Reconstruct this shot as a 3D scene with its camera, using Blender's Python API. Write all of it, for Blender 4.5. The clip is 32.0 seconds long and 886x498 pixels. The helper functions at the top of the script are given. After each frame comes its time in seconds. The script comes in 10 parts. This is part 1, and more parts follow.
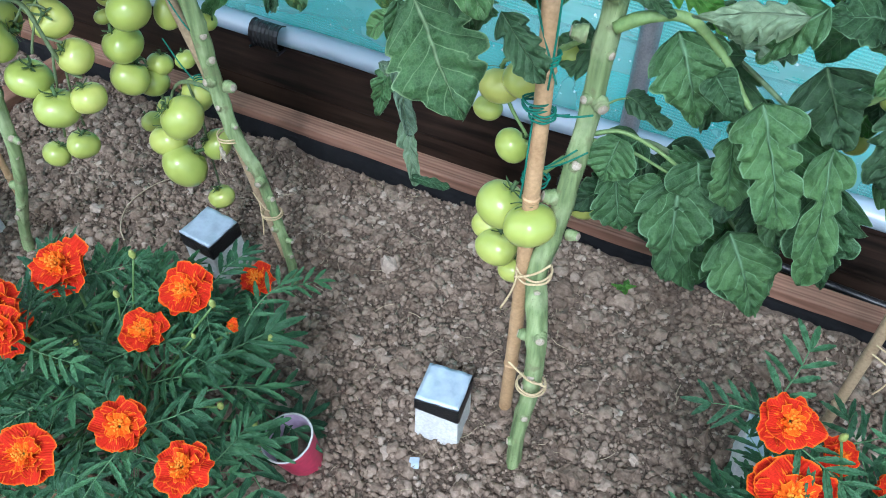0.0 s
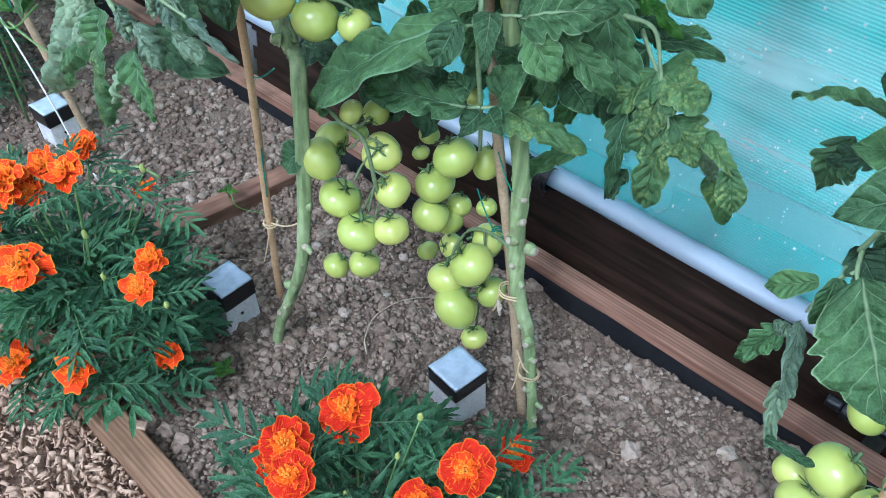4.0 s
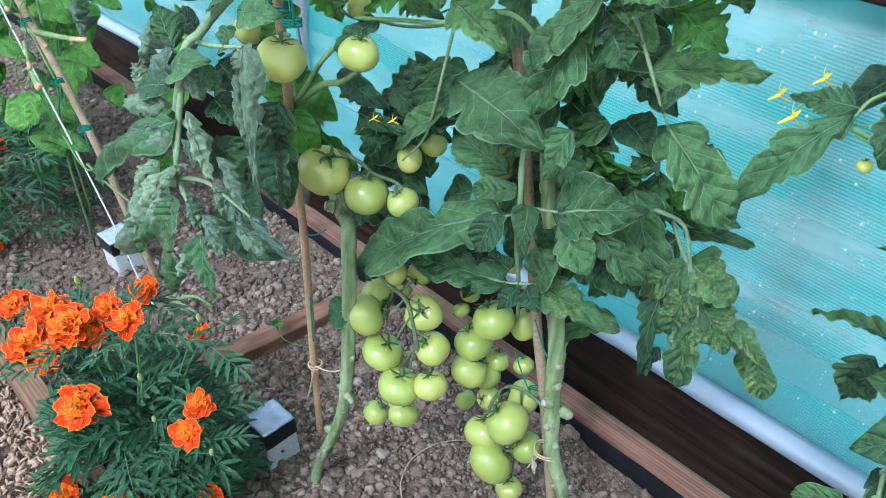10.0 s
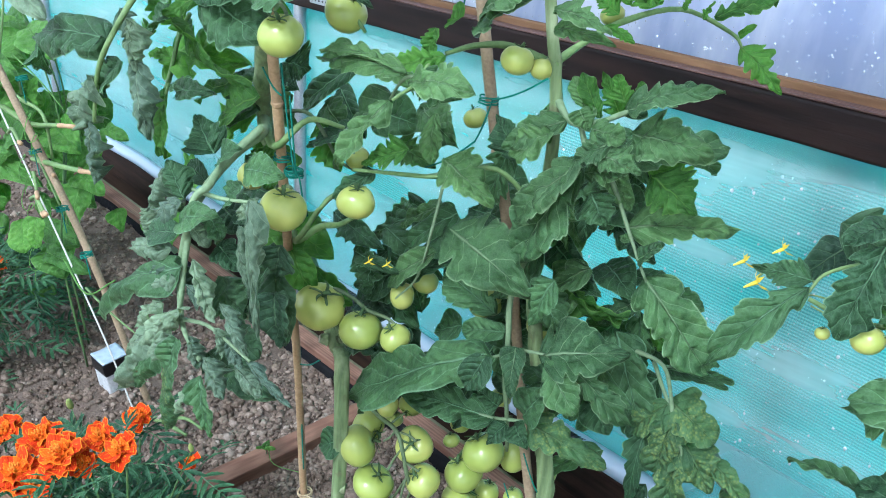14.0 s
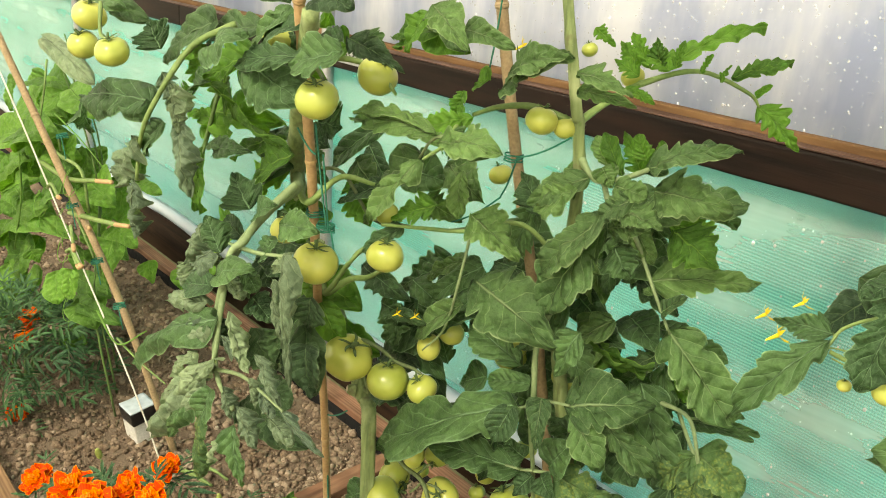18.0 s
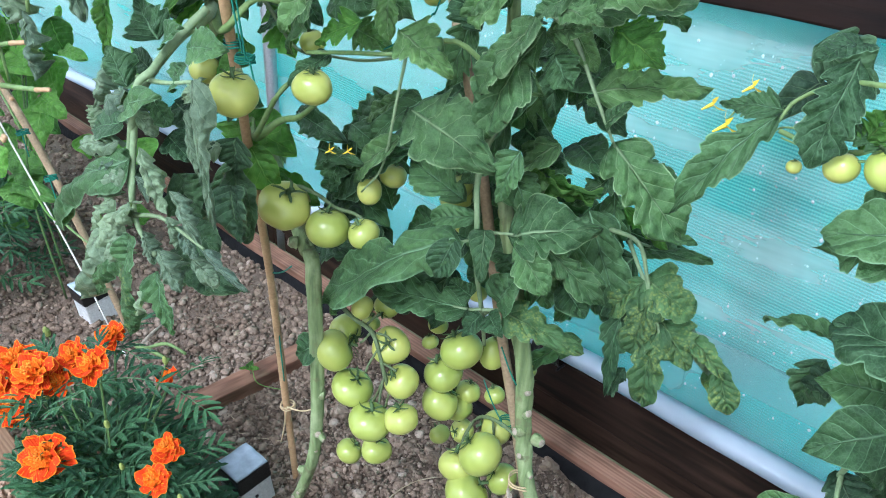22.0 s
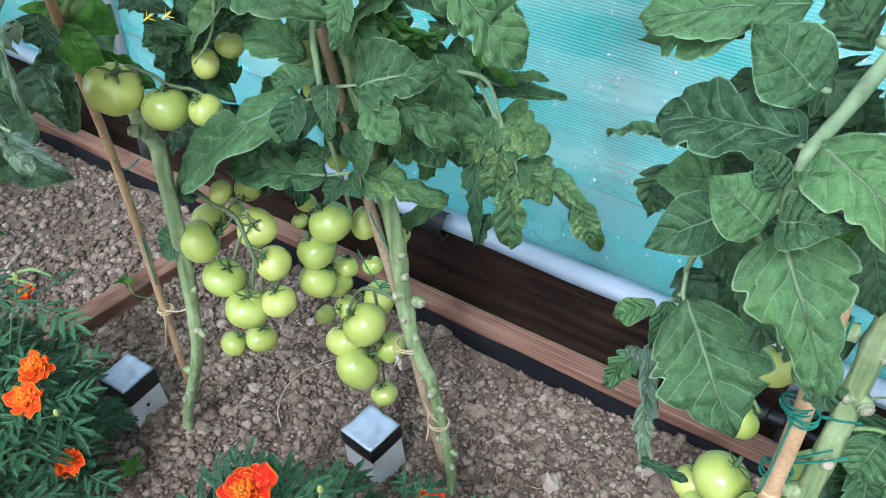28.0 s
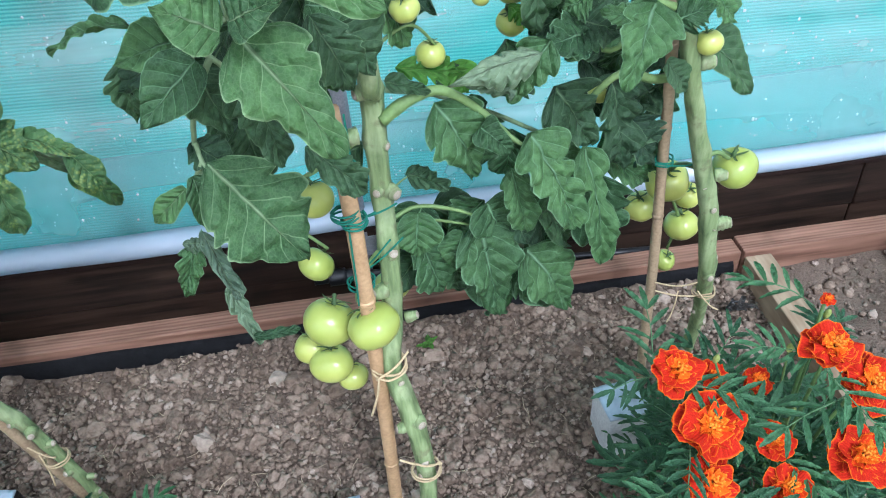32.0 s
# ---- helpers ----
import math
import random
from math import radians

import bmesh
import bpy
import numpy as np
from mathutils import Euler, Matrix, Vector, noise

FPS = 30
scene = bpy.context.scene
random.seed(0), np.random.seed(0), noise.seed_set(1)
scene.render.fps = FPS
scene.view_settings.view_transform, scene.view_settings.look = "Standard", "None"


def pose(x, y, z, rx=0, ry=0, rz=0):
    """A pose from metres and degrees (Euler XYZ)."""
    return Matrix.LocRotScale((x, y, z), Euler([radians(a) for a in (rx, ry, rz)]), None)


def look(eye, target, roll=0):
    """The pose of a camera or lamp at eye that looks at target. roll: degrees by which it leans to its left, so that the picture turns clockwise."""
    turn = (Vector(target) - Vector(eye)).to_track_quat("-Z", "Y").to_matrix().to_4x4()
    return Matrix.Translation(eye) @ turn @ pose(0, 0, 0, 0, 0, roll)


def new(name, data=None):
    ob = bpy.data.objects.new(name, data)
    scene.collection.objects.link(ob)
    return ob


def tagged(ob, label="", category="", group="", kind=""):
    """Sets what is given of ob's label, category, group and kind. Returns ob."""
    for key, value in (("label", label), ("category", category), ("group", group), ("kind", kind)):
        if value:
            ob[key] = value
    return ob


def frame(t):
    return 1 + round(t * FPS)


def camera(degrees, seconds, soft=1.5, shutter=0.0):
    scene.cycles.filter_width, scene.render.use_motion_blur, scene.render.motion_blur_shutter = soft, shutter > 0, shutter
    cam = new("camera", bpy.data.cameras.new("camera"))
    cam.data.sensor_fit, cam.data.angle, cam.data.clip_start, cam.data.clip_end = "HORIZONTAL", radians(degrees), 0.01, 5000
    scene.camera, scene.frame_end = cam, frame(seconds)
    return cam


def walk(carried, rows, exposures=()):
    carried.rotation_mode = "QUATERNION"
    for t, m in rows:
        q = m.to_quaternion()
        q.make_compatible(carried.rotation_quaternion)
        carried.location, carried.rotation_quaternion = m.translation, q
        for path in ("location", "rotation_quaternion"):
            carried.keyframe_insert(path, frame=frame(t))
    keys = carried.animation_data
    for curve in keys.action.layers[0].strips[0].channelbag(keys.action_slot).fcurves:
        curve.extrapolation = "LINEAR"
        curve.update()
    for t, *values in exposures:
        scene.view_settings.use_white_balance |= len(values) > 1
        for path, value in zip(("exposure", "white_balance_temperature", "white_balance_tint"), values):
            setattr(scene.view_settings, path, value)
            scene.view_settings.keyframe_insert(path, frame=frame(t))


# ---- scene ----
cam = camera(59.1, 32.0, 1.0)
METRES, EYE, TILT, LEAN, TURN = 1.25, 1.105, -44.9, -1.22, 27.07
ROWS = [
    (0.0, 0.0, 0.0, 0.0, -0.0, 0.0, 0.0),
    (0.5, -0.0261, -0.0022, 0.0122, 0.81, 0.7, -1.27),
    (1.0, -0.0748, -0.0007, 0.0351, 1.36, 1.43, -2.16),
    (1.5, -0.1439, 0.0289, 0.0691, 1.74, 2.01, -3.04),
    (2.0, -0.2002, 0.0455, 0.0915, 2.21, 2.43, -4.49),
    (2.5, -0.2164, 0.0458, 0.1017, 3.43, 3.16, -6.79),
    (3.0, -0.1953, 0.0347, 0.1008, 5.3, 3.9, -9.59),
    (3.5, -0.1916, 0.03, 0.0987, 7.57, 4.61, -12.14),
    (4.0, -0.1985, 0.0255, 0.0995, 9.44, 4.97, -13.64),
    (4.5, -0.2061, 0.0369, 0.1056, 10.65, 4.92, -13.99),
    (6.5, -0.1887, 0.0333, 0.1172, 11.21, 5.44, -12.32),
    (7.0, -0.1862, 0.0322, 0.1188, 11.09, 5.51, -12.14),
    (7.5, -0.1815, 0.0353, 0.1241, 10.71, 5.67, -12.15),
    (8.0, -0.1815, 0.0344, 0.1306, 10.59, 6.0, -12.49),
    (8.5, -0.1879, 0.0232, 0.1413, 10.74, 6.85, -13.2),
    (9.0, -0.196, 0.0097, 0.1509, 11.19, 8.37, -14.12),
    (9.5, -0.2009, -0.0095, 0.1612, 11.79, 9.79, -15.12),
    (10.0, -0.2019, -0.0281, 0.1713, 12.44, 11.4, -15.94),
    (10.5, -0.2057, -0.0436, 0.1784, 12.91, 13.02, -16.36),
    (11.0, -0.204, -0.059, 0.1817, 13.08, 14.73, -16.35),
    (11.5, -0.2013, -0.064, 0.1824, 12.91, 16.07, -15.99),
    (12.0, -0.1998, -0.0639, 0.1855, 12.66, 17.14, -15.53),
    (12.5, -0.2006, -0.0617, 0.1881, 12.18, 17.66, -15.25),
    (13.0, -0.2012, -0.0617, 0.1909, 11.92, 18.04, -15.34),
    (13.5, -0.2006, -0.0642, 0.1927, 11.71, 18.56, -15.65),
    (14.0, -0.2002, -0.076, 0.1967, 11.64, 19.28, -15.96),
    (14.5, -0.2005, -0.0851, 0.2003, 11.51, 20.25, -16.12),
    (15.0, -0.1985, -0.0955, 0.201, 11.44, 21.36, -16.07),
    (15.5, -0.1944, -0.0996, 0.2016, 11.39, 22.31, -15.87),
    (17.5, -0.2013, -0.1043, 0.1887, 12.72, 23.04, -16.34),
    (18.0, -0.2005, -0.1002, 0.1892, 13.08, 22.56, -16.49),
    (18.5, -0.2013, -0.0914, 0.1908, 13.22, 22.15, -16.47),
    (19.0, -0.2015, -0.0803, 0.1913, 13.14, 21.74, -16.29),
    (19.5, -0.1966, -0.0705, 0.1886, 12.95, 21.18, -15.94),
    (20.0, -0.1921, -0.0587, 0.1819, 12.65, 20.23, -15.53),
    (20.5, -0.1888, -0.0445, 0.1723, 12.41, 18.92, -15.05),
    (21.0, -0.1827, -0.0326, 0.1674, 12.2, 17.49, -14.5),
    (21.5, -0.1788, -0.0255, 0.1631, 12.02, 16.12, -13.94),
    (22.0, -0.1719, -0.0197, 0.1598, 11.89, 14.87, -13.48),
    (22.5, -0.166, -0.0133, 0.1529, 11.57, 13.88, -12.98),
    (23.0, -0.1617, -0.0052, 0.1472, 11.12, 12.85, -12.25),
    (23.5, -0.1505, 0.0077, 0.143, 10.49, 12.08, -11.4),
    (24.0, -0.1423, 0.0171, 0.1385, 9.83, 11.51, -10.56),
    (24.5, -0.1378, 0.0196, 0.135, 9.25, 10.79, -9.68),
    (25.0, -0.1349, 0.0208, 0.134, 8.82, 10.24, -8.98),
    (25.5, -0.1327, 0.0227, 0.1363, 8.54, 9.76, -8.37),
    (27.5, -0.1504, 0.0256, 0.1332, 7.31, 8.64, -6.52),
    (28.0, -0.1292, 0.0214, 0.1282, 6.11, 8.6, -5.0),
    (28.5, -0.1045, 0.0278, 0.1265, 4.2, 8.36, -2.18),
    (29.0, -0.1473, 0.0406, 0.1424, -1.32, 8.42, 4.22),
    (29.5, -0.2055, 0.0439, 0.1479, -6.91, 7.53, 11.62),
    (30.0, -0.2117, 0.0508, 0.1289, -12.3, 6.14, 17.66),
    (30.5, -0.1901, 0.049, 0.1081, -16.57, 4.42, 21.83),
    (31.0, -0.1743, 0.0421, 0.0872, -19.41, 2.98, 24.44),
    (31.5, -0.1548, 0.0311, 0.0679, -21.6, 1.62, 26.33),
    (32.0, -0.135, 0.0185, 0.0535, -23.35, 0.44, 27.59),
]
walk(cam, [(t, pose(0, 0, EYE, TILT, LEAN, TURN) @ pose(METRES * x, METRES * y, METRES * z, 90 + pitch, roll, yaw)) for t, x, y, z, yaw, pitch, roll in ROWS],
     [(0.0, 2.46, 5400, 11), (4.0, 2.55, 5150, 13), (13.0, 2.51, 5250, 12), (14.2, 2.53, 5400, 11), (15.0, 2.58, 6600, 9), (15.5, 2.61, 8100, 7), (17.5, 2.51, 9600, 7), (20.0, 2.55, 9000, 8),
      (21.0, 2.61, 6900, 10), (22.0, 2.59, 5550, 14), (25.0, 2.65, 5500, 15), (29.0, 2.59, 5500, 14), (32.0, 2.47, 5500, 15)])

# ---- light ----
world = bpy.data.worlds.new("overcast_sky")
scene.world = world
world.use_nodes = True
wn, wl = world.node_tree.nodes, world.node_tree.links
sky = wn.new("ShaderNodeTexSky")
sky.sky_type = "NISHITA"
sky.sun_disc = False
sky.sun_elevation = radians(52)
sky.sun_rotation = radians(200)
grey = wn.new("ShaderNodeHueSaturation")
grey.inputs["Saturation"].default_value = 0.25
wn["Background"].inputs["Strength"].default_value = 0.075
wl.new(sky.outputs["Color"], grey.inputs["Color"])
wl.new(grey.outputs["Color"], wn["Background"].inputs["Color"])
sun_data = bpy.data.lights.new("sun", "SUN")
sun_data.energy, sun_data.angle, sun_data.color = 3.8, radians(12), (1.0, 0.97, 0.92)
sun = new("sun", sun_data)
sun.matrix_world = look((0.6, -3.0, 3.7), (-0.4, 0.6, 0.0))

# ---- materials ----
def material(name):
    m = bpy.data.materials.new(name)
    m.use_nodes = True
    return m, m.node_tree.nodes, m.node_tree.links, m.node_tree.nodes["Principled BSDF"]


def noise_node(n, l, scale, detail=4, vec=None, rough=0.55):
    t = n.new("ShaderNodeTexNoise")
    t.inputs["Scale"].default_value, t.inputs["Detail"].default_value = scale, detail
    t.inputs["Roughness"].default_value = rough
    if vec:
        l.new(vec, t.inputs["Vector"])
    return t.outputs["Fac"]


def ramp(n, l, fac, *stops):
    r = n.new("ShaderNodeValToRGB")
    e = r.color_ramp.elements
    while len(e) < len(stops):
        e.new(0.5)
    for k, (at, col) in enumerate(stops):
        e[k].position, e[k].color = at, (*col, 1)
    l.new(fac, r.inputs["Fac"])
    return r.outputs["Color"]


def mixed(n, l, fac, a, b, blend="MIX"):
    m = n.new("ShaderNodeMix")
    m.data_type, m.blend_type = "RGBA", blend
    for sock, v in ((m.inputs[0], fac), (m.inputs[6], a), (m.inputs[7], b)):
        if isinstance(v, (int, float)):
            sock.default_value = v
        elif isinstance(v, tuple):
            sock.default_value = (*v, 1)
        else:
            l.new(v, sock)
    return m.outputs[2]


def maths(n, l, op, a, b=0.0):
    m = n.new("ShaderNodeMath")
    m.operation = op
    for k, v in enumerate((a, b)):
        if isinstance(v, (int, float)):
            m.inputs[k].default_value = v
        else:
            l.new(v, m.inputs[k])
    return m.outputs[0]


def bump(n, l, b, height, strength, distance=0.01):
    k = n.new("ShaderNodeBump")
    k.inputs["Strength"].default_value, k.inputs["Distance"].default_value = strength, distance
    l.new(height, k.inputs["Height"])
    l.new(k.outputs["Normal"], b.inputs["Normal"])


def coords(n, kind="Object"):
    return n.new("ShaderNodeTexCoord").outputs[kind]


def speckled(name, a, b, scale, rough=0.8, relief=0.3, fine=None, dist=0.005, metal=0.0, lo=0.3, hi=0.7):
    """Two tones in two scales of noise, with a fine relief; every object a little different."""
    m, n, l, p = material(name)
    v = coords(n)
    c1 = ramp(n, l, noise_node(n, l, scale, 5, v), (lo, a), (hi, b))
    small = noise_node(n, l, fine or scale * 9, 4, v)
    c = mixed(n, l, 0.35, c1, ramp(n, l, small, (0.3, tuple(x * 0.6 for x in a)), (0.7, tuple(min(1, x * 1.25) for x in b))))
    rnd = n.new("ShaderNodeObjectInfo").outputs["Random"]
    c = mixed(n, l, 1.0, c, ramp(n, l, rnd, (0, (0.86, 0.86, 0.86)), (1, (1.1, 1.1, 1.1))), "MULTIPLY")
    l.new(c, p.inputs["Base Color"])
    p.inputs["Roughness"].default_value, p.inputs["Metallic"].default_value = rough, metal
    p.inputs["Specular IOR Level"].default_value = 0.15 if rough > 0.85 else 0.4
    bump(n, l, p, small, relief, dist)
    return m


def wood(name, a, b, scale=(3, 40, 40), rough=0.75, knots=(0.03, 0.015, 0.01), relief=0.5):
    """Sawn timber with its grain along x, knots, and stains."""
    m, n, l, p = material(name)
    v = coords(n)
    mp = n.new("ShaderNodeMapping")
    mp.inputs["Scale"].default_value = scale
    l.new(v, mp.inputs["Vector"])
    warp = noise_node(n, l, 1.2, 3, mp.outputs["Vector"])
    wave = n.new("ShaderNodeTexWave")
    wave.bands_direction = "Y"
    wave.inputs["Scale"].default_value, wave.inputs["Distortion"].default_value = 0.9, 6.0
    wave.inputs["Detail"].default_value = 3
    l.new(mp.outputs["Vector"], wave.inputs["Vector"])
    c = ramp(n, l, wave.outputs["Fac"], (0.15, a), (0.85, b))
    c = mixed(n, l, 0.6, c, ramp(n, l, warp, (0.3, tuple(x * 0.55 for x in a)), (0.7, b)))
    stain = noise_node(n, l, 7, 3, v)
    c = mixed(n, l, maths(n, l, "MULTIPLY", ramp(n, l, stain, (0.55, (0, 0, 0)), (0.75, (1, 1, 1))), 0.6), c, knots)
    l.new(c, p.inputs["Base Color"])
    p.inputs["Roughness"].default_value = rough
    p.inputs["Specular IOR Level"].default_value = 0.2
    bump(n, l, p, mixed(n, l, 0.5, wave.outputs["Color"], noise_node(n, l, 9, 5, mp.outputs["Vector"])), relief * 0.5, 0.003)
    return m


def leaf_material(name, dark, light, vein, mottle=None, rough=0.5, see=0.16, k=1.0, veined=1.0):
    """A leaf: paler veins in relief from midrib to edge, blotches, and light that shines through."""
    m, n, l, p = material(name)
    uv = n.new("ShaderNodeSeparateXYZ")
    l.new(coords(n, "UV"), uv.inputs[0])
    u, v = uv.outputs["X"], uv.outputs["Y"]
    side = maths(n, l, "ABSOLUTE", maths(n, l, "SUBTRACT", v, 0.5))
    rib = ramp(n, l, maths(n, l, "DIVIDE", side, maths(n, l, "SUBTRACT", 1.15, u)), (0.0, (1, 1, 1)), (0.03, (0, 0, 0)))
    fan = maths(n, l, "SUBTRACT", maths(n, l, "MULTIPLY", u, 6.0), maths(n, l, "MULTIPLY", maths(n, l, "POWER", side, 0.85), 2.6))
    wob = noise_node(n, l, 30 * k, 2, coords(n))
    fan = maths(n, l, "ADD", fan, maths(n, l, "MULTIPLY", wob, 0.4))
    near = maths(n, l, "ABSOLUTE", maths(n, l, "SUBTRACT", maths(n, l, "FRACT", fan), 0.5))
    line = ramp(n, l, near, (0.0, (0.75, 0.75, 0.75)), (0.05, (0, 0, 0)))
    veins = maths(n, l, "MAXIMUM", rib, maths(n, l, "MULTIPLY", veined, maths(n, l, "MULTIPLY", line, maths(n, l, "SUBTRACT", 0.8, side))))
    big = noise_node(n, l, 18 * k, 4, coords(n))
    c = ramp(n, l, big, (0.3, dark), (0.7, light))
    rnd = n.new("ShaderNodeObjectInfo").outputs["Random"]
    c = mixed(n, l, 1.0, c, ramp(n, l, rnd, (0, (0.55, 0.6, 0.66)), (1, (1.42, 1.34, 1.22))), "MULTIPLY")
    if mottle:
        cell = n.new("ShaderNodeTexVoronoi")
        cell.inputs["Scale"].default_value = 230 * k
        l.new(coords(n), cell.inputs["Vector"])
        spots = ramp(n, l, cell.outputs["Distance"], (0.15, (0.85, 0.85, 0.85)), (0.6, (0, 0, 0)))
        patch = ramp(n, l, noise_node(n, l, 26 * k, 2, coords(n)), (0.45, (0, 0, 0)), (0.6, (1, 1, 1)))
        c = mixed(n, l, mixed(n, l, 1.0, spots, patch, "MULTIPLY"), c, mottle)
    fleck = ramp(n, l, noise_node(n, l, 75 * k, 5, coords(n), 0.7), (0.32, (0.74, 0.77, 0.74)), (0.68, (1.28, 1.24, 1.25)))
    c = mixed(n, l, 1.0, c, fleck, "MULTIPLY")
    web = n.new("ShaderNodeTexVoronoi")
    web.feature = "DISTANCE_TO_EDGE"
    web.inputs["Scale"].default_value = 260 * k
    l.new(coords(n), web.inputs["Vector"])
    c = mixed(n, l, maths(n, l, "MULTIPLY", ramp(n, l, web.outputs["Distance"], (0.0, (1, 1, 1)), (0.14, (0, 0, 0))), 0.1), c, vein)
    c = mixed(n, l, veins, c, vein)
    margin = ramp(n, l, maths(n, l, "ADD", side, maths(n, l, "MULTIPLY", maths(n, l, "SUBTRACT", big, 0.5), 0.06)), (0.468, (0, 0, 0)), (0.5, (0.95, 0.95, 0.95)))
    c = mixed(n, l, maths(n, l, "MULTIPLY", margin, 0.7), c, vein)
    l.new(c, p.inputs["Base Color"])
    p.inputs["Roughness"].default_value = rough
    p.inputs["Specular IOR Level"].default_value = 0.17
    quilt = n.new("ShaderNodeTexVoronoi")
    quilt.feature, quilt.distance = "SMOOTH_F1", "EUCLIDEAN"
    quilt.inputs["Scale"].default_value = 95 * k
    l.new(coords(n), quilt.inputs["Vector"])
    pucker = maths(n, l, "SUBTRACT", maths(n, l, "MULTIPLY", maths(n, l, "POWER", near, 0.5), 0.35 * veined), maths(n, l, "MULTIPLY", quilt.outputs["Distance"], 0.55))
    height = maths(n, l, "SUBTRACT", maths(n, l, "ADD", pucker, maths(n, l, "MULTIPLY", noise_node(n, l, 70 * k, 5, coords(n), 0.65), 0.75)), maths(n, l, "MULTIPLY", rib, -0.5))
    bump(n, l, p, height, 0.9, 0.008)
    through_leaf = n.new("ShaderNodeBsdfTranslucent")
    glow = mixed(n, l, 1.0, c, (1.3, 1.6, 0.5), "MULTIPLY")
    l.new(glow, through_leaf.inputs["Color"])
    mix = n.new("ShaderNodeMixShader")
    mix.inputs[0].default_value = see
    l.new(p.outputs[0], mix.inputs[1])
    l.new(through_leaf.outputs[0], mix.inputs[2])
    l.new(mix.outputs[0], n["Material Output"].inputs["Surface"])
    return m


def stem_material():
    """Pale grey-green bark: long streaks, scuffs, a browner foot."""
    m, n, l, p = material("tomato_stem")
    v = coords(n)
    mp = n.new("ShaderNodeMapping")
    mp.inputs["Scale"].default_value = (90, 90, 7)
    l.new(v, mp.inputs["Vector"])
    streak = noise_node(n, l, 1.0, 3, mp.outputs["Vector"])
    c = ramp(n, l, streak, (0.3, (0.085, 0.125, 0.05)), (0.52, (0.175, 0.235, 0.1)), (0.75, (0.29, 0.355, 0.175)))
    c = mixed(n, l, ramp(n, l, noise_node(n, l, 16, 4, v), (0.5, (0, 0, 0)), (0.66, (0.55, 0.55, 0.55))), c, (0.34, 0.39, 0.22))
    c = mixed(n, l, ramp(n, l, noise_node(n, l, 38, 4, v), (0.56, (0, 0, 0)), (0.66, (0.65, 0.65, 0.65))), c, (0.13, 0.13, 0.065))
    l.new(c, p.inputs["Base Color"])
    p.inputs["Roughness"].default_value = 0.62
    p.inputs["Specular IOR Level"].default_value = 0.3
    bump(n, l, p, maths(n, l, "ADD", streak, maths(n, l, "MULTIPLY", noise_node(n, l, 140, 3, v), 0.5)), 0.6, 0.003)
    return m


LEAF = leaf_material("tomato_leaf", (0.028, 0.07, 0.028), (0.06, 0.13, 0.05), (0.22, 0.37, 0.22))
LEAF_MID = leaf_material("tomato_leaf_broad", (0.03, 0.077, 0.029), (0.066, 0.142, 0.052), (0.28, 0.39, 0.22))
LEAF_UPPER = leaf_material("tomato_leaf_upper", (0.045, 0.102, 0.036), (0.09, 0.178, 0.062), (0.26, 0.36, 0.2))
# darker green copy, mostly on inner, rear and lower leaves
LEAF_DARK = leaf_material("tomato_leaf_dark", (0.021, 0.05, 0.025), (0.044, 0.092, 0.043), (0.15, 0.23, 0.13))
LEAF_FRESH = leaf_material("tomato_leaf_young", (0.055, 0.15, 0.03), (0.1, 0.23, 0.045), (0.2, 0.34, 0.1), see=0.4)
LEAF_PALE = leaf_material("tomato_leaf_curled", (0.085, 0.138, 0.088), (0.165, 0.235, 0.155), (0.27, 0.35, 0.23))
LEAF_MOTTLED = leaf_material("tomato_leaf_mottled", (0.036, 0.088, 0.038), (0.06, 0.125, 0.05), (0.17, 0.26, 0.12), mottle=(0.2, 0.25, 0.07))
LEAF_BEAN = leaf_material("bean_leaf", (0.07, 0.18, 0.035), (0.12, 0.26, 0.06), (0.18, 0.33, 0.1), see=0.35)
LEAF_MARI = leaf_material("marigold_leaf", (0.019, 0.066, 0.03), (0.047, 0.124, 0.059), (0.12, 0.225, 0.11), rough=0.4, see=0.12, k=0.1, veined=0.0)
STEM = stem_material()
STEM_PALE = speckled("pale_leaf_stalk", (0.11, 0.165, 0.08), (0.19, 0.265, 0.135), 22, 0.6, 0.3, 150, 0.002)
STEM_THIN = speckled("tomato_stalk", (0.1, 0.17, 0.055), (0.17, 0.26, 0.085), 20, 0.6, 0.3, 150, 0.002)
STEM_TRUSS = speckled("truss_stalk", (0.065, 0.1, 0.045), (0.125, 0.17, 0.075), 24, 0.65, 0.4, 150, 0.002)
STEM_MARI = speckled("marigold_stalk", (0.06, 0.13, 0.04), (0.1, 0.18, 0.05), 30, 0.6, 0.2)
CALYX = speckled("tomato_calyx", (0.04, 0.078, 0.028), (0.085, 0.15, 0.05), 60, 0.7, 0.3)
CUT = speckled("dry_cut_end", (0.3, 0.24, 0.17), (0.5, 0.44, 0.36), 160, 0.9, 0.6)
CANE = speckled("bamboo_cane", (0.33, 0.2, 0.1), (0.46, 0.3, 0.16), 22, 0.55, 0.3, 200, 0.002)
CANE_OLD = speckled("weathered_cane", (0.23, 0.16, 0.095), (0.34, 0.25, 0.15), 25, 0.7, 0.3, 200, 0.002)
JUTE = speckled("jute_twine", (0.4, 0.3, 0.17), (0.55, 0.44, 0.27), 200, 0.95, 0.6, 600, 0.001)
GREEN_TWINE = speckled("green_twine", (0.005, 0.1, 0.07), (0.012, 0.18, 0.12), 200, 0.85, 0.6, 600, 0.001)
WHITE_CORD = speckled("white_cord", (0.6, 0.58, 0.52), (0.75, 0.73, 0.68), 200, 0.85, 0.5, 600, 0.001)
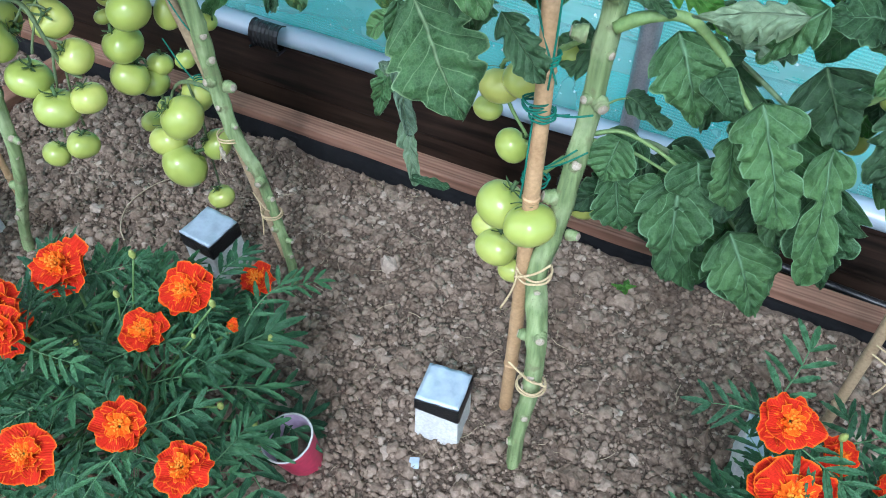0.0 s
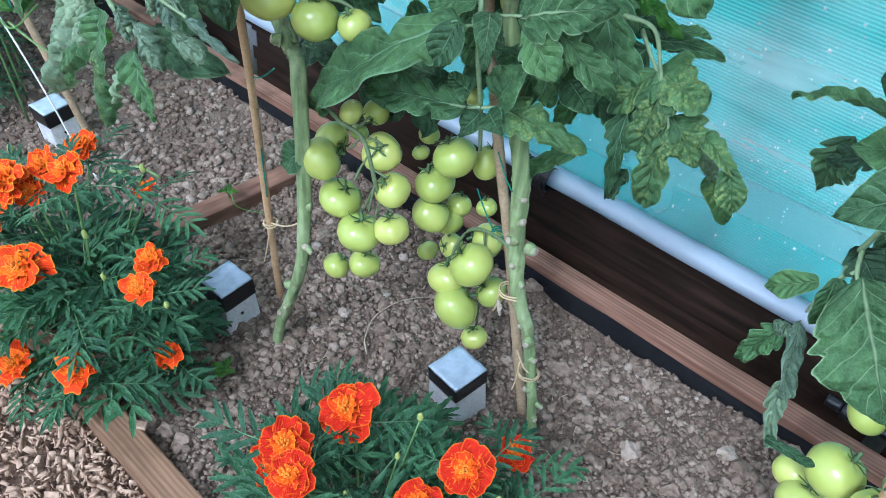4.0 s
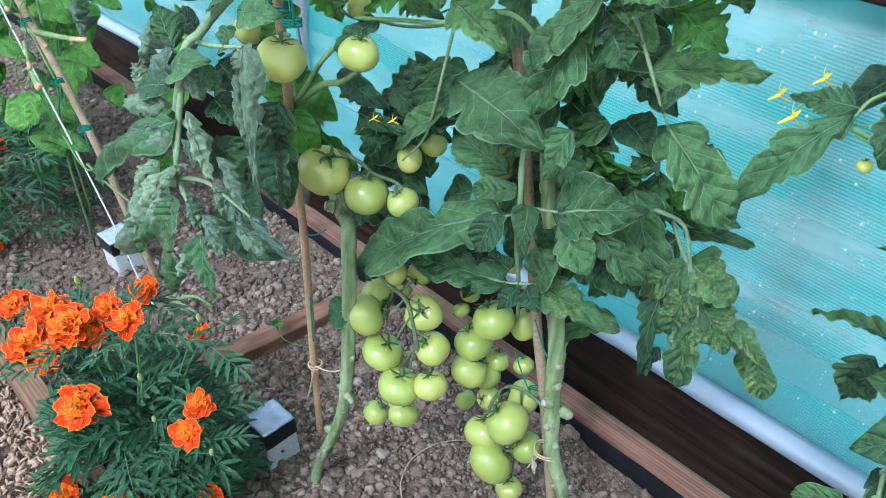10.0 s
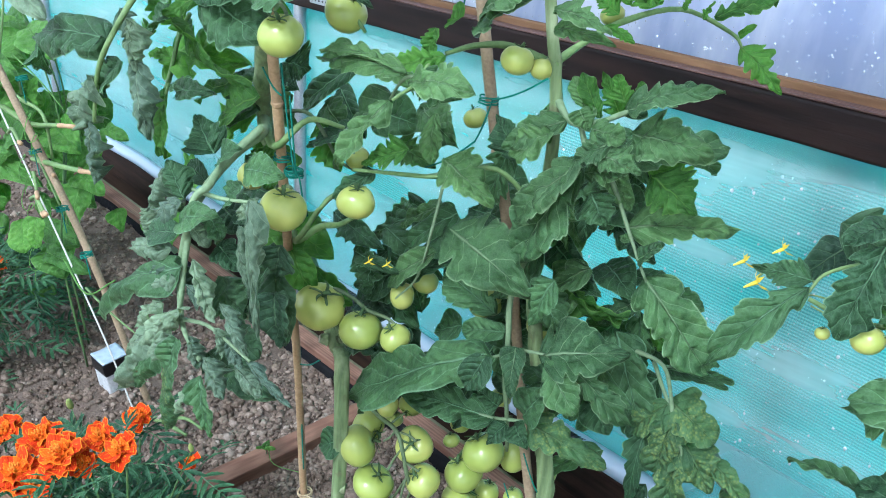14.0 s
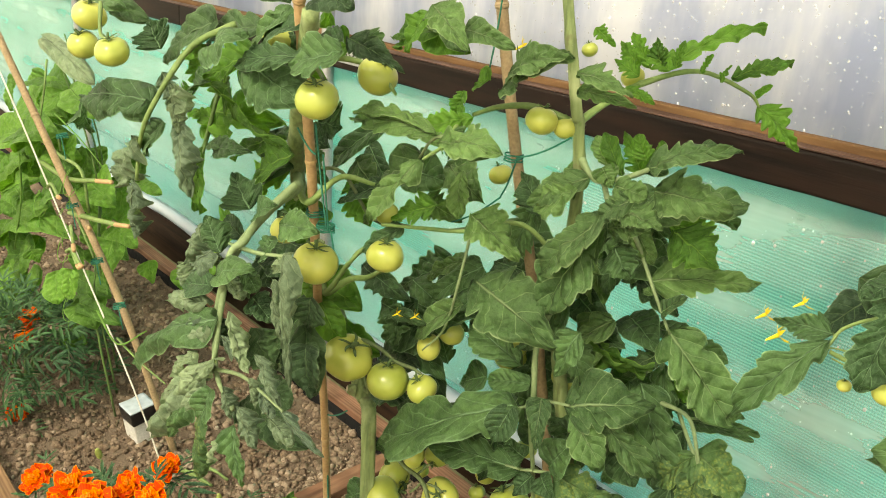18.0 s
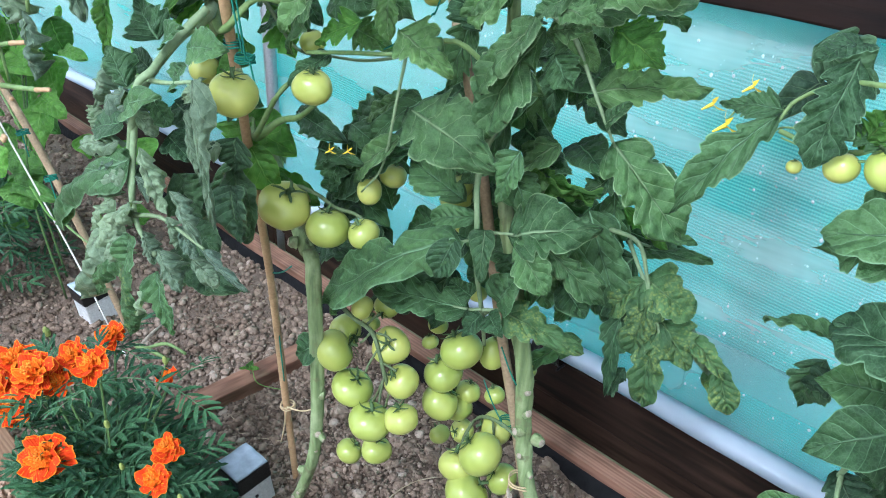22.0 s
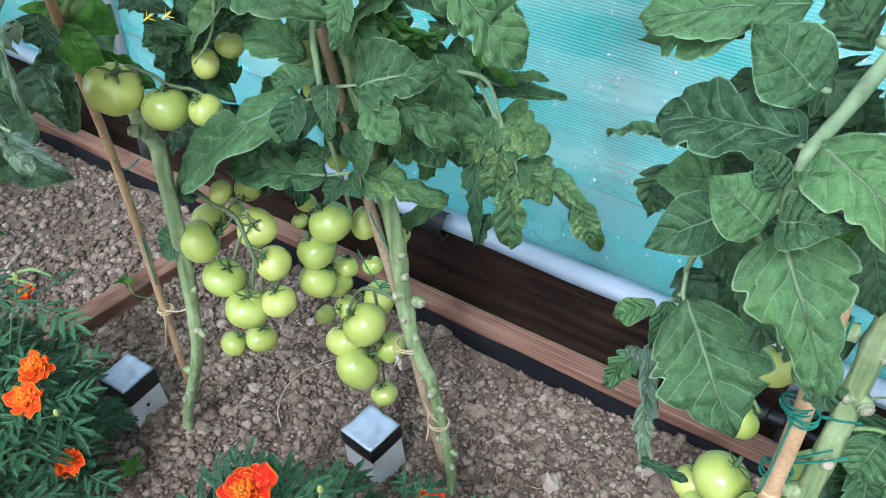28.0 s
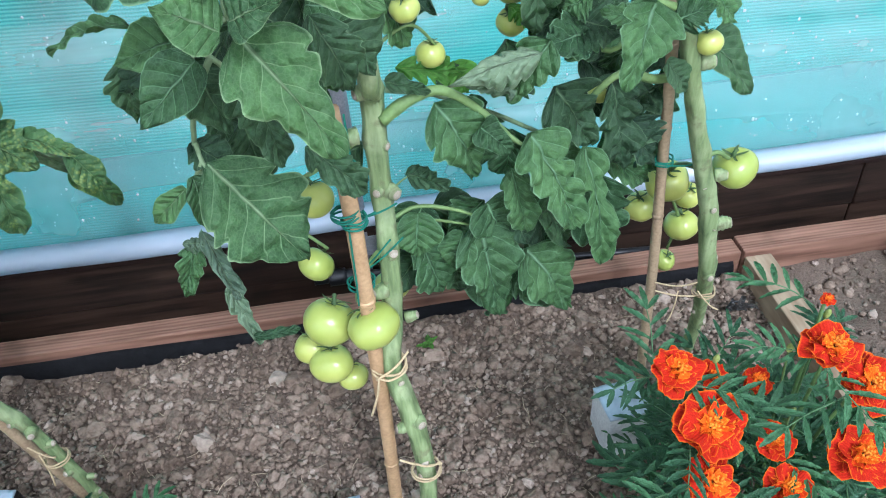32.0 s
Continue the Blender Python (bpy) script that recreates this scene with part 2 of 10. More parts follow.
SOIL = speckled("dry_soil", (0.085, 0.062, 0.047), (0.18, 0.135, 0.104), 9, 0.97, 0.9, 220, 0.006)
STRAW = speckled("straw", (0.32, 0.25, 0.16), (0.5, 0.42, 0.3), 60, 0.9, 0.3)
CHIP = speckled("wood_chip", (0.25, 0.155, 0.1), (0.48, 0.35, 0.25), 14, 0.9, 0.5, 90)
CHIP_BED = speckled("trodden_chips", (0.1, 0.062, 0.042), (0.3, 0.2, 0.14), 60, 0.95, 0.9, 220, 0.006)
TIMBER = wood("reddish_timber", (0.14, 0.066, 0.042), (0.31, 0.168, 0.115))
TIMBER_ACROSS = wood("reddish_timber_across", (0.13, 0.062, 0.04), (0.27, 0.145, 0.095), scale=(40, 3, 40))
TIMBER_NEW = wood("pale_timber", (0.27, 0.185, 0.115), (0.4, 0.3, 0.2), scale=(40, 3, 40), knots=(0.16, 0.1, 0.06))
TIMBER_EDGE = wood("brown_timber", (0.15, 0.085, 0.05), (0.26, 0.155, 0.09))
DARK_BOARD = wood("dark_stained_board", (0.007, 0.0045, 0.0035), (0.05, 0.027, 0.018), rough=0.6, knots=(0.008, 0.005, 0.004))
RAIL_WOOD = wood("dark_rail", (0.004, 0.002, 0.0016), (0.02, 0.009, 0.0065), rough=0.65, knots=(0.012, 0.006, 0.005))
BATTEN_WOOD = wood("orange_batten", (0.11, 0.055, 0.026), (0.2, 0.11, 0.055))
FILM = speckled("black_film", (0.004, 0.004, 0.005), (0.01, 0.01, 0.011), 12, 0.88, 0.6, 40, 0.01)
BLACK_PLASTIC = speckled("black_plastic", (0.008, 0.008, 0.009), (0.016, 0.016, 0.018), 40, 0.35, 0.1)
ZINC = speckled("galvanised_steel", (0.3, 0.31, 0.34), (0.42, 0.43, 0.46), 30, 0.42, 0.1, metal=0.75)
CARTON = speckled("white_carton", (0.46, 0.46, 0.45), (0.6, 0.6, 0.59), 22, 0.6, 0.1)
TAPE_BLACK = speckled("black_tape", (0.006, 0.006, 0.007), (0.012, 0.012, 0.013), 30, 0.35, 0.2)
TAPE_SILVER = speckled("silver_tape", (0.3, 0.37, 0.45), (0.44, 0.52, 0.6), 18, 0.4, 0.15, 45, 0.004, metal=0.2)
CUP_RED = speckled("red_plastic", (0.36, 0.03, 0.07), (0.5, 0.05, 0.1), 12, 0.4, 0.05)
CUP_INNER = speckled("lilac_plastic", (0.42, 0.3, 0.45), (0.55, 0.42, 0.58), 12, 0.45, 0.05)
BUD = speckled("marigold_bud", (0.2, 0.26, 0.06), (0.32, 0.36, 0.1), 60, 0.6, 0.3)
CREST = speckled("marigold_crest", (0.72, 0.13, 0.004), (0.88, 0.32, 0.01), 120, 0.7, 0.4)
YELLOW = speckled("yellow_petal", (0.75, 0.5, 0.02), (0.85, 0.65, 0.05), 60, 0.6, 0.2)


def petal_material(name, mid, deep, edge):
    m, n, l, p = material(name)
    uv = n.new("ShaderNodeSeparateXYZ")
    l.new(coords(n, "UV"), uv.inputs[0])
    side = maths(n, l, "MULTIPLY", maths(n, l, "ABSOLUTE", maths(n, l, "SUBTRACT", uv.outputs["Y"], 0.5)), 2.0)
    rim = maths(n, l, "MAXIMUM", side, uv.outputs["X"])
    rim = maths(n, l, "ADD", rim, maths(n, l, "MULTIPLY", maths(n, l, "SUBTRACT", noise_node(n, l, 160, 3, coords(n)), 0.5), 0.12))
    c = ramp(n, l, noise_node(n, l, 70, 3, coords(n)), (0.3, deep), (0.7, mid))
    flame = n.new("ShaderNodeMapping")
    flame.inputs["Scale"].default_value = (1.5, 7, 1)
    l.new(coords(n, "UV"), flame.inputs["Vector"])
    tongue = maths(n, l, "SUBTRACT", noise_node(n, l, 1.6, 2, flame.outputs["Vector"]), maths(n, l, "MULTIPLY", uv.outputs["X"], 0.16))
    c = mixed(n, l, ramp(n, l, tongue, (0.47, (0, 0, 0)), (0.56, (0.75, 0.75, 0.75))), c, edge)
    c = mixed(n, l, ramp(n, l, rim, (0.93, (0, 0, 0)), (1.0, (0.5, 0.5, 0.5)), (1.05, (0.9, 0.9, 0.9))), c, edge)
    l.new(c, p.inputs["Base Color"])
    p.inputs["Roughness"].default_value = 0.8
    p.inputs["Specular IOR Level"].default_value = 0.15
    streak = n.new("ShaderNodeTexWave")
    streak.bands_direction = "Y"
    streak.inputs["Scale"].default_value = 4
    l.new(coords(n, "UV"), streak.inputs["Vector"])
    bump(n, l, p, streak.outputs["Fac"], 0.3, 0.002)
    return m


PETAL_RED = petal_material("petal_red", (0.52, 0.02, 0.002), (0.2, 0.003, 0.001), (0.86, 0.2, 0.006))
PETAL_GOLD = petal_material("petal_gold", (0.8, 0.16, 0.004), (0.62, 0.07, 0.002), (0.9, 0.4, 0.015))
PETAL_ORANGE = petal_material("petal_orange", (0.66, 0.055, 0.002), (0.36, 0.012, 0.001), (0.92, 0.36, 0.012))


def fruit_material():
    m, n, l, p = material("green_tomato_skin")
    xyz = n.new("ShaderNodeSeparateXYZ")
    l.new(coords(n), xyz.inputs[0])
    tone = maths(n, l, "ADD", maths(n, l, "MULTIPLY", xyz.outputs["Z"], 6.0), noise_node(n, l, 25, 3, coords(n)))
    c = ramp(n, l, tone, (0.2, (0.46, 0.475, 0.125)), (0.8, (0.31, 0.36, 0.075)))
    rnd = n.new("ShaderNodeObjectInfo").outputs["Random"]
    c = mixed(n, l, 1.0, c, ramp(n, l, rnd, (0, (0.8, 0.88, 0.8)), (1, (1.12, 1.08, 1.1))), "MULTIPLY")
    l.new(c, p.inputs["Base Color"])
    p.inputs["Roughness"].default_value = 0.28
    p.inputs["Subsurface Weight"].default_value = 0.0
    bump(n, l, p, noise_node(n, l, 300, 2, coords(n)), 0.04, 0.001)
    return m


# paler copy of the rail wood, coloured as its top catching the light
RAIL_TOP_LIT = wood("lit_rail_top", (0.06, 0.03, 0.022), (0.16, 0.095, 0.075), rough=0.45)
BARK = speckled("bark_bits", (0.03, 0.02, 0.015), (0.09, 0.06, 0.045), 60, 0.9, 0.3)
FRUIT = fruit_material()


def sheet_material(name, tint, clear, through_part, gloss=0.12, mist=None, sky_streaks=0.0):
    """Polythene: partly clear, partly milky, with a wet gloss, soft folds and, where asked, painted sky-reflection
    streaks.
    """
    m, n, l, p = material(name)
    n.remove(p)
    v = coords(n)
    fold = noise_node(n, l, 3.0, 4, v)
    t = n.new("ShaderNodeBsdfTransparent")
    t.inputs["Color"].default_value = (*tint, 1)
    milk = n.new("ShaderNodeBsdfTranslucent")
    milk.inputs["Color"].default_value = (*tint, 1)
    face = n.new("ShaderNodeBsdfDiffuse")
    face.inputs["Color"].default_value = (*tint, 1)
    if mist:
        mp = n.new("ShaderNodeMapping")
        mp.inputs["Scale"].default_value = (3.2, 1, 0.9)
        l.new(v, mp.inputs["Vector"])
        cloud = ramp(n, l, noise_node(n, l, 2.4, 5, mp.outputs["Vector"], 0.6), (0.36, mist), (0.62, tint))
        l.new(cloud, milk.inputs["Color"])
        l.new(cloud, face.inputs["Color"])
    shine = n.new("ShaderNodeBsdfGlossy")
    shine.inputs["Roughness"].default_value = 0.35
    k = n.new("ShaderNodeBump")
    k.inputs["Strength"].default_value, k.inputs["Distance"].default_value = 0.35, 0.03
    l.new(fold, k.inputs["Height"])
    l.new(k.outputs["Normal"], shine.inputs["Normal"])

    def blend(f, a, b):
        x = n.new("ShaderNodeMixShader")
        if isinstance(f, float):
            x.inputs[0].default_value = f
        else:
            l.new(f, x.inputs[0])
        l.new(a.outputs[0], x.inputs[1])
        l.new(b.outputs[0], x.inputs[2])
        return x

    body = blend(through_part, face, milk)
    # pale slanted bands, painted in for the sky's reflection on the sheet
    slant = n.new("ShaderNodeMapping")
    slant.inputs["Rotation"].default_value = (0, radians(24), 0)
    slant.inputs["Scale"].default_value = (1.1, 1, 13)
    l.new(v, slant.inputs["Vector"])
    sky_sheen = noise_node(n, l, 1.0, 4, slant.outputs["Vector"], 0.6)
    haze = maths(n, l, "ADD", maths(n, l, "MULTIPLY", maths(n, l, "SUBTRACT", fold, 0.5), 0.5), maths(n, l, "MULTIPLY", maths(n, l, "SUBTRACT", sky_sheen, 0.5), sky_streaks))
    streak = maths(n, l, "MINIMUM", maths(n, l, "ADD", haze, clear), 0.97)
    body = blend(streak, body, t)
    fres = n.new("ShaderNodeFresnel")
    body = blend(maths(n, l, "ADD", maths(n, l, "MULTIPLY", fres.outputs[0], 0.22), gloss * 0.3), body, shine)
    l.new(body.outputs[0], n["Material Output"].inputs["Surface"])
    return m


POLY = sheet_material("clear_polythene", (0.94, 0.98, 0.98), 0.86, 0.5, 0.05, sky_streaks=0.55)
POLY_SKIRT = sheet_material("white_polythene", (0.78, 0.93, 0.94), 0.8, 0.6, 0.04)
POLY_ROLL = sheet_material("rolled_polythene", (0.6, 0.68, 0.78), 0.1, 0.45, 0.3)


def net_material():
    m, n, l, p = material("teal_shade_net")
    n.remove(p)
    v = coords(n)
    mp = n.new("ShaderNodeMapping")
    mp.inputs["Rotation"].default_value = (0, radians(-2.5), 0)
    l.new(v, mp.inputs["Vector"])
    w = n.new("ShaderNodeTexWave")
    w.bands_direction = "Z"
    w.inputs["Scale"].default_value, w.inputs["Distortion"].default_value = 46, 0.8
    l.new(mp.outputs["Vector"], w.inputs["Vector"])
    big = noise_node(n, l, 2.2, 3, v)
    c = ramp(n, l, w.outputs["Fac"], (0.3, (0.15, 0.57, 0.55)), (0.7, (0.3, 0.84, 0.8)))
    w2 = n.new("ShaderNodeTexWave")
    w2.bands_direction = "X"
    w2.inputs["Scale"].default_value = 60
    l.new(mp.outputs["Vector"], w2.inputs["Vector"])
    c = mixed(n, l, 1.0, c, ramp(n, l, w2.outputs["Fac"], (0.1, (0.82, 0.82, 0.82)), (0.4, (1, 1, 1))), "MULTIPLY")
    c = mixed(n, l, ramp(n, l, big, (0.4, (0, 0, 0)), (0.7, (0.7, 0.7, 0.7))), c, (0.29, 0.8, 0.76))
    a = n.new("ShaderNodeBsdfTranslucent")
    b = n.new("ShaderNodeBsdfDiffuse")
    l.new(c, a.inputs["Color"])
    l.new(c, b.inputs["Color"])
    x = n.new("ShaderNodeMixShader")
    x.inputs[0].default_value = 0.25
    l.new(a.outputs[0], x.inputs[1])
    l.new(b.outputs[0], x.inputs[2])
    gap = n.new("ShaderNodeBsdfTransparent")
    gap.inputs["Color"].default_value = (0.5, 1, 1, 1)
    y = n.new("ShaderNodeMixShader")
    y.inputs[0].default_value = 0.16
    l.new(x.outputs[0], y.inputs[1])
    l.new(gap.outputs[0], y.inputs[2])
    l.new(y.outputs[0], n["Material Output"].inputs["Surface"])
    return m


NET = net_material()
DROP = material("water_drop")[0]
DROP.node_tree.nodes["Principled BSDF"].inputs["Transmission Weight"].default_value = 0.6
DROP.node_tree.nodes["Principled BSDF"].inputs["Roughness"].default_value = 0.05
DROP.node_tree.nodes["Principled BSDF"].inputs["IOR"].default_value = 1.33
DROP.node_tree.nodes["Principled BSDF"].inputs["Base Color"].default_value = (0.95, 0.97, 1, 1)
GRASS = speckled("outside_ground", (0.1, 0.13, 0.06), (0.2, 0.2, 0.13), 1.5, 0.95, 0.4)
POLY_UPPER = sheet_material("misted_polythene", (0.86, 0.88, 0.98), 0.25, 0.7, 0.1, (0.5, 0.56, 0.76))
DEAD = leaf_material("dead_leaf", (0.03, 0.028, 0.028), (0.07, 0.065, 0.06), (0.1, 0.09, 0.08), see=0.05)

# ---- building blocks ----
def mesh_of(name, verts, faces, mat, uvs=None, smooth=True):
    me = bpy.data.meshes.new(name)
    me.from_pydata([tuple(v) for v in verts], [], [tuple(f) for f in faces])
    me.materials.append(mat)
    if smooth:
        me.polygons.foreach_set("use_smooth", [True] * len(me.polygons))
    if uvs is not None:
        layer = me.uv_layers.new(name="UVMap")
        idx = np.empty(len(me.loops), int)
        me.loops.foreach_get("vertex_index", idx)
        layer.data.foreach_set("uv", np.asarray(uvs, float)[idx].ravel())
    me.update()
    return me


def bm_mesh(name, bm, mat, smooth=False):
    me = bpy.data.meshes.new(name)
    bm.to_mesh(me)
    bm.free()
    me.materials.append(mat)
    if smooth:
        me.polygons.foreach_set("use_smooth", [True] * len(me.polygons))
    return me


def part(name, me, parent=None, m=None, label=""):
    """One mesh object, under a thing or a part; m is its pose in the world."""
    ob = new(name, me)
    if parent:
        ob.parent = parent
        ob.matrix_parent_inverse = parent.matrix_world.inverted()
    if m is not None:
        ob.matrix_basis = m
    if label:
        tagged(ob, label)
    if parent:
        ob.matrix_world = parent.matrix_world @ ob.matrix_parent_inverse @ ob.matrix_basis
    else:
        ob.matrix_world = ob.matrix_basis.copy()
    return ob


def thing(name, at, label, category, group=""):
    ob = new(name)
    ob.empty_display_size = 0.05
    ob.matrix_basis = Matrix.Translation(at)
    ob.matrix_world = Matrix.Translation(at)
    return tagged(ob, label, category, group)


def box_bm(size, bevel=0.003, at=(0, 0, 0)):
    bm = bmesh.new()
    bmesh.ops.create_cube(bm, size=1, matrix=Matrix.Translation(at) @ Matrix.Diagonal((*size, 1)))
    if bevel:
        bmesh.ops.bevel(bm, geom=bm.edges[:], offset=bevel, segments=2, profile=0.6, affect="EDGES")
    return bm


def plank(name, lo, hi, mat, parent=None, bevel=0.004, seed=0, rough=0.0012):
    """A board between two corners: bevelled, cut along its length, its faces slightly uneven."""
    lo, hi = Vector(lo), Vector(hi)
    bm = box_bm(hi - lo, bevel)
    if hi.x - lo.x > 0.3:
        n = int((hi.x - lo.x) / 0.12)
        for k in range(1, n):
            x = (k / n - 0.5) * (hi.x - lo.x)
            bmesh.ops.bisect_plane(bm, geom=bm.verts[:] + bm.edges[:] + bm.faces[:], plane_co=(x, 0, 0), plane_no=(1, 0, 0))
    for v in bm.verts:
        v.co += rough * noise.noise_vector(v.co * 9 + Vector((seed, 3 * seed, 0)))
    return part(name, bm_mesh(name, bm, mat), parent, Matrix.Translation((lo + hi) / 2))


def spline(pts, per=6):
    """Catmull-Rom through the points; rows may hold a radius in their fourth place."""
    p = np.array(pts, float)
    if len(p) < 3:
        return np.array([p[0] + (p[-1] - p[0]) * k / per for k in range(per + 1)])
    q = np.vstack([2 * p[0] - p[1], p, 2 * p[-1] - p[-2]])
    out = []
    for i in range(1, len(q) - 2):
        for k in range(per):
            t = k / per
            a, b, c, d = q[i - 1:i + 3]
            out.append(0.5 * (2 * b + (c - a) * t + (2 * a - 5 * b + 4 * c - d) * t * t + (3 * b - a - 3 * c + d) * t ** 3))
    return np.array(out + [p[-1]])


def tube_data(pts, r0, r1=None, sides=8, per=6, swell=0.0, seed=1, base=0):
    """Vertices and faces of a round rod along points, tapering from r0 to r1, with swellings."""
    c = spline([tuple(p[:3]) for p in pts], per)
    r1 = r0 if r1 is None else r1
    n = len(c)
    rng = np.random.RandomState(seed)
    ph = rng.rand(4) * 6.3
    verts, faces = [], []
    up = np.array((0.31, 0.17, 0.94))
    for i in range(n):
        d = c[min(i + 1, n - 1)] - c[max(i - 1, 0)]
        d = d / (np.linalg.norm(d) + 1e-9)
        if abs(d @ up) > 0.97:
            up = np.array((0.9, 0.3, 0.1))
        a = np.cross(d, up)
        a /= np.linalg.norm(a)
        b = np.cross(d, a)
        s = i / max(1, n - 1)
        r = r0 + (r1 - r0) * s
        r *= 1 + swell * (math.sin(19 * s + ph[0]) * 0.5 + math.sin(43 * s + ph[1]) * 0.5)
        for k in range(sides):
            w = 2 * math.pi * k / sides
            rr = r * (1 + 0.5 * swell * math.sin(3 * w + ph[2] + 5 * s))
            verts.append(c[i] + rr * (math.cos(w) * a + math.sin(w) * b))
    for i in range(n - 1):
        for k in range(sides):
            k2 = (k + 1) % sides
            faces.append((base + i * sides + k, base + i * sides + k2, base + (i + 1) * sides + k2, base + (i + 1) * sides + k))
    faces.append(tuple(base + k for k in range(sides))[::-1])
    faces.append(tuple(base + (n - 1) * sides + k for k in range(sides)))
    return verts, faces


def rod(name, parent, pts, r0, r1=None, mat=None, sides=8, per=6, swell=0.0, seed=1, label=""):
    v, f = tube_data(pts, r0, r1, sides, per, swell, seed)
    o = np.array(pts[0][:3], float)
    return part(name, mesh_of(name, np.array(v) - o, f, mat), parent, Matrix.Translation(o), label)


def plant_stem(plant, pts, seed):
    """A thick ribbed stem: rows of place and radius; knuckles at the nodes, grooves along it, fine hairs."""
    c = spline(pts, 9)
    rng = np.random.RandomState(seed)
    sides, n = 18, len(c)
    o = np.array(pts[0][:3])
    run = np.concatenate([[0], np.cumsum(np.linalg.norm(np.diff(c[:, :3], axis=0), axis=1))])
    knots = np.arange(0.05, run[-1], 0.075) + rng.uniform(-0.02, 0.02, len(np.arange(0.05, run[-1], 0.075)))
    turns = rng.uniform(0, 6.3, len(knots))
    verts, faces, hv, hf = [], [], [], []
    side = np.array((1.0, 0.2, 0.0))
    for i in range(n):
        d = c[min(i + 1, n - 1), :3] - c[max(i - 1, 0), :3]
        d = d / (np.linalg.norm(d) + 1e-9)
        a = side - d * (side @ d)
        a /= np.linalg.norm(a)
        b = np.cross(d, a)
        for k in range(sides):
            w = 2 * math.pi * k / sides
            out = math.cos(w) * a + math.sin(w) * b
            r = c[i, 3] * (1 + 0.07 * math.sin(5 * w + 2 * run[i]) + 0.05 * math.sin(3 * w + 9 * run[i] + seed))
            for s, t in zip(knots, turns):
                r *= 1 + 0.22 * math.exp(-((run[i] - s) / 0.014) ** 2) * (0.4 + 0.6 * math.cos(w - t))
            r *= 1 + 0.09 * noise.noise(Vector((out[0] * 1.3 + seed, out[1] * 1.3 + out[2], run[i] * 28)))
            verts.append(c[i, :3] + out * r - o)
            for _ in range(2):
                p = verts[-1] + d * rng.uniform(-0.006, 0.006)
                tip = p + out * rng.uniform(0.0015, 0.004) + d * rng.uniform(-0.001, 0.001)
                g = np.cross(out, d) * 0.00012
                q = len(hv)
                hv += [p - g, p + g, tip]
                hf.append((q, q + 1, q + 2))
    for i in range(n - 1):
        for k in range(sides):
            k2 = (k + 1) % sides
            faces.append((i * sides + k, i * sides + k2, (i + 1) * sides + k2, (i + 1) * sides + k))
    faces.append(tuple((n - 1) * sides + k for k in range(sides)))
    stem = part("stem", mesh_of("stem", verts, faces, STEM), plant, Matrix.Translation(o))
    part("stem_hairs", mesh_of("stem_hairs", hv, hf, STEM_PALE, smooth=False), stem, Matrix.Translation(o), "fine pale hairs")
    return stem


def merged(name, pieces, mat, parent=None, label=""):
    """Several rods of one part in one mesh, at the first one's start."""
    verts, faces = [], []
    for v, f in pieces:
        k = len(verts)
        verts += list(v)
        faces += [tuple(i + k for i in q) for q in f]
    o = np.array(verts[0])
    return part(name, mesh_of(name, np.array(verts) - o, faces, mat), parent, Matrix.Translation(o), label)


def width_profile(u, kind, rng):
    """Half-width along a blade: a smooth oval cut by a few uneven notches, so that the lobes point forward."""
    def notched(w, first, last, count, deep, shallow, before, after):
        for i in range(count):
            c = first + (last - first) * (i + rng.uniform(-0.28, 0.28)) / max(1, count - 1)
            d = (deep + (shallow - deep) * i / max(1, count - 1)) * rng.uniform(0.45, 1.3)
            k = rng.uniform(0.7, 1.35)
            w = w * (1 - min(d, 0.75) * np.exp(-((u - c) / np.where(u < c, before * k, after * k)) ** 2))
        return w

    def frayed(w, a, b):
        k = rng.rand() * 50
        return w * np.array([1 + a * noise.noise(Vector((x * 5, k, 0))) + b * noise.noise(Vector((x * 17, k, 3))) for x in u])

    def oval(a, b):
        return np.clip(np.sin(np.pi * np.clip(u, 0, 1) ** a), 0, 1) ** b

    if kind == "round":
        return frayed(oval(0.62, 0.62), 0.1, 0.02)
    if kind == "bean":
        return frayed(oval(0.52, 0.6), 0.05, 0.0)
    if kind == "strap":
        return frayed(oval(0.8, 0.45), 0.25, 0.08)
    if kind == "rolled":
        return frayed(notched(oval(0.7, 0.55), 0.25, 0.75, 3, 0.4, 0.3, 0.05, 0.07), 0.35, 0.12)
    if kind == "broad":
        return frayed(notched(oval(0.6, 0.54), 0.26, 0.74, 3, 0.27, 0.12, 0.028, 0.055), 0.08, 0.035)
    if kind == "deep":
        return frayed(notched(oval(0.6, 0.7), 0.2, 0.84, 5, 0.62, 0.28, 0.028, 0.05), 0.1, 0.03)
    if kind == "lobed":
        w = notched(oval(0.56, 0.54), 0.25, 0.66, rng.randint(2, 4), 0.5, 0.14, 0.026, 0.05)
        return frayed(notched(w, 0.4, 0.86, 2, 0.1, 0.08, 0.012, 0.035), 0.09, 0.025)
    w = notched(oval(0.58, 0.74), 0.2, 0.8, rng.randint(3, 6), 0.42, 0.14, 0.022, 0.06)
    return frayed(notched(w, 0.32, 0.88, 3, 0.1, 0.1, 0.01, 0.03), 0.09, 0.03)


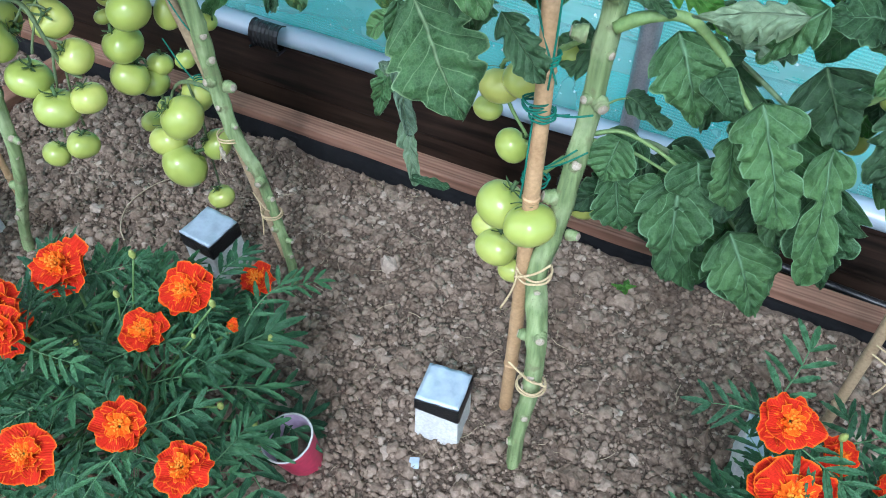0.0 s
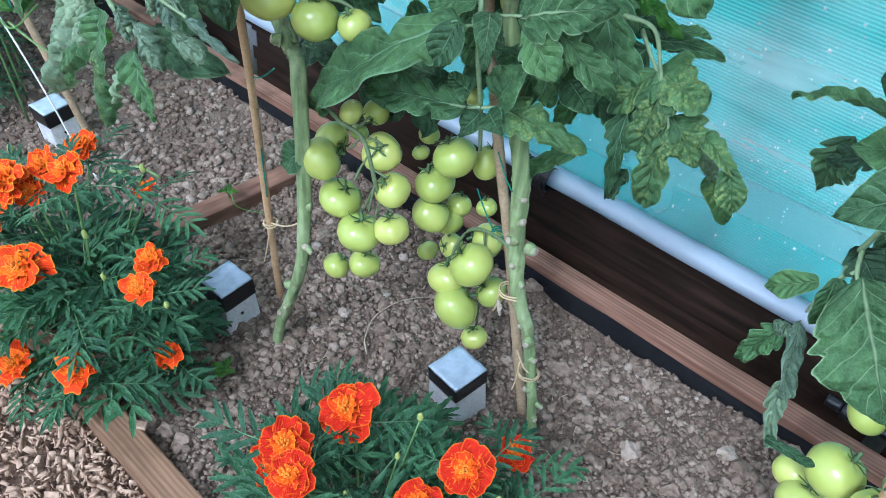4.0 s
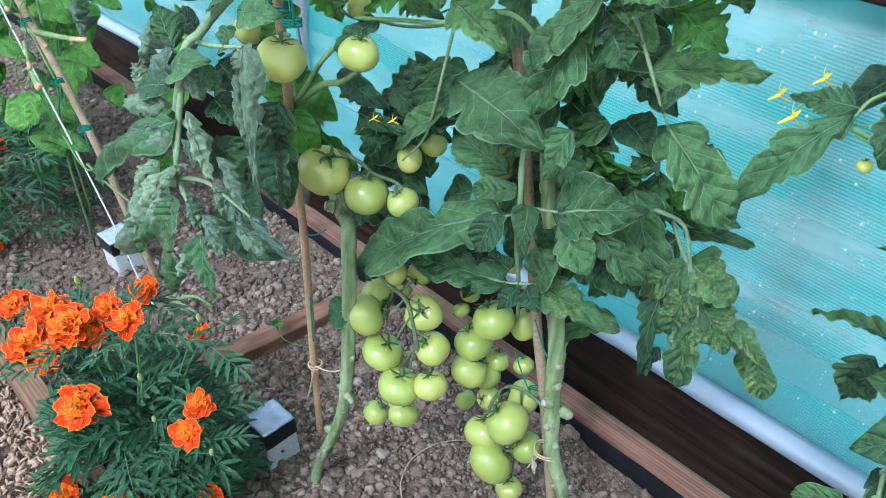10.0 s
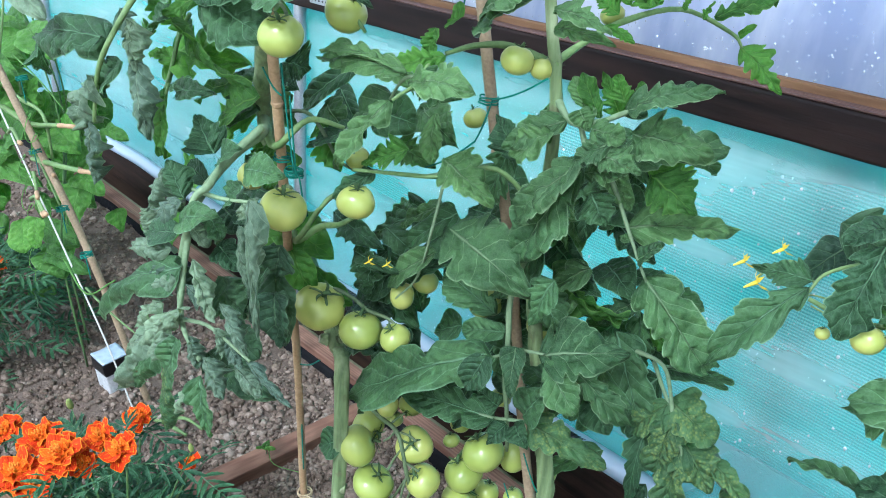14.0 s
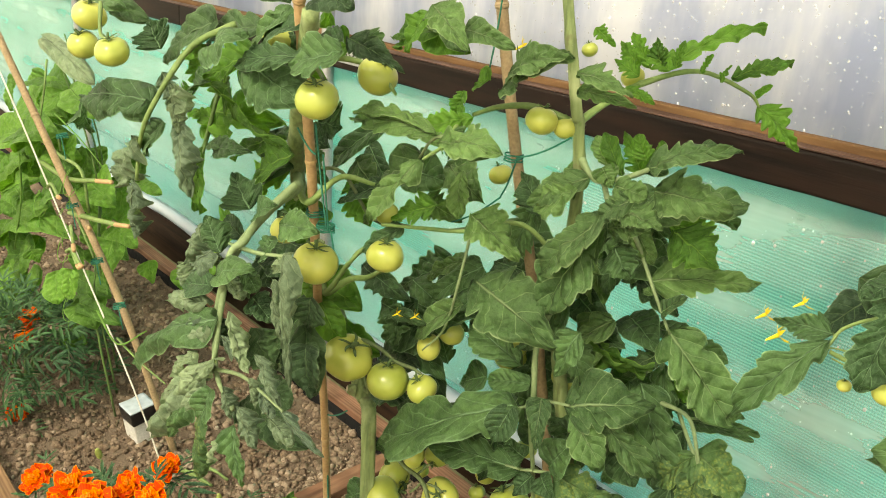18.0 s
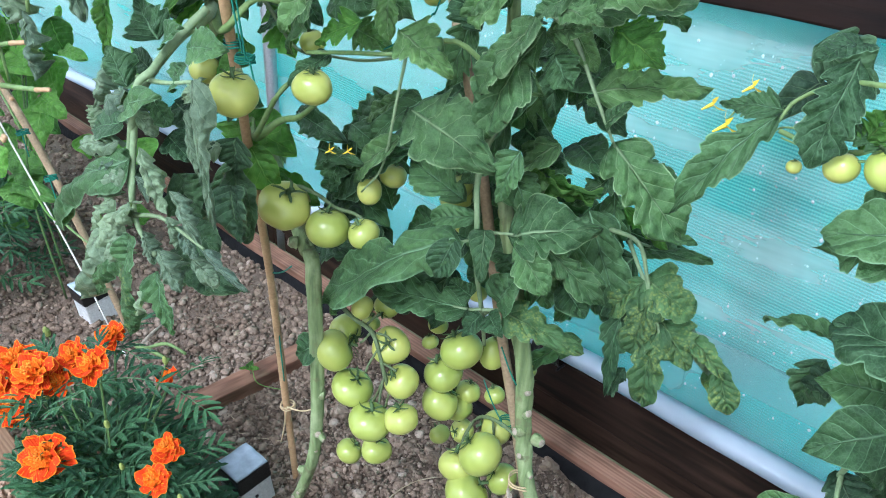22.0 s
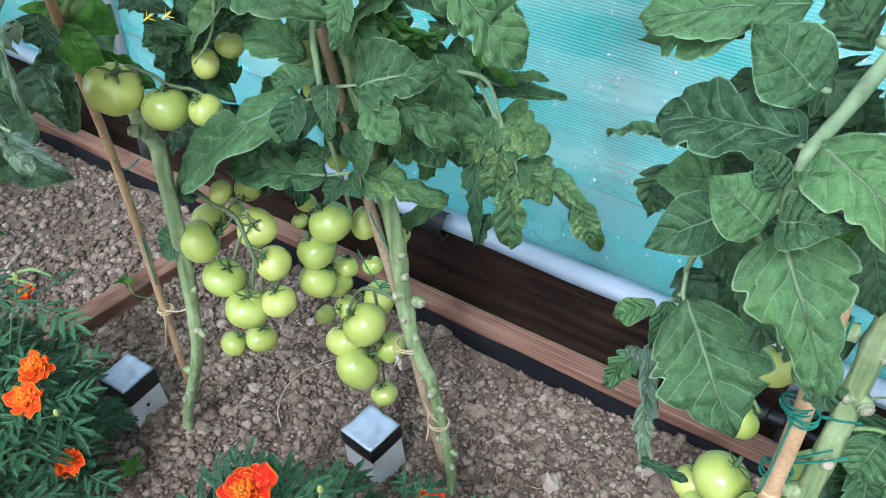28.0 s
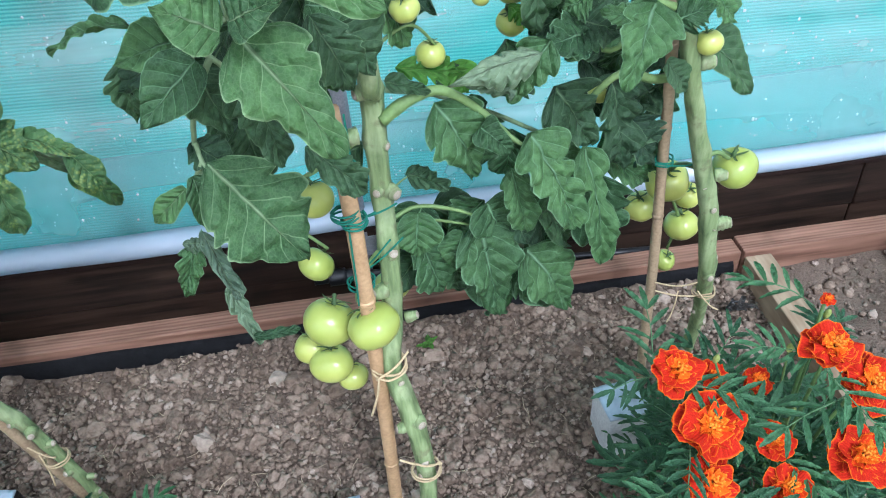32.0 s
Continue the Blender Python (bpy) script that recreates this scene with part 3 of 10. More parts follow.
def leaf_grid(kind, ratio, curl, bend, twist, seed, nu=52, nv=12):
    """One blade of unit length along +y, facing +z: outline, curl across, bend along, twist, ripples."""
    rng = np.random.RandomState(seed)
    u = np.linspace(0, 1, nu + 1)
    wl = width_profile(u, kind, rng) * ratio / 2
    wr = width_profile(u, kind, rng) * ratio / 2
    head = bend * (0.5 - u)
    y = np.concatenate([[0], np.cumsum(np.cos((head[1:] + head[:-1]) / 2))]) / nu
    z = np.concatenate([[0], np.cumsum(np.sin((head[1:] + head[:-1]) / 2))]) / nu
    k = math.hypot(y[-1], z[-1])
    y, z = y / k, z / k
    p1, p2, p3 = rng.rand(3) * 6.3
    calm = {"round": 0.4, "bean": 0.2, "broad": 0.6, "lobed": 0.7, "rolled": 1.3, "strap": 1.1}.get(kind, 0.85)
    verts, uv = [], []
    for i in range(nu + 1):
        for j in range(-nv // 2, nv // 2 + 1):
            v = 2 * j / nv
            w = wl[i] if v < 0 else wr[i]
            a = curl * v * (1 + 0.3 * math.sin(5 * u[i] + p3) + (0.35 * noise.noise(Vector((u[i] * 6, v, seed))) if kind in ("rolled", "strap") else 0))
            r = w / max(abs(curl), 0.05)
            x, h = (r * math.sin(a), r * (1 - math.cos(a)) * (1 if curl >= 0 else -1)) if abs(curl) > 0.05 else (w * v, 0)
            if curl < 0:
                x = -x
            h += calm * 0.26 * ratio * abs(v) ** 2 * noise.noise(Vector((u[i] * 4.6, 4.0 if v > 0 else 9.0, seed * 3.1))) + 0.05 * ratio * abs(v) ** 1.5
            h += 0.02 * math.sin(7 * u[i] + p2) * math.sin(3 * v + p3) + calm * 0.13 * ratio * noise.noise(Vector((v * 2.2, u[i] * 5, seed * 1.7))) + 0.05 * ratio * noise.noise(Vector((v * 5, u[i] * 11, seed * 2.3)))
            h += 0.042 * ratio * abs(math.cos(math.pi * (6.0 * u[i] - 1.35 * abs(v) + 0.2))) ** 0.6 * math.sin(math.pi * min(1, abs(v) * 1.1)) ** 0.5
            h -= 0.11 * ratio * abs(v) ** 5
            if kind == "rolled":
                h += 0.1 * ratio * noise.noise(Vector((u[i] * 15, v * 1.6, seed * 0.7)))
            t = twist * (u[i] - 0.3)
            x, h = x * math.cos(t) - h * math.sin(t), x * math.sin(t) + h * math.cos(t)
            slope = bend * (0.5 - u[i])
            ahead = (0.32 if kind in ("lobed", "broad") else 0.5) * abs(x) * (1 - u[i]) if kind in ("toothed", "lobed", "broad", "deep", "rolled") else (-0.25 * abs(x) * (1 - u[i]) ** 4 if kind == "round" else 0.0)
            verts.append((x, y[i] + ahead - h * math.sin(slope), z[i] + h * math.cos(slope)))
            uv.append((u[i], 0.5 + v / 2))
    m = nv + 1
    faces = [(i * m + j, i * m + j + 1, (i + 1) * m + j + 1, (i + 1) * m + j) for i in range(nu) for j in range(nv)]
    return np.array(verts), faces, uv


LEAF_COUNT = [0]


def leaf(plant, base, tip, width, kind="toothed", curl=0.65, bend=0.6, twist=0.0, mat=None, roll=None, face=(0.15, -0.75, 0.65), label=""):
    """A leaflet from its base to its tip; face is the way its upper side looks."""
    LEAF_COUNT[0] += 1
    seed = LEAF_COUNT[0]
    base, tip = Vector(base), Vector(tip)
    y = tip - base
    length = y.length
    y.normalize()
    rng = np.random.RandomState(seed)
    f = Vector(face)
    x = y.cross(f).normalized()
    z = x.cross(y)
    m = Matrix((x, y, z)).transposed().to_4x4()
    m = m @ Matrix.Rotation(radians(rng.uniform(-18, 18) if roll is None else roll), 4, "Y")
    v, faces, uv = leaf_grid(kind, width / length, curl, bend, twist, seed)
    me = mesh_of("leaf", v * length, faces, mat or LEAF, uv)
    return part("leaf", me, plant, Matrix.Translation(base) @ m, label)


def stalk(plant, r0, r1, *pts, mat=None, name="leaf_stalk"):
    return rod(name, plant, pts, r0, r1, mat or STEM_THIN, 7, 5, 0.08, len(pts))


def fruit_meshes():
    made = []
    for s in range(5):
        rng = np.random.RandomState(40 + s)
        nl, lob, p = (4, 5, 6, 5, 3)[s], (0.035, 0.02, 0.03, 0.012, 0.05)[s], rng.rand() * 6
        verts, faces = [], []
        nu, nv = 28, 16
        for i in range(nv + 1):
            a = math.pi * i / nv
            for k in range(nu):
                w = 2 * math.pi * k / nu
                r = 1 + lob * math.cos(nl * w + p) * math.sin(a) ** 1.2 + 0.02 * math.cos(w + p)
                top = math.exp(-(a / 0.32) ** 2)
                z = math.cos(a) * (0.95 - 0.03 * (s % 3)) * (1 - 0.0 * top) - 0.2 * top * (1 + 0.4 * math.cos(nl * w + p))
                verts.append((r * math.sin(a), w, z))
        verts = [(r * math.cos(w), r * math.sin(w), z) for r, w, z in verts]
        for i in range(nv):
            for k in range(nu):
                k2 = (k + 1) % nu
                faces.append((i * nu + k, (i + 1) * nu + k, (i + 1) * nu + k2, i * nu + k2))
        made.append((np.array(verts), faces))
    return made


FRUIT_SHAPES = fruit_meshes()
FRUIT_CACHE = {}


def calyx_data(seed):
    """Five narrow sepals that lie on the shoulder and curl up at their tips, with a knuckled stalk."""
    rng = np.random.RandomState(seed)
    verts, faces = [], []
    for k in range(5):
        w = 2 * math.pi * k / 5 + rng.uniform(-0.25, 0.25)
        turn = rng.uniform(-0.5, 0.5)
        b = len(verts)
        ln = rng.uniform(0.5, 0.72)
        lift = rng.uniform(0.15, 0.6)
        for i in range(8):
            t = i / 7
            a = w + turn * t * t
            d = np.array((math.cos(a), math.sin(a), 0))
            sd = np.array((-math.sin(a), math.cos(a), 0))
            r = 0.05 + ln * t * (1 - 0.25 * lift * t * t)
            c = d * r + np.array((0, 0, 0.79 + 0.13 * math.sin(min(1, r * 2.2) * 1.57) - 0.2 * r * r + lift * t ** 3 * 0.42))
            hw = 0.085 * (1 - t) ** 0.6 * (0.55 + 1.1 * t)
            verts += [c - sd * hw + np.array((0, 0, 0.02)), c + np.array((0, 0, -0.012)), c + sd * hw + np.array((0, 0, 0.02))]
        for i in range(7):
            q = b + 3 * i
            faces += [(q, q + 1, q + 4, q + 3), (q + 1, q + 2, q + 5, q + 4)]
    v, f = tube_data([(0, 0, 0.72), (0.0, 0, 0.88), (0.05, 0.02, 1.0), (0.16, 0.05, 1.16)], 0.1, 0.075, 8, 4, 0.3, seed, len(verts))
    return np.array(verts + v), faces + f


FRUIT_COUNT = [0]


def tomato(plant, at, d, up=None, label="", flat=0.94):
    """An unripe fruit of diameter d with its calyx; up is the way its stalk end looks."""
    FRUIT_COUNT[0] += 1
    i = FRUIT_COUNT[0]
    s = i % 5
    if s not in FRUIT_CACHE:
        v, f = FRUIT_SHAPES[s]
        cv, cf = calyx_data(60 + s)
        FRUIT_CACHE[s] = (mesh_of("tomato", v * 0.03, f, FRUIT), mesh_of("calyx", cv * 0.03, cf, CALYX))
    me, cal = FRUIT_CACHE[s]
    k = d / 0.06
    rng = np.random.RandomState(300 + i)
    z = Vector(up or (rng.uniform(-0.4, 0.4), rng.uniform(-0.5, 0.3), 1)).normalized()
    x = z.orthogonal().normalized()
    m = Matrix((x, z.cross(x), z)).transposed().to_4x4() @ Matrix.Rotation(radians(i * 77 % 360), 4, "Z")
    m = Matrix.Translation(at) @ m @ Matrix.Diagonal((k, k, k * flat, 1))
    ob = part("tomato", me, plant, m, label)
    part("calyx", cal, ob, m)
    return ob


def stub(plant, at, way, r=0.006, length=0.02):
    """A pruned side shoot: a swollen green collar narrowing to a stump with a dry pale end."""
    at, way = Vector(at), Vector(way).normalized()
    end = 0.011 + length * 0.35
    s = rod("cut_stub", plant, [tuple(at), tuple(at + way * end * 0.55), tuple(at + way * end * 0.8), tuple(at + way * end)], r * 1.5, r * 0.95, STEM, 10, 4, 0.1, int(length * 1e5))
    rod("cut_end", s, [tuple(at + way * end * 0.98), tuple(at + way * (end + 0.0012))], r * 0.9, r * 0.75, CUT, 9, 2, 0.12)


def cane(name, pts, r, label, mat=None, joints=4):
    t = thing(name, pts[0], label, "cane", "plant stakes")
    rod("shaft", t, pts, r, r * 0.92, mat or CANE, 10, 6, 0.015)
    c = spline(pts, 12)
    for k in range(joints):
        q = c[int((k + 0.5) / joints * (len(c) - 2)) + (k * 3) % 2]
        q2 = c[min(len(c) - 1, int((k + 0.5) / joints * (len(c) - 2)) + 1 + (k * 3) % 2)]
        d = (q2 - q) / np.linalg.norm(q2 - q)
        v = [q - d * 0.004, q, q + d * 0.004]
        pv, pf = [], []
        a, fa = tube_data([v[0], v[1]], r * 1.0, r * 1.13, 10, 2)
        b2, fb = tube_data([v[1], v[2]], r * 1.13, r * 1.0, 10, 2)
        merged("joint", [(a, fa), (b2, fb)], mat or CANE, t)
    return t


def twine_ring(centre, axis, r, turns=2.0, seed=0, squash=1.0, wander=0.004):
    """Points of a few slack turns of twine round a stem."""
    axis = Vector(axis).normalized()
    a = axis.orthogonal().normalized()
    b = axis.cross(a)
    rng = np.random.RandomState(seed)
    n = int(turns * 10)
    out = []
    for k in range(n + 1):
        w = 2 * math.pi * k / 10
        p = Vector(centre) + (a * math.cos(w) * squash + b * math.sin(w)) * r * rng.uniform(0.97, 1.08) + axis * (k / n - 0.5) * wander * 3
        out.append(tuple(p + Vector(rng.uniform(-1, 1, 3)) * wander * 0.2))
    return out


def tie(label, mat, r, *runs):
    """A piece of twine of several runs, one thing."""
    t = thing("twine_tie", runs[0][0], label, "twine", "plant ties")
    for q in runs:
        rod("strand", t, q, r, r, mat, 6, 3, 0.1)
    return t


# ---- marigolds ----
def pinnate_meshes():
    """Feathery leaves: pairs of narrow saw-edged leaflets on an arching rib."""
    made = []
    for s in range(8):
        rng = np.random.RandomState(90 + s)
        verts, faces, uv = [], [], []
        n = (4, 5, 5, 4, 5, 4, 4, 5)[s]
        bend = rng.uniform(0.3, 1.1)

        def spine(t):
            return np.array((0.05 * math.sin(3 * t + s), t, 0.22 * bend * (t - t * t) * 2 - 0.05 * t))

        def leaflet(base, way, up, ln, w):
            b = len(verts)
            sd = np.cross(way, up)
            sd = sd / np.linalg.norm(sd)
            dip = rng.uniform(0.05, 0.3)
            for i in range(11):
                t = i / 10
                hw = w * math.sin(math.pi * min(1, t * 0.93 + 0.05)) ** 0.7 * (1.07 if i % 2 else 0.9)
                c = base + way * ln * t + up * (-dip * ln * t * t)
                for j in (-1, 0, 1):
                    verts.append(c + sd * hw * j + way * (0.35 * hw * abs(j) if i % 2 else 0) + up * abs(j) * hw * 0.55)
                    uv.append((t, 0.5 + j / 2))
            for i in range(10):
                q = b + 3 * i
                faces.extend([(q, q + 1, q + 4, q + 3), (q + 1, q + 2, q + 5, q + 4)])

        for k in range(n):
            t = 0.2 + 0.7 * k / (n - 1)
            for sgn in (-1, 1):
                a = radians(rng.uniform(44, 64)) * (1 - 0.3 * t)
                way = np.array((sgn * math.sin(a), math.cos(a), rng.uniform(-0.15, 0.3)))
                leaflet(spine(t + rng.uniform(-0.025, 0.025)), way / np.linalg.norm(way), np.array((rng.uniform(-0.3, 0.3), 0, 1.0)), rng.uniform(0.4, 0.54) * (1 - 0.5 * abs(t - 0.5)), rng.uniform(0.035, 0.046))
        leaflet(spine(0.93), np.array((0, 1.0, -0.1)), np.array((0, 0, 1.0)), 0.4, 0.042)
        v, f = tube_data([spine(t) for t in (0, 0.3, 0.6, 0.95)], 0.013, 0.007, 4, 3, 0, 1, len(verts))
        uv += [(0.5, 0.5)] * len(v)
        made.append(mesh_of("leaf", verts + v, faces + f, LEAF_MARI, uv))
    return made


PINNATE = pinnate_meshes()


def flower_meshes(outer, inner, heart, first):
    made = []
    for s in range(4):
        rng = np.random.RandomState(first + s)
        sets = []
        for ring in range(4):
            verts, faces, uv = [], [], []
            n = (7, 6, 6, 7)[ring]
            for k in range(n):
                w = 2 * math.pi * (k + 0.5 * (ring % 2)) / n + rng.uniform(-0.12, 0.12)
                d = np.array((math.cos(w), math.sin(w), 0))
                sd = np.array((-math.sin(w), math.cos(w), 0))
                ln = (1.0, 0.8, 0.56, 0.4)[ring] * rng.uniform(0.72, 1.14)
                lift = (0.0, 0.2, 0.45, 0.75)[ring] + rng.uniform(-0.3, 0.35)
                hw = (0.54, 0.46, 0.32, 0.2)[ring] * rng.uniform(0.8, 1.2)
                b = len(verts)
                ph = rng.rand() * 6
                for i in range(5):
                    t = i / 4
                    for j in range(-3, 4):
                        v = j / 3
                        x = 0.08 + (ln - 0.08) * (t - t * (0.16 * abs(v) ** 3 + 0.1 * math.exp(-(v / 0.22) ** 2) * (ph > 2)))
                        h = lift * x * (1 - 0.35 * t) + 0.17 * t * math.sin(4 * v + ph) + 0.1 * t * t * math.sin(2.2 * v + ph * 2) + 0.04 * ring
                        verts.append(d * x + sd * hw * v * (0.25 + 0.75 * math.sin(min(1.0, t + 0.15) * 1.9)) + np.array((0, 0, h)))
                        uv.append((t, 0.5 + v / 2))
                for i in range(4):
                    for j in range(6):
                        q = b + 7 * i + j
                        faces.append((q, q + 1, q + 8, q + 7))
            sets.append(mesh_of("petals", verts, faces, (outer, outer, inner, heart)[ring], uv))
        verts, faces = [], []
        for k in range(13):
            w, rr = k * 2.4, 0.2 * math.sqrt(k / 13)
            p = np.array((rr * math.cos(w), rr * math.sin(w), 0.28 + 0.12 * (1 - rr)))
            q = p * np.array((1.25, 1.25, 1)) + np.array((0, 0, 0.1 + rng.uniform(-0.04, 0.05)))
            v, f = tube_data([p, (p + q) / 2 + rng.uniform(-0.04, 0.04, 3), q + rng.uniform(-0.05, 0.05, 3)], 0.03, 0.04, 5, 2, 0, 1, len(verts))
            verts += v
            faces += f
        centre = mesh_of("flower_crest", verts, faces, CREST)
        v, f = tube_data([(0, 0, -0.62), (0, 0, -0.3), (0, 0, -0.04)], 0.1, 0.22, 8, 3)
        made.append((sets, centre, mesh_of("calyx", v, f, STEM_MARI)))
    return made


FLOWERS = flower_meshes(PETAL_RED, PETAL_ORANGE, PETAL_GOLD, 140)
FLOWERS_ORANGE = flower_meshes(PETAL_ORANGE, PETAL_GOLD, PETAL_GOLD, 150)
FLOWER_COUNT = [0]


def flower(plant, at, d, face=(0.1, -0.45, 0.9), label="", orange=False):
    """A double marigold head: rings of ruffled petals, a crest of florets, a calyx, and its stalk."""
    FLOWER_COUNT[0] += 1
    i = FLOWER_COUNT[0]
    rng = np.random.RandomState(i)
    sets, centre, cal = (FLOWERS_ORANGE if orange else FLOWERS)[i % 4]
    z = (Vector(face) + Vector(rng.uniform(-0.18, 0.18, 3))).normalized()
    x = z.orthogonal().normalized()
    m = Matrix((x, z.cross(x), z)).transposed().to_4x4()
    m = Matrix.Translation(at) @ m @ Matrix.Rotation(i * 1.3, 4, "Z") @ Matrix.Scale(d / 2, 4)
    head = part("flower", cal, plant, m, label)
    for s in sets:
        part("petal_ring", s, head, m)
    part("flower_crest", centre, head, m)
    a = Vector(at) - z * d * 0.3
    root = plant.matrix_world.translation
    mid = a * 0.6 + root * 0.4 + Vector((0, 0, 0.03))
    rod("flower_stalk", plant, [tuple(a), tuple(mid), tuple(root)], 0.0022, 0.003, STEM_MARI, 5, 3)
    for k in range(3 if d > 0.035 else 1):
        w = i * 0.7 + k * 2.1
        out = Vector((math.cos(w), math.sin(w), rng.uniform(-0.1, 0.35))).normalized()
        up = Vector((0.1, -0.4, 0.85)) + Vector(rng.uniform(-0.2, 0.2, 3))
        lx = out.cross(up).normalized()
        lm = Matrix((lx, out, lx.cross(out))).transposed().to_4x4()
        ln = rng.uniform(0.07, 0.1)
        part("leaf", PINNATE[(i + k) % 8], plant, Matrix.Translation(a - z * 0.018 + out * 0.004) @ lm @ Matrix.Scale(ln, 4))
    return head


def bud(plant, at, size=0.013, way=(0.1, -0.2, 1)):
    at, z = Vector(at), Vector(way).normalized()
    s = size
    v, f = tube_data([at - z * s * 0.9, at - z * s * 0.3, at + z * s * 0.5, at + z * s], s * 0.4, s * 0.28, 8, 3)
    c = np.array(at)
    v = [c + (np.array(p) - c) * (1 + 0.75 * math.exp(-(((np.array(p) - c) @ np.array(z)) / (0.6 * s)) ** 2)) for p in v]
    b = merged("bud", [(v, f)], BUD, plant)
    root = plant.matrix_world.translation
    a = at - z * s * 0.8
    rod("bud_stalk", plant, [tuple(a), tuple(a * 0.6 + root * 0.4 + Vector((0, 0, 0.03))), tuple(root)], 0.0014, 0.002, STEM_MARI, 5, 3)
    return b


def marigold(at, radius, height, count, seed, label, leaf_len=0.105, squash=1.0):
    """A bushy plant: stems from the root, feathery leaves over a dome."""
    t = thing("marigold_plant", at, label, "flower", "marigolds")
    rng = np.random.RandomState(seed)
    root = Vector(at)
    for k in range(7):
        w = 2 * math.pi * k / 7
        q = root + Vector((math.cos(w) * radius * 0.55, math.sin(w) * radius * 0.55 * squash, height * rng.uniform(0.55, 0.8)))
        rod("stem", t, [tuple(root), tuple((root + q) / 2 + Vector((0, 0, 0.03))), tuple(q)], 0.004, 0.0025, STEM_MARI, 6, 4)
    for k in range(count):
        w = k * 2.39996 + rng.uniform(-0.3, 0.3)
        e = math.acos(1 - (k + 0.5) / count * 1.06)
        shell = rng.choice((1.0, 0.96, 0.88, 0.78))
        d = Vector((math.cos(w) * math.sin(e), math.sin(w) * math.sin(e) * squash, math.cos(e)))
        c = root + Vector((d.x * radius * shell, d.y * radius * shell, 0.04 + d.z ** 0.8 * (height - 0.04) * shell if d.z > 0 else 0.04))
        out = Vector((math.cos(w + rng.uniform(-0.9, 0.9)), math.sin(w + rng.uniform(-0.9, 0.9)), 0.75 - 0.75 * math.sin(e) + rng.uniform(-0.4, 0.6))).normalized()
        ln = leaf_len * rng.uniform(0.75, 1.2)
        up = (d * 0.75 + Vector((0.1, -0.35, 0.75)) + Vector(rng.uniform(-0.3, 0.3, 3))).normalized()
        x = out.cross(up).normalized()
        m = Matrix((x, out, x.cross(out))).transposed().to_4x4()
        part("leaf", PINNATE[k * 5 % 8], t, Matrix.Translation(c - out * ln * 0.55) @ m @ Matrix.Scale(ln, 4))
    return t


def carton(at, yaw, w, h, band, label, tape=True, lean=0.0, hole=False):
    """A cut-down drinks carton set upside down in the soil, its top wrapped in tape."""
    t = thing("carton_cover", at, label, "carton", "cartons on the bed")
    m = Matrix.Translation(at) @ pose(0, 0, 0, lean, 0, yaw)
    bm = box_bm((w, w, h + 0.02), 0.004, (0, 0, (h - 0.02) / 2))
    for v in bm.verts:
        v.co.x *= 1 + 0.05 * (0.5 - v.co.z / h)
        v.co.y *= 1 + 0.05 * (0.5 - v.co.z / h)
    part("carton_body", bm_mesh("carton_body", bm, CARTON), t, m)
    if tape:
        bm = box_bm((w + 0.003, w + 0.003, band), 0.004, (0, 0, h - band / 2 + 0.001))
        for v in bm.verts:
            if v.co.z < h - band * 0.6:
                v.co.z += 0.006 * math.sin(v.co.x * 70 + at[0] * 9) + 0.005 * math.sin(v.co.y * 90)
        part("black_tape", bm_mesh("black_tape", bm, TAPE_BLACK), t, m, "band of black tape")
    bm = bmesh.new()
    bmesh.ops.create_grid(bm, x_segments=10, y_segments=10, size=0.5)
    for v in bm.verts:
        v.co.z = 0.0028 + 0.0016 * math.sin(v.co.x * 14 + v.co.y * 3) * math.cos(v.co.y * 5)
    bmesh.ops.scale(bm, vec=(w * 0.985, w * 0.985, 1), verts=bm.verts)
    bmesh.ops.translate(bm, vec=(0, 0, h + 0.0015), verts=bm.verts)
    bmesh.ops.solidify(bm, geom=bm.faces[:], thickness=0.0035)
    part("silver_tape", bm_mesh("silver_tape", bm, TAPE_SILVER, True), t, m, "silvery tape over the top")
    if hole:
        bm = bmesh.new()
        bmesh.ops.create_cone(bm, segments=12, radius1=0.0035, radius2=0.0035, depth=0.002, cap_ends=True)
        part("hole", bm_mesh("hole", bm, TAPE_BLACK), t, m @ pose(w * 0.53, -w * 0.05, h * 0.38, 0, 90, 0))
    return t

# ---- the tunnel and the beds ----
def slab(name, x0, x1, rows, mat, label="", waves=0.0, n=60, kind="structure", thick=0.0015):
    """A hanging sheet along x, its section given as (y, z) rows, with soft waves."""
    verts, faces = [], []
    m = len(rows)
    for i in range(n + 1):
        x = x0 + (x1 - x0) * i / n
        for k, (y, z) in enumerate(rows):
            verts.append((x, y + waves * noise.noise(Vector((x * 3, z * 4, 5))), z))
    for i in range(n):
        for k in range(m - 1):
            faces.append((i * m + k, (i + 1) * m + k, (i + 1) * m + k + 1, i * m + k + 1))
    ob = new(name, mesh_of(name, verts, faces, mat))
    if thick:
        s = ob.modifiers.new("thick", "SOLIDIFY")
        s.thickness = thick
    return tagged(ob, label, "", "", kind)


X0, X1 = -6.5, 3.0
ground = tagged(new("ground", mesh_of("ground", [(-300, -300, -0.07), (300, -300, -0.07), (300, 300, -0.07), (-300, 300, -0.07)], [(0, 1, 2, 3)], GRASS)),
                "trodden earth and thin grass around the tunnel", "ground", "", "structure")

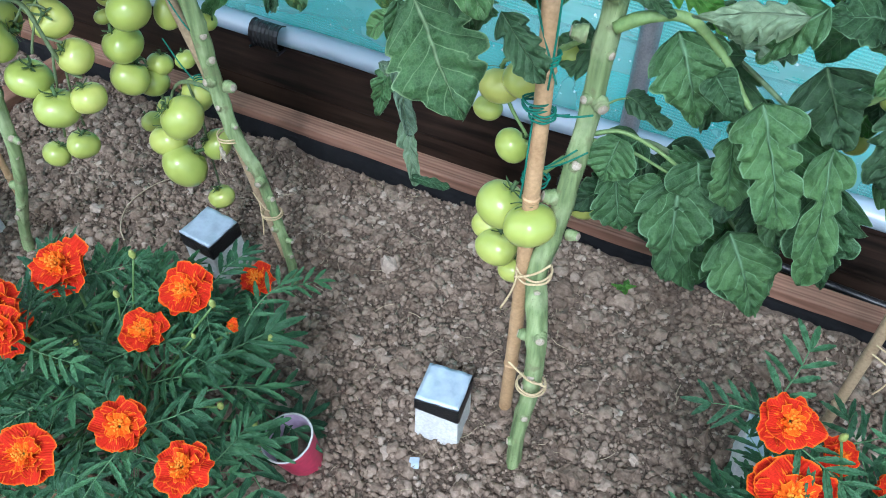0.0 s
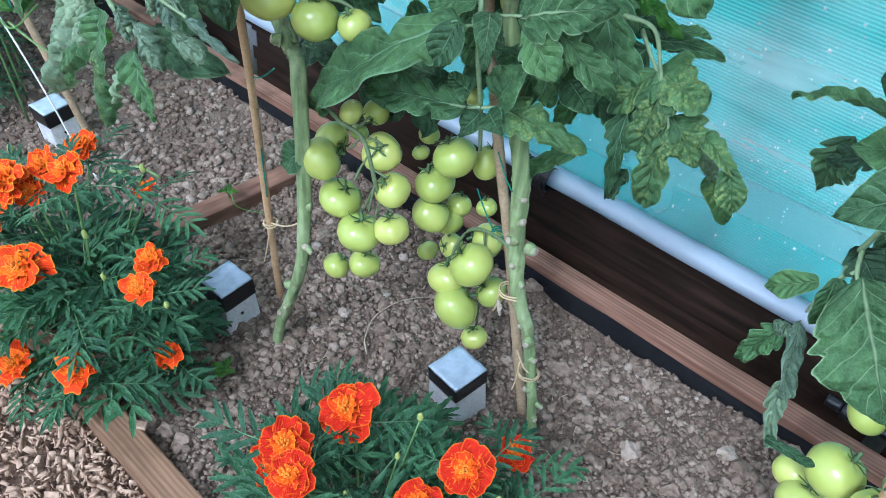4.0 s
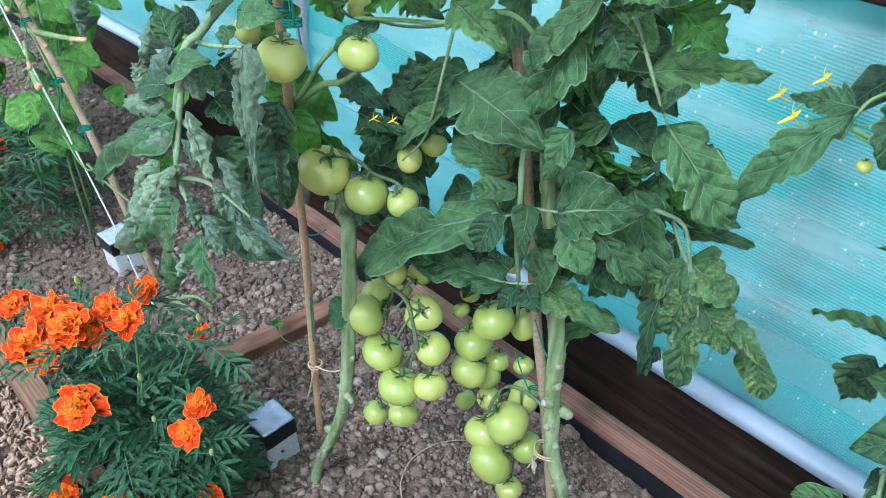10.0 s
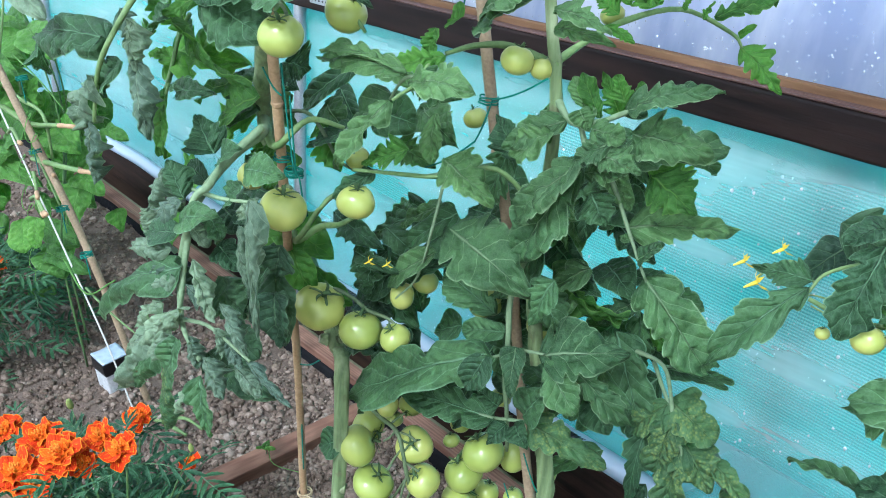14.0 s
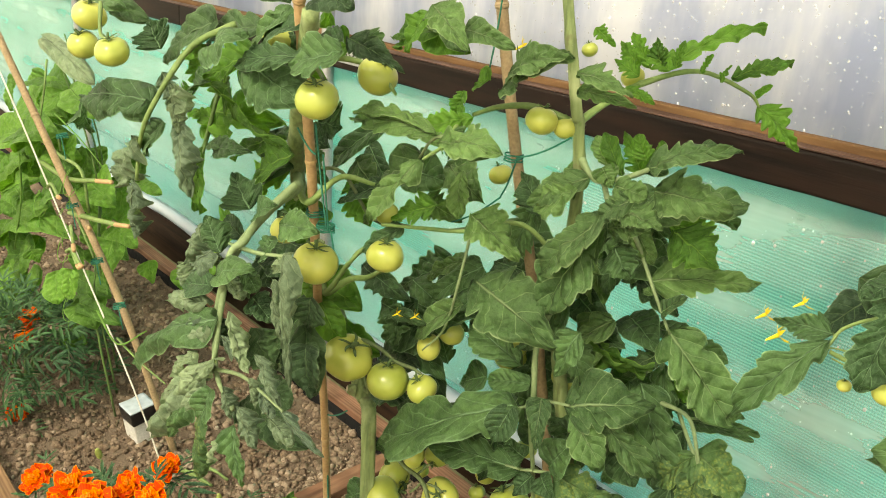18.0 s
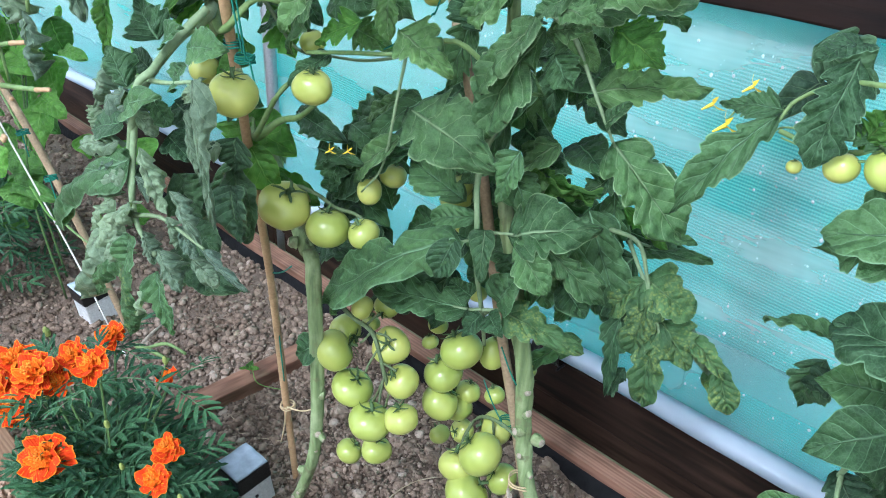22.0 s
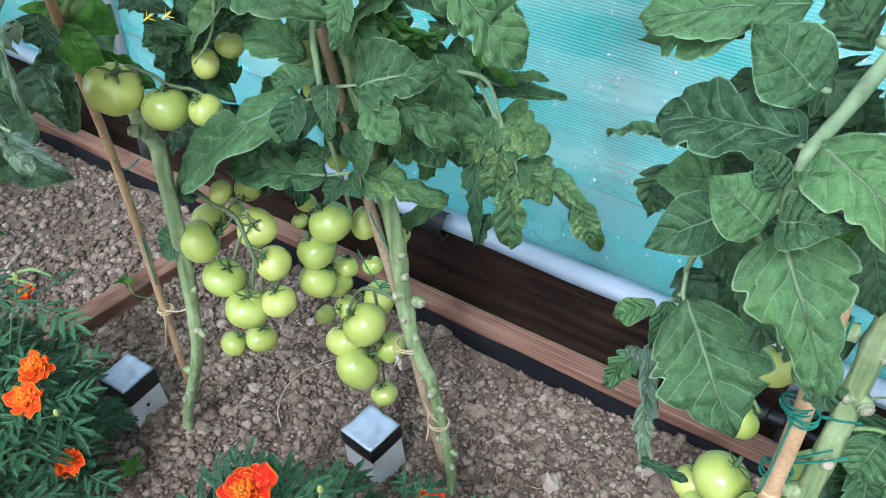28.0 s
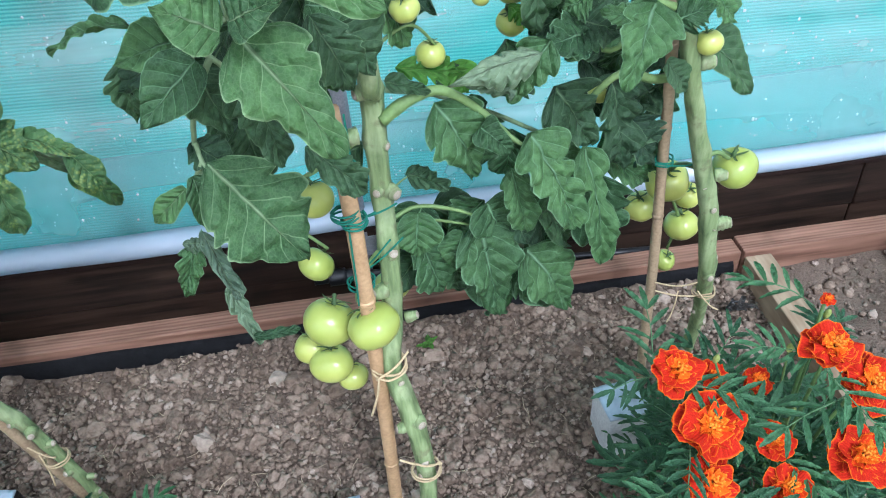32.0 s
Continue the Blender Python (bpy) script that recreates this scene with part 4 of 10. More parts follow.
# timber edge of the bed along the wall, in two lengths that butt behind the cross board
bed_edge = thing("bed_edge", (-2.0, 1.16, 0), "reddish sawn timber edging along the tunnel wall", "timber edging")
plank("edge_board", (-6.0, 1.135, -0.06), (-1.66, 1.185, 0.062), TIMBER, bed_edge, seed=1)
plank("edge_board", (-1.657, 1.135, -0.06), (0.545, 1.185, 0.062), TIMBER, bed_edge, seed=2)
plank("edge_board", (0.548, 1.13, -0.06), (2.8, 1.185, 0.068), TIMBER, bed_edge, seed=3)
film = slab("black_film", -6.0, 0.53, [(1.122, -0.05), (1.121, 0.0), (1.126, 0.028), (1.1335, 0.042)], FILM, "black plastic film against the timber edging", 0.008, 120)
divider_left = plank("cross_board", (-1.662, 0.3, -0.05), (-1.602, 1.134, 0.03), TIMBER_ACROSS, None, seed=4)
tagged(divider_left, "reddish timber board lying across the bed", "timber board", "cross boards")
divider_right = plank("cross_board", (0.55, 0.3, -0.06), (0.606, 1.129, 0.055), TIMBER_NEW, None, seed=5)
tagged(divider_right, "pale new timber board lying across the bed", "timber board", "cross boards")
front_edge = thing("bed_edge", (-1.5, 0.27, 0), "brown sawn timber edging beside the wood chip path", "timber edging")
plank("edge_board", (-3.9, 0.245, -0.06), (-1.58, 0.298, 0.028), TIMBER_EDGE, front_edge, seed=6)
plank("edge_board", (-1.577, 0.245, -0.06), (2.6, 0.298, 0.03), TIMBER_EDGE, front_edge, seed=7)

# dark boards at the foot of the wall
wall_foot = tagged(new("wall_north"), "dark stained boards at the foot of the tunnel wall", "wall", "", "structure")
for k, (a, b) in enumerate(((X0, -2.3), (-2.297, 0.9), (0.903, X1))):
    plank("lower_board", (a, 1.318, -0.12), (b, 1.345, 0.0), DARK_BOARD, wall_foot, 0.004, 10 + k, 0.002)
    plank("upper_board", (a, 1.31, 0.004), (b, 1.345, 0.128), DARK_BOARD, wall_foot, 0.005, 14 + k, 0.002)
lip = plank("board_cap", (X0, 1.3, 0.122), (X1, 1.3085, 0.134), RAIL_WOOD, wall_foot, 0.002, 31)

# rolled edge of the sheet on the boards
roll = slab("sheet_roll", X0, X1, [(1.306, 0.13), (1.296, 0.138), (1.292, 0.152), (1.297, 0.166), (1.312, 0.174), (1.33, 0.177)], POLY_ROLL,
            "white rolled edge of the polythene sheet along the boards", 0.011, 260)
skirt = slab("sheet_skirt", X0, X1, [(1.33, 0.176), (1.337, 0.2), (1.34, 0.25), (1.341, 0.352)], POLY_SKIRT, "milky polythene above the boards", 0.012, 120)
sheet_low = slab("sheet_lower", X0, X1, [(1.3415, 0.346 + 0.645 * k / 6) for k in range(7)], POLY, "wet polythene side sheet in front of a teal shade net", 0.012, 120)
net = slab("shade_net", X0, X1, [(1.368, 0.1 + 0.955 * k / 6) for k in range(7)], NET, "teal woven shade net behind the polythene", 0.006, 120)
rail = tagged(new("wall_rail"), "dark stained timber rail along the tunnel side", "rail", "", "structure")
plank("rail_board", (X0, 1.29, 0.997), (-3.2, 1.345, 1.0715), RAIL_WOOD, rail, 0.006, 41, 0.002)
plank("rail_board", (-3.197, 1.29, 0.997), (X1, 1.345, 1.0715), RAIL_WOOD, rail, 0.006, 42, 0.002)
# thin added strip: its paler brown stands in for light on the rail's top
plank("rail_top", (X0, 1.293, 1.072), (X1, 1.331, 1.075), RAIL_TOP_LIT, rail, 0.001, 44, 0.0008)
plank("batten", (X0, 1.3325, 1.072), (X1, 1.356, 1.0885), BATTEN_WOOD, rail, 0.003, 43, 0.0015)

# the arch of the roof down to the far side, and the tunnel's ends
sheet_up = slab("sheet_upper", X0, X1, [(1.364, 1.083), (1.362, 1.3), (1.345, 1.55)], POLY_UPPER, "misted polythene above the rail, beaded with drops", 0.01, 70)
arch = [(1.345, 1.551), (1.18, 1.9), (0.86, 2.2), (0.34, 2.42), (-0.4, 2.52), (-1.1, 2.42), (-1.6, 2.2), (-1.9, 1.9), (-2.05, 1.55), (-2.08, 0.9), (-2.08, -0.06)]
ROOF = sheet_material("roof_polythene", (0.8, 0.82, 0.83), 0.5, 0.75)
cover = slab("tunnel_cover", X0, X1, arch, ROOF, "clear wet polythene cover of the tunnel", 0.01, 70)
for k, x in enumerate((X0 - 0.01, X1 + 0.01)):
    v = [(x, 1.356, -0.06), (x, 1.364, 1.083)] + [(x, y, z) for y, z in arch]
    tagged(new("tunnel_end_%d" % (k + 1), mesh_of("tunnel_end", v, [tuple(range(len(v)))], ROOF)), "polythene end of the tunnel", "wall", "", "structure")

# hoops of galvanised tube
for x in (-4.41, -2.25, -0.234, 1.9):
    t = thing("hoop", (x, 1.315, 0.0), "grey galvanised steel tube hoop of the tunnel", "tunnel hoop", "tunnel hoops")
    rod("tube", t, [(x, 1.322, -0.07), (x, 1.318, 0.5), (x, 1.316, 1.0), (x, 1.314, 1.3), (x, 1.3, 1.52), (x, 1.14, 1.86), (x, 0.83, 2.15), (x, 0.32, 2.36), (x, -0.4, 2.46), (x, -1.08, 2.36), (x, -1.56, 2.15), (x, -1.86, 1.86), (x, -2.0, 1.5), (x, -2.02, -0.06)],
        0.0195, None, ZINC, 14, 5)
    bm = box_bm((0.07, 0.004, 0.05), 0.001, (0, 0, 0))
    part("clamp", bm_mesh("clamp", bm, ZINC), t, pose(x + 0.01, 1.306, 0.08))

post = thing("outside_post", (-0.70, 1.42, 0), "square timber post standing outside the tunnel sheet", "post")
plank("shaft", (-0.74, 1.415, -0.07), (-0.662, 1.485, 0.985), TIMBER_EDGE, post, 0.004, 51)


def sheet_clip(at, w=0.075):
    """Black snap clip that grips the rolled sheet: a ribbed half shell with two end lips."""
    t = thing("sheet_clip", at, "black ribbed plastic clip on the rolled sheet edge", "clip", "sheet clips")
    verts, faces = [], []
    n, m = 22, 8
    for i in range(n + 1):
        for k in range(m + 1):
            a = radians(-40 + 200 * k / m)
            r = 0.031 + (0.0014 if i % 3 == 0 else 0) + (0.002 if i in (0, n) else 0)
            verts.append(((i / n - 0.5) * w, -r * math.sin(a) * 0.8, r * math.cos(a) * 1.05))
    for i in range(n):
        for k in range(m):
            q = i * (m + 1) + k
            faces.append((q, q + 1, q + m + 2, q + m + 1))
    ob = part("shell", mesh_of("shell", verts, faces, BLACK_PLASTIC, smooth=False), t, Matrix.Translation(at))
    s = ob.modifiers.new("thick", "SOLIDIFY")
    s.thickness = 0.002
    for sx in (-1, 1):
        part("end_lip", bm_mesh("end_lip", box_bm((0.005, 0.05, 0.006), 0.002), BLACK_PLASTIC), t, Matrix.Translation((at[0] + sx * w / 2, at[1] - 0.004, at[2] - 0.026)))
    return t


def nail_plate(at):
    """Perforated steel strap screwed to the rail."""
    t = thing("nail_plate", at, "grey perforated steel plate nailed to the dark rail", "bracket")
    part("plate", bm_mesh("plate", box_bm((0.12, 0.002, 0.05), 0.0007), ZINC), t, Matrix.Translation(at))
    for i in range(7):
        for k in range(3):
            bm = bmesh.new()
            bmesh.ops.create_cone(bm, segments=8, radius1=0.0035, radius2=0.003, depth=0.0012, cap_ends=True)
            part("hole", bm_mesh("hole", bm, BLACK_PLASTIC), t, pose(at[0] - 0.048 + 0.016 * i, at[1] - 0.0013, at[2] - 0.015 + 0.015 * k, 90, 0, 0))
    return t


# ---- soil ----
def soil_height(x, y):
    v = Vector((x, y, 0))
    h = 0.014 * noise.noise(v * 3.1) + 0.012 * noise.noise(v * 9) + 0.007 * noise.noise(v * 24) + 0.004 * noise.noise(v * 60)
    h += -0.012 * math.exp(-((x - 0.2) ** 2 + (y - 0.93) ** 2) / 0.006)
    h += 0.012 * math.exp(-((1.13 - y) / 0.05) ** 2) * (1.8 if x > -0.5 else 0.6)
    return h - 0.004


def soil_bed(name, x0, x1, y0, y1, step, label):
    nx, ny = int((x1 - x0) / step), int((y1 - y0) / step)
    verts = [(x0 + (x1 - x0) * i / nx, y0 + (y1 - y0) * k / ny, 0) for i in range(nx + 1) for k in range(ny + 1)]
    verts = [(x, y, soil_height(x, y)) for x, y, z in verts]
    faces = [(i * (ny + 1) + k, (i + 1) * (ny + 1) + k, (i + 1) * (ny + 1) + k + 1, i * (ny + 1) + k + 1) for i in range(nx) for k in range(ny)]
    return tagged(new(name, mesh_of(name, verts, faces, SOIL)), label, "soil", "", "structure")


soil_main = soil_bed("soil_main", -1.603, 0.552, 0.296, 1.137, 0.011, "dry crumbly grey-brown garden soil of the bed")
soil_bed("soil_left", -6.4, -1.66, 0.296, 1.137, 0.024, "dry brown soil of the neighbouring bed")
soil_bed("soil_right", 0.604, 2.9, 0.296, 1.137, 0.03, "dry brown soil beyond the pale cross board")


def scatter_mesh(name, mat, shapes, count, place, size, seed, label):
    """Many small lumps joined into one mesh: each a turned, squashed copy of a few shapes."""
    rng = np.random.RandomState(seed)
    vs, fs, off = [], [], 0
    for _ in range(count):
        v, f = shapes[rng.randint(len(shapes))]
        q = Euler(rng.uniform(0, 6.28, 3)).to_matrix()
        s = size(rng)
        x, y = place(rng)
        z = soil_height(x, y) if name != "wood_chips" else -0.03 + rng.uniform(0, 0.02)
        sc = np.array((s, s * rng.uniform(0.7, 1.0), s * rng.uniform(0.55, 0.9)))
        vs.append((v @ np.array(q).T if name == "wood_chips" else v) * sc @ np.array(Euler((rng.uniform(-0.4, 0.4), rng.uniform(-0.4, 0.4), rng.uniform(0, 6.28))).to_matrix()).T + np.array((x, y, z + s * (0.15 if s > 0.007 else 0.75))))
        fs.append(f + off)
        off += len(v)
    vs, fs = np.concatenate(vs), np.concatenate(fs)
    me = bpy.data.meshes.new(name)
    me.vertices.add(len(vs))
    me.vertices.foreach_set("co", vs.ravel())
    me.loops.add(fs.size)
    me.loops.foreach_set("vertex_index", fs.ravel().astype(np.int32))
    me.polygons.add(len(fs))
    me.polygons.foreach_set("loop_start", np.arange(0, fs.size, fs.shape[1], dtype=np.int32))
    me.update(calc_edges=True)
    me.materials.append(mat)
    return tagged(new(name, me), label, "", "", "stuff")


def lumps(level, seeds, rough):
    out = []
    for s in seeds:
        bm = bmesh.new()
        bmesh.ops.create_icosphere(bm, subdivisions=level, radius=1)
        v = np.array([(p.co * (1 + rough * noise.noise(p.co * 1.7 + Vector((s * 7.1, s, 0))) + 0.75 * rough * noise.noise(p.co * 3.3 + Vector((s, 0, 3))))) for p in bm.verts])
        f = np.array([[q.index for q in fc.verts] for fc in bm.faces])
        bm.free()
        out.append((v, f))
    return out


def clod_material():
    m, n, l, p = material("soil_clods")
    isl = maths(n, l, "FRACT", maths(n, l, "ADD", n.new("ShaderNodeNewGeometry").outputs["Random Per Island"], n.new("ShaderNodeObjectInfo").outputs["Random"]))
    v = n.new("ShaderNodeNewGeometry").outputs["Position"]
    c = ramp(n, l, isl, (0.0, (0.075, 0.051, 0.037)), (0.6, (0.21, 0.155, 0.116)), (0.92, (0.31, 0.24, 0.187)), (1.0, (0.46, 0.385, 0.32)))
    fine = noise_node(n, l, 130, 4, v)
    c = mixed(n, l, 0.42, c, ramp(n, l, fine, (0.3, (0.06, 0.042, 0.03)), (0.7, (0.36, 0.275, 0.212))))
    damp = ramp(n, l, noise_node(n, l, 5, 3, v), (0.32, (0.7, 0.67, 0.64)), (0.55, (1, 1, 1)))
    c = mixed(n, l, 1.0, c, damp, "MULTIPLY")
    l.new(c, p.inputs["Base Color"])
    p.inputs["Roughness"].default_value = 0.97
    p.inputs["Specular IOR Level"].default_value = 0.15
    bump(n, l, p, fine, 0.8, 0.004)
    return m


CLOD = clod_material()
in_main = lambda r: (r.uniform(-1.6, 0.55), r.uniform(0.3, 1.118))
in_left = lambda r: (-1.66 - 2.6 * r.uniform(0, 1) ** 1.5, r.uniform(0.3, 1.12))
in_right = lambda r: (r.uniform(0.61, 1.5), r.uniform(0.3, 1.12))
fine_lumps, big_lumps = lumps(1, range(6), 0.6), lumps(2, range(9), 0.5)
scatter_mesh("soil_crumbs", CLOD, fine_lumps, 34000, in_main, lambda r: 0.0024 + 0.0042 * r.rand() ** 2, 1, "fine crumbs of dry soil")
scatter_mesh("soil_clods", CLOD, big_lumps, 10500, in_main, lambda r: 0.0042 + 0.0098 * r.rand() ** 2.8, 2, "clods of dry grey-brown soil and small stones")
rngc = np.random.RandomState(12)
clod_shapes = [mesh_of("clod", v, [tuple(int(i) for i in q) for q in f], CLOD, smooth=False) for v, f in lumps(2, range(9), 0.5)]
for k in range(290):
    x, y = in_main(rngc)
    r = 0.011 + 0.014 * rngc.rand() ** 1.7
    turn = Euler((rngc.uniform(-0.4, 0.4), rngc.uniform(-0.4, 0.4), rngc.uniform(0, 6.28))).to_matrix().to_4x4()
    part("clod", clod_shapes[k % 9], soil_main, Matrix.Translation((x, y, soil_height(x, y) + r * 0.15)) @ turn @ Matrix.Diagonal((r, r * rngc.uniform(0.7, 1.0), r * rngc.uniform(0.55, 0.9), 1)))
scatter_mesh("soil_clods_left", CLOD, fine_lumps, 9000, in_left, lambda r: 0.004 + 0.013 * r.rand() ** 3, 3, "clods of dry brown soil")
scatter_mesh("soil_clods_right", CLOD, fine_lumps, 1500, in_right, lambda r: 0.004 + 0.012 * r.rand() ** 3, 4, "clods of dry brown soil")


def stick_shape(s):
    v, f = tube_data([(-1, 0, 0), (-0.3, 0.08 * s, 0.02), (0.4, -0.06 * s, 0), (1, 0.05, 0)], 0.035, 0.03, 4, 2)
    return np.array(v), np.array([q for q in f if len(q) == 4][:-2])


scatter_mesh("straw_bits", STRAW, [stick_shape(1), stick_shape(-2)], 1100, in_main, lambda r: 0.008 + 0.022 * r.rand() ** 2, 5, "bits of straw and dry root on the soil")
scatter_mesh("bark_bits", BARK, [stick_shape(2), stick_shape(-1)], 1500, in_main, lambda r: 0.006 + 0.014 * r.rand() ** 2, 15, "dark bits of bark and root on the soil")
bm = box_bm((1, 0.45, 0.12), 0)
chip = (np.array([v.co for v in bm.verts]), np.array([[q.index for q in fc.verts] for fc in bm.faces]))
bm.free()
path = tagged(new("path", mesh_of("path", [(-6, -1.2, -0.045), (3, -1.2, -0.045), (3, 0.246, -0.045), (-6, 0.246, -0.045)], [(0, 1, 2, 3)], CHIP_BED)), "path of pale wood chips beside the bed", "path", "", "structure")
scatter_mesh("wood_chips", CHIP, [chip], 9000, lambda r: (r.uniform(-2.3, -0.6), 0.243 - 0.45 * r.rand() ** 1.3), lambda r: 0.008 + 0.02 * r.rand() ** 1.5, 6, "pale wood chips on the path")

# water drops on the sheet
rngd = np.random.RandomState(9)
drop_shape = lumps(1, [1], 0.0)[0]
dv, df, off = [], [], 0
for k in range(4900):
    low = k < 1500
    x = rngd.uniform(-1.7, 0.95) if low else rngd.uniform(-1.8, 0.75)
    z = rngd.uniform(0.2, 0.97) if low else rngd.uniform(1.09, 1.52)
    r = 0.0011 + 0.0027 * rngd.rand() ** 3 if low else 0.0007 + 0.0021 * rngd.rand() ** 4
    dv.append(drop_shape[0] * np.array((r, r * 0.6, r * rngd.uniform(1, 1.5))) + np.array((x, 1.334 if low else 1.356, z)))
    df.append(drop_shape[1] + off)
    off += len(drop_shape[0])
tagged(new("water_drops", mesh_of("water_drops", np.concatenate(dv), np.concatenate(df), DROP)), "drops of condensation on the polythene", "", "", "stuff")

# ---- tomato plants ----
plant_a = thing("tomato_plant", (-1.205, 0.61, 0), "tall tomato plant with curled grey-green leaves and green fruit", "tomato plant", "tomato plants")
plant_b = thing("tomato_plant", (-0.693, 0.786, 0), "tall tomato plant with heavy trusses of green fruit", "tomato plant", "tomato plants")
plant_c = thing("tomato_plant", (-0.167, 0.629, 0), "tomato plant with a thick pale stem, broad leaves and green fruit", "tomato plant", "tomato plants")
plant_d = thing("tomato_plant", (0.36, 0.95, 0), "tomato plant with green fruit beside the pale cross board", "tomato plant", "tomato plants")
plant_stem(plant_a, [(-1.205, 0.610, -0.030, 0.0098), (-1.190, 0.615, 0.060, 0.0098), (-1.122, 0.625, 0.277, 0.0107), (-1.135, 0.645, 0.590, 0.0121), (-1.173, 0.660, 0.631, 0.0126), (-1.246, 0.675, 0.696, 0.0130), (-1.288, 0.660, 0.796, 0.0126), (-1.291, 0.620, 0.915, 0.0121), (-1.247, 0.575, 1.016, 0.0112), (-1.191, 0.540, 1.106, 0.0107), (-1.123, 0.505, 1.186, 0.0102), (-1.052, 0.470, 1.272, 0.0098)], 3)
plant_stem(plant_b, [(-0.693, 0.786, -0.030, 0.0079), (-0.700, 0.790, 0.050, 0.0081), (-0.725, 0.800, 0.140, 0.0085), (-0.752, 0.806, 0.222, 0.0099), (-0.785, 0.800, 0.310, 0.0112), (-0.803, 0.800, 0.405, 0.0123), (-0.810, 0.790, 0.538, 0.0125), (-0.834, 0.780, 0.668, 0.0113), (-0.849, 0.765, 0.778, 0.0100), (-0.863, 0.755, 0.883, 0.0089), (-0.845, 0.740, 0.966, 0.0082), (-0.836, 0.725, 1.081, 0.0074), (-0.839, 0.715, 1.160, 0.0069), (-0.841, 0.710, 1.177, 0.0069), (-0.853, 0.705, 1.240, 0.0066), (-0.872, 0.700, 1.324, 0.0061)], 4)
plant_stem(plant_c, [(-0.167, 0.620, -0.020, 0.0103), (-0.171, 0.630, 0.074, 0.0107), (-0.168, 0.645, 0.160, 0.0119), (-0.173, 0.660, 0.246, 0.0134), (-0.186, 0.675, 0.319, 0.0140), (-0.196, 0.685, 0.371, 0.0135), (-0.187, 0.695, 0.427, 0.0128), (-0.181, 0.705, 0.488, 0.0123), (-0.178, 0.715, 0.542, 0.0121), (-0.177, 0.735, 0.601, 0.0121), (-0.176, 0.740, 0.664, 0.0123), (-0.174, 0.745, 0.727, 0.0126), (-0.174, 0.720, 0.755, 0.0118), (-0.178, 0.700, 0.815, 0.0112), (-0.184, 0.670, 0.877, 0.0106), (-0.200, 0.645, 0.945, 0.0098), (-0.226, 0.612, 1.000, 0.0088), (-0.245, 0.600, 1.060, 0.0080)], 5)
plant_stem(plant_d, [(0.368, 0.965, -0.024, 0.0103), (0.359, 0.930, 0.112, 0.0113), (0.331, 0.880, 0.260, 0.0129), (0.315, 0.870, 0.350, 0.0141), (0.308, 0.865, 0.399, 0.0137), (0.283, 0.860, 0.488, 0.0129), (0.253, 0.850, 0.590, 0.0119), (0.229, 0.840, 0.679, 0.0112), (0.209, 0.830, 0.758, 0.0108), (0.184, 0.810, 0.862, 0.0101)], 6)
stub(plant_b, (-0.802, 0.795, 0.406), (-0.3, -1, 0.3), 0.0067, 0.012)
stub(plant_b, (-0.779, 0.800, 0.401), (1, -0.2, 0.25), 0.0072, 0.016)
stub(plant_b, (-0.745, 0.800, 0.220), (0.3, -1, 0.1), 0.0063, 0.011)
stub(plant_b, (-0.697, 0.790, 0.105), (1, -0.3, 0.3), 0.0036, 0.007)
stub(plant_c, (-0.190, 0.700, 0.488), (-0.9, -0.5, 0.2), 0.0072, 0.015)
stub(plant_c, (-0.169, 0.735, 0.612), (0.6, -0.8, -0.1), 0.0072, 0.012)
stub(plant_c, (-0.196, 0.740, 0.685), (-1, -0.3, 0.1), 0.0072, 0.018)
stub(plant_c, (-0.172, 0.663, 0.278), (0.4, -0.9, 0.1), 0.0072, 0.010)
stub(plant_c, (-0.168, 0.700, 0.437), (0.9, -0.2, 0.3), 0.0054, 0.012)
stub(plant_c, (-0.186, 0.660, 0.270), (-1, -0.2, 0.1), 0.0063, 0.011)
stub(plant_c, (-0.167, 0.648, 0.178), (-0.8, -0.6, 0.2), 0.0054, 0.008)
stub(plant_d, (0.328, 0.875, 0.267), (0.1, -1, 0.1), 0.0063, 0.009)
stub(plant_d, (0.322, 0.865, 0.380), (1, -0.3, 0.15), 0.0081, 0.030)
stub(plant_d, (0.243, 0.840, 0.669), (1, -0.2, 0.05), 0.0081, 0.021)
stub(plant_d, (0.302, 0.860, 0.475), (1, -0.4, 0.1), 0.0072, 0.018)
stub(plant_a, (-1.107, 0.625, 0.293), (1, -0.3, 0), 0.0045, 0.007)
stub(plant_a, (-1.178, 0.645, 0.644), (-0.5, -0.8, 0.2), 0.0072, 0.007)
stub(plant_a, (-1.240, 0.568, 1.030), (-0.2, -1, 0.3), 0.0063, 0.007)
stub(plant_a, (-1.159, 0.615, 0.131), (0.2, -1, 0), 0.0045, 0.006)
stub(plant_b, (-0.704, 0.792, 0.065), (0.44, -0.20, 0.08), 0.0049, 0.0066)
stub(plant_b, (-0.719, 0.798, 0.118), (-0.31, -0.52, 0.22), 0.0055, 0.0108)
stub(plant_b, (-0.738, 0.803, 0.180), (0.76, -0.22, 0.30), 0.0055, 0.0099)
stub(plant_b, (-0.758, 0.805, 0.238), (-0.60, -0.84, 0.48), 0.0053, 0.0108)
stub(plant_b, (-0.788, 0.800, 0.327), (0.79, -0.27, -0.08), 0.0049, 0.0121)
stub(plant_b, (-0.794, 0.800, 0.359), (-0.16, -0.97, 0.22), 0.0062, 0.0082)
stub(plant_b, (-0.805, 0.797, 0.442), (0.67, -0.21, 0.35), 0.0070, 0.0112)
stub(plant_b, (-0.807, 0.794, 0.488), (0.58, -0.28, 0.17), 0.0068, 0.0081)
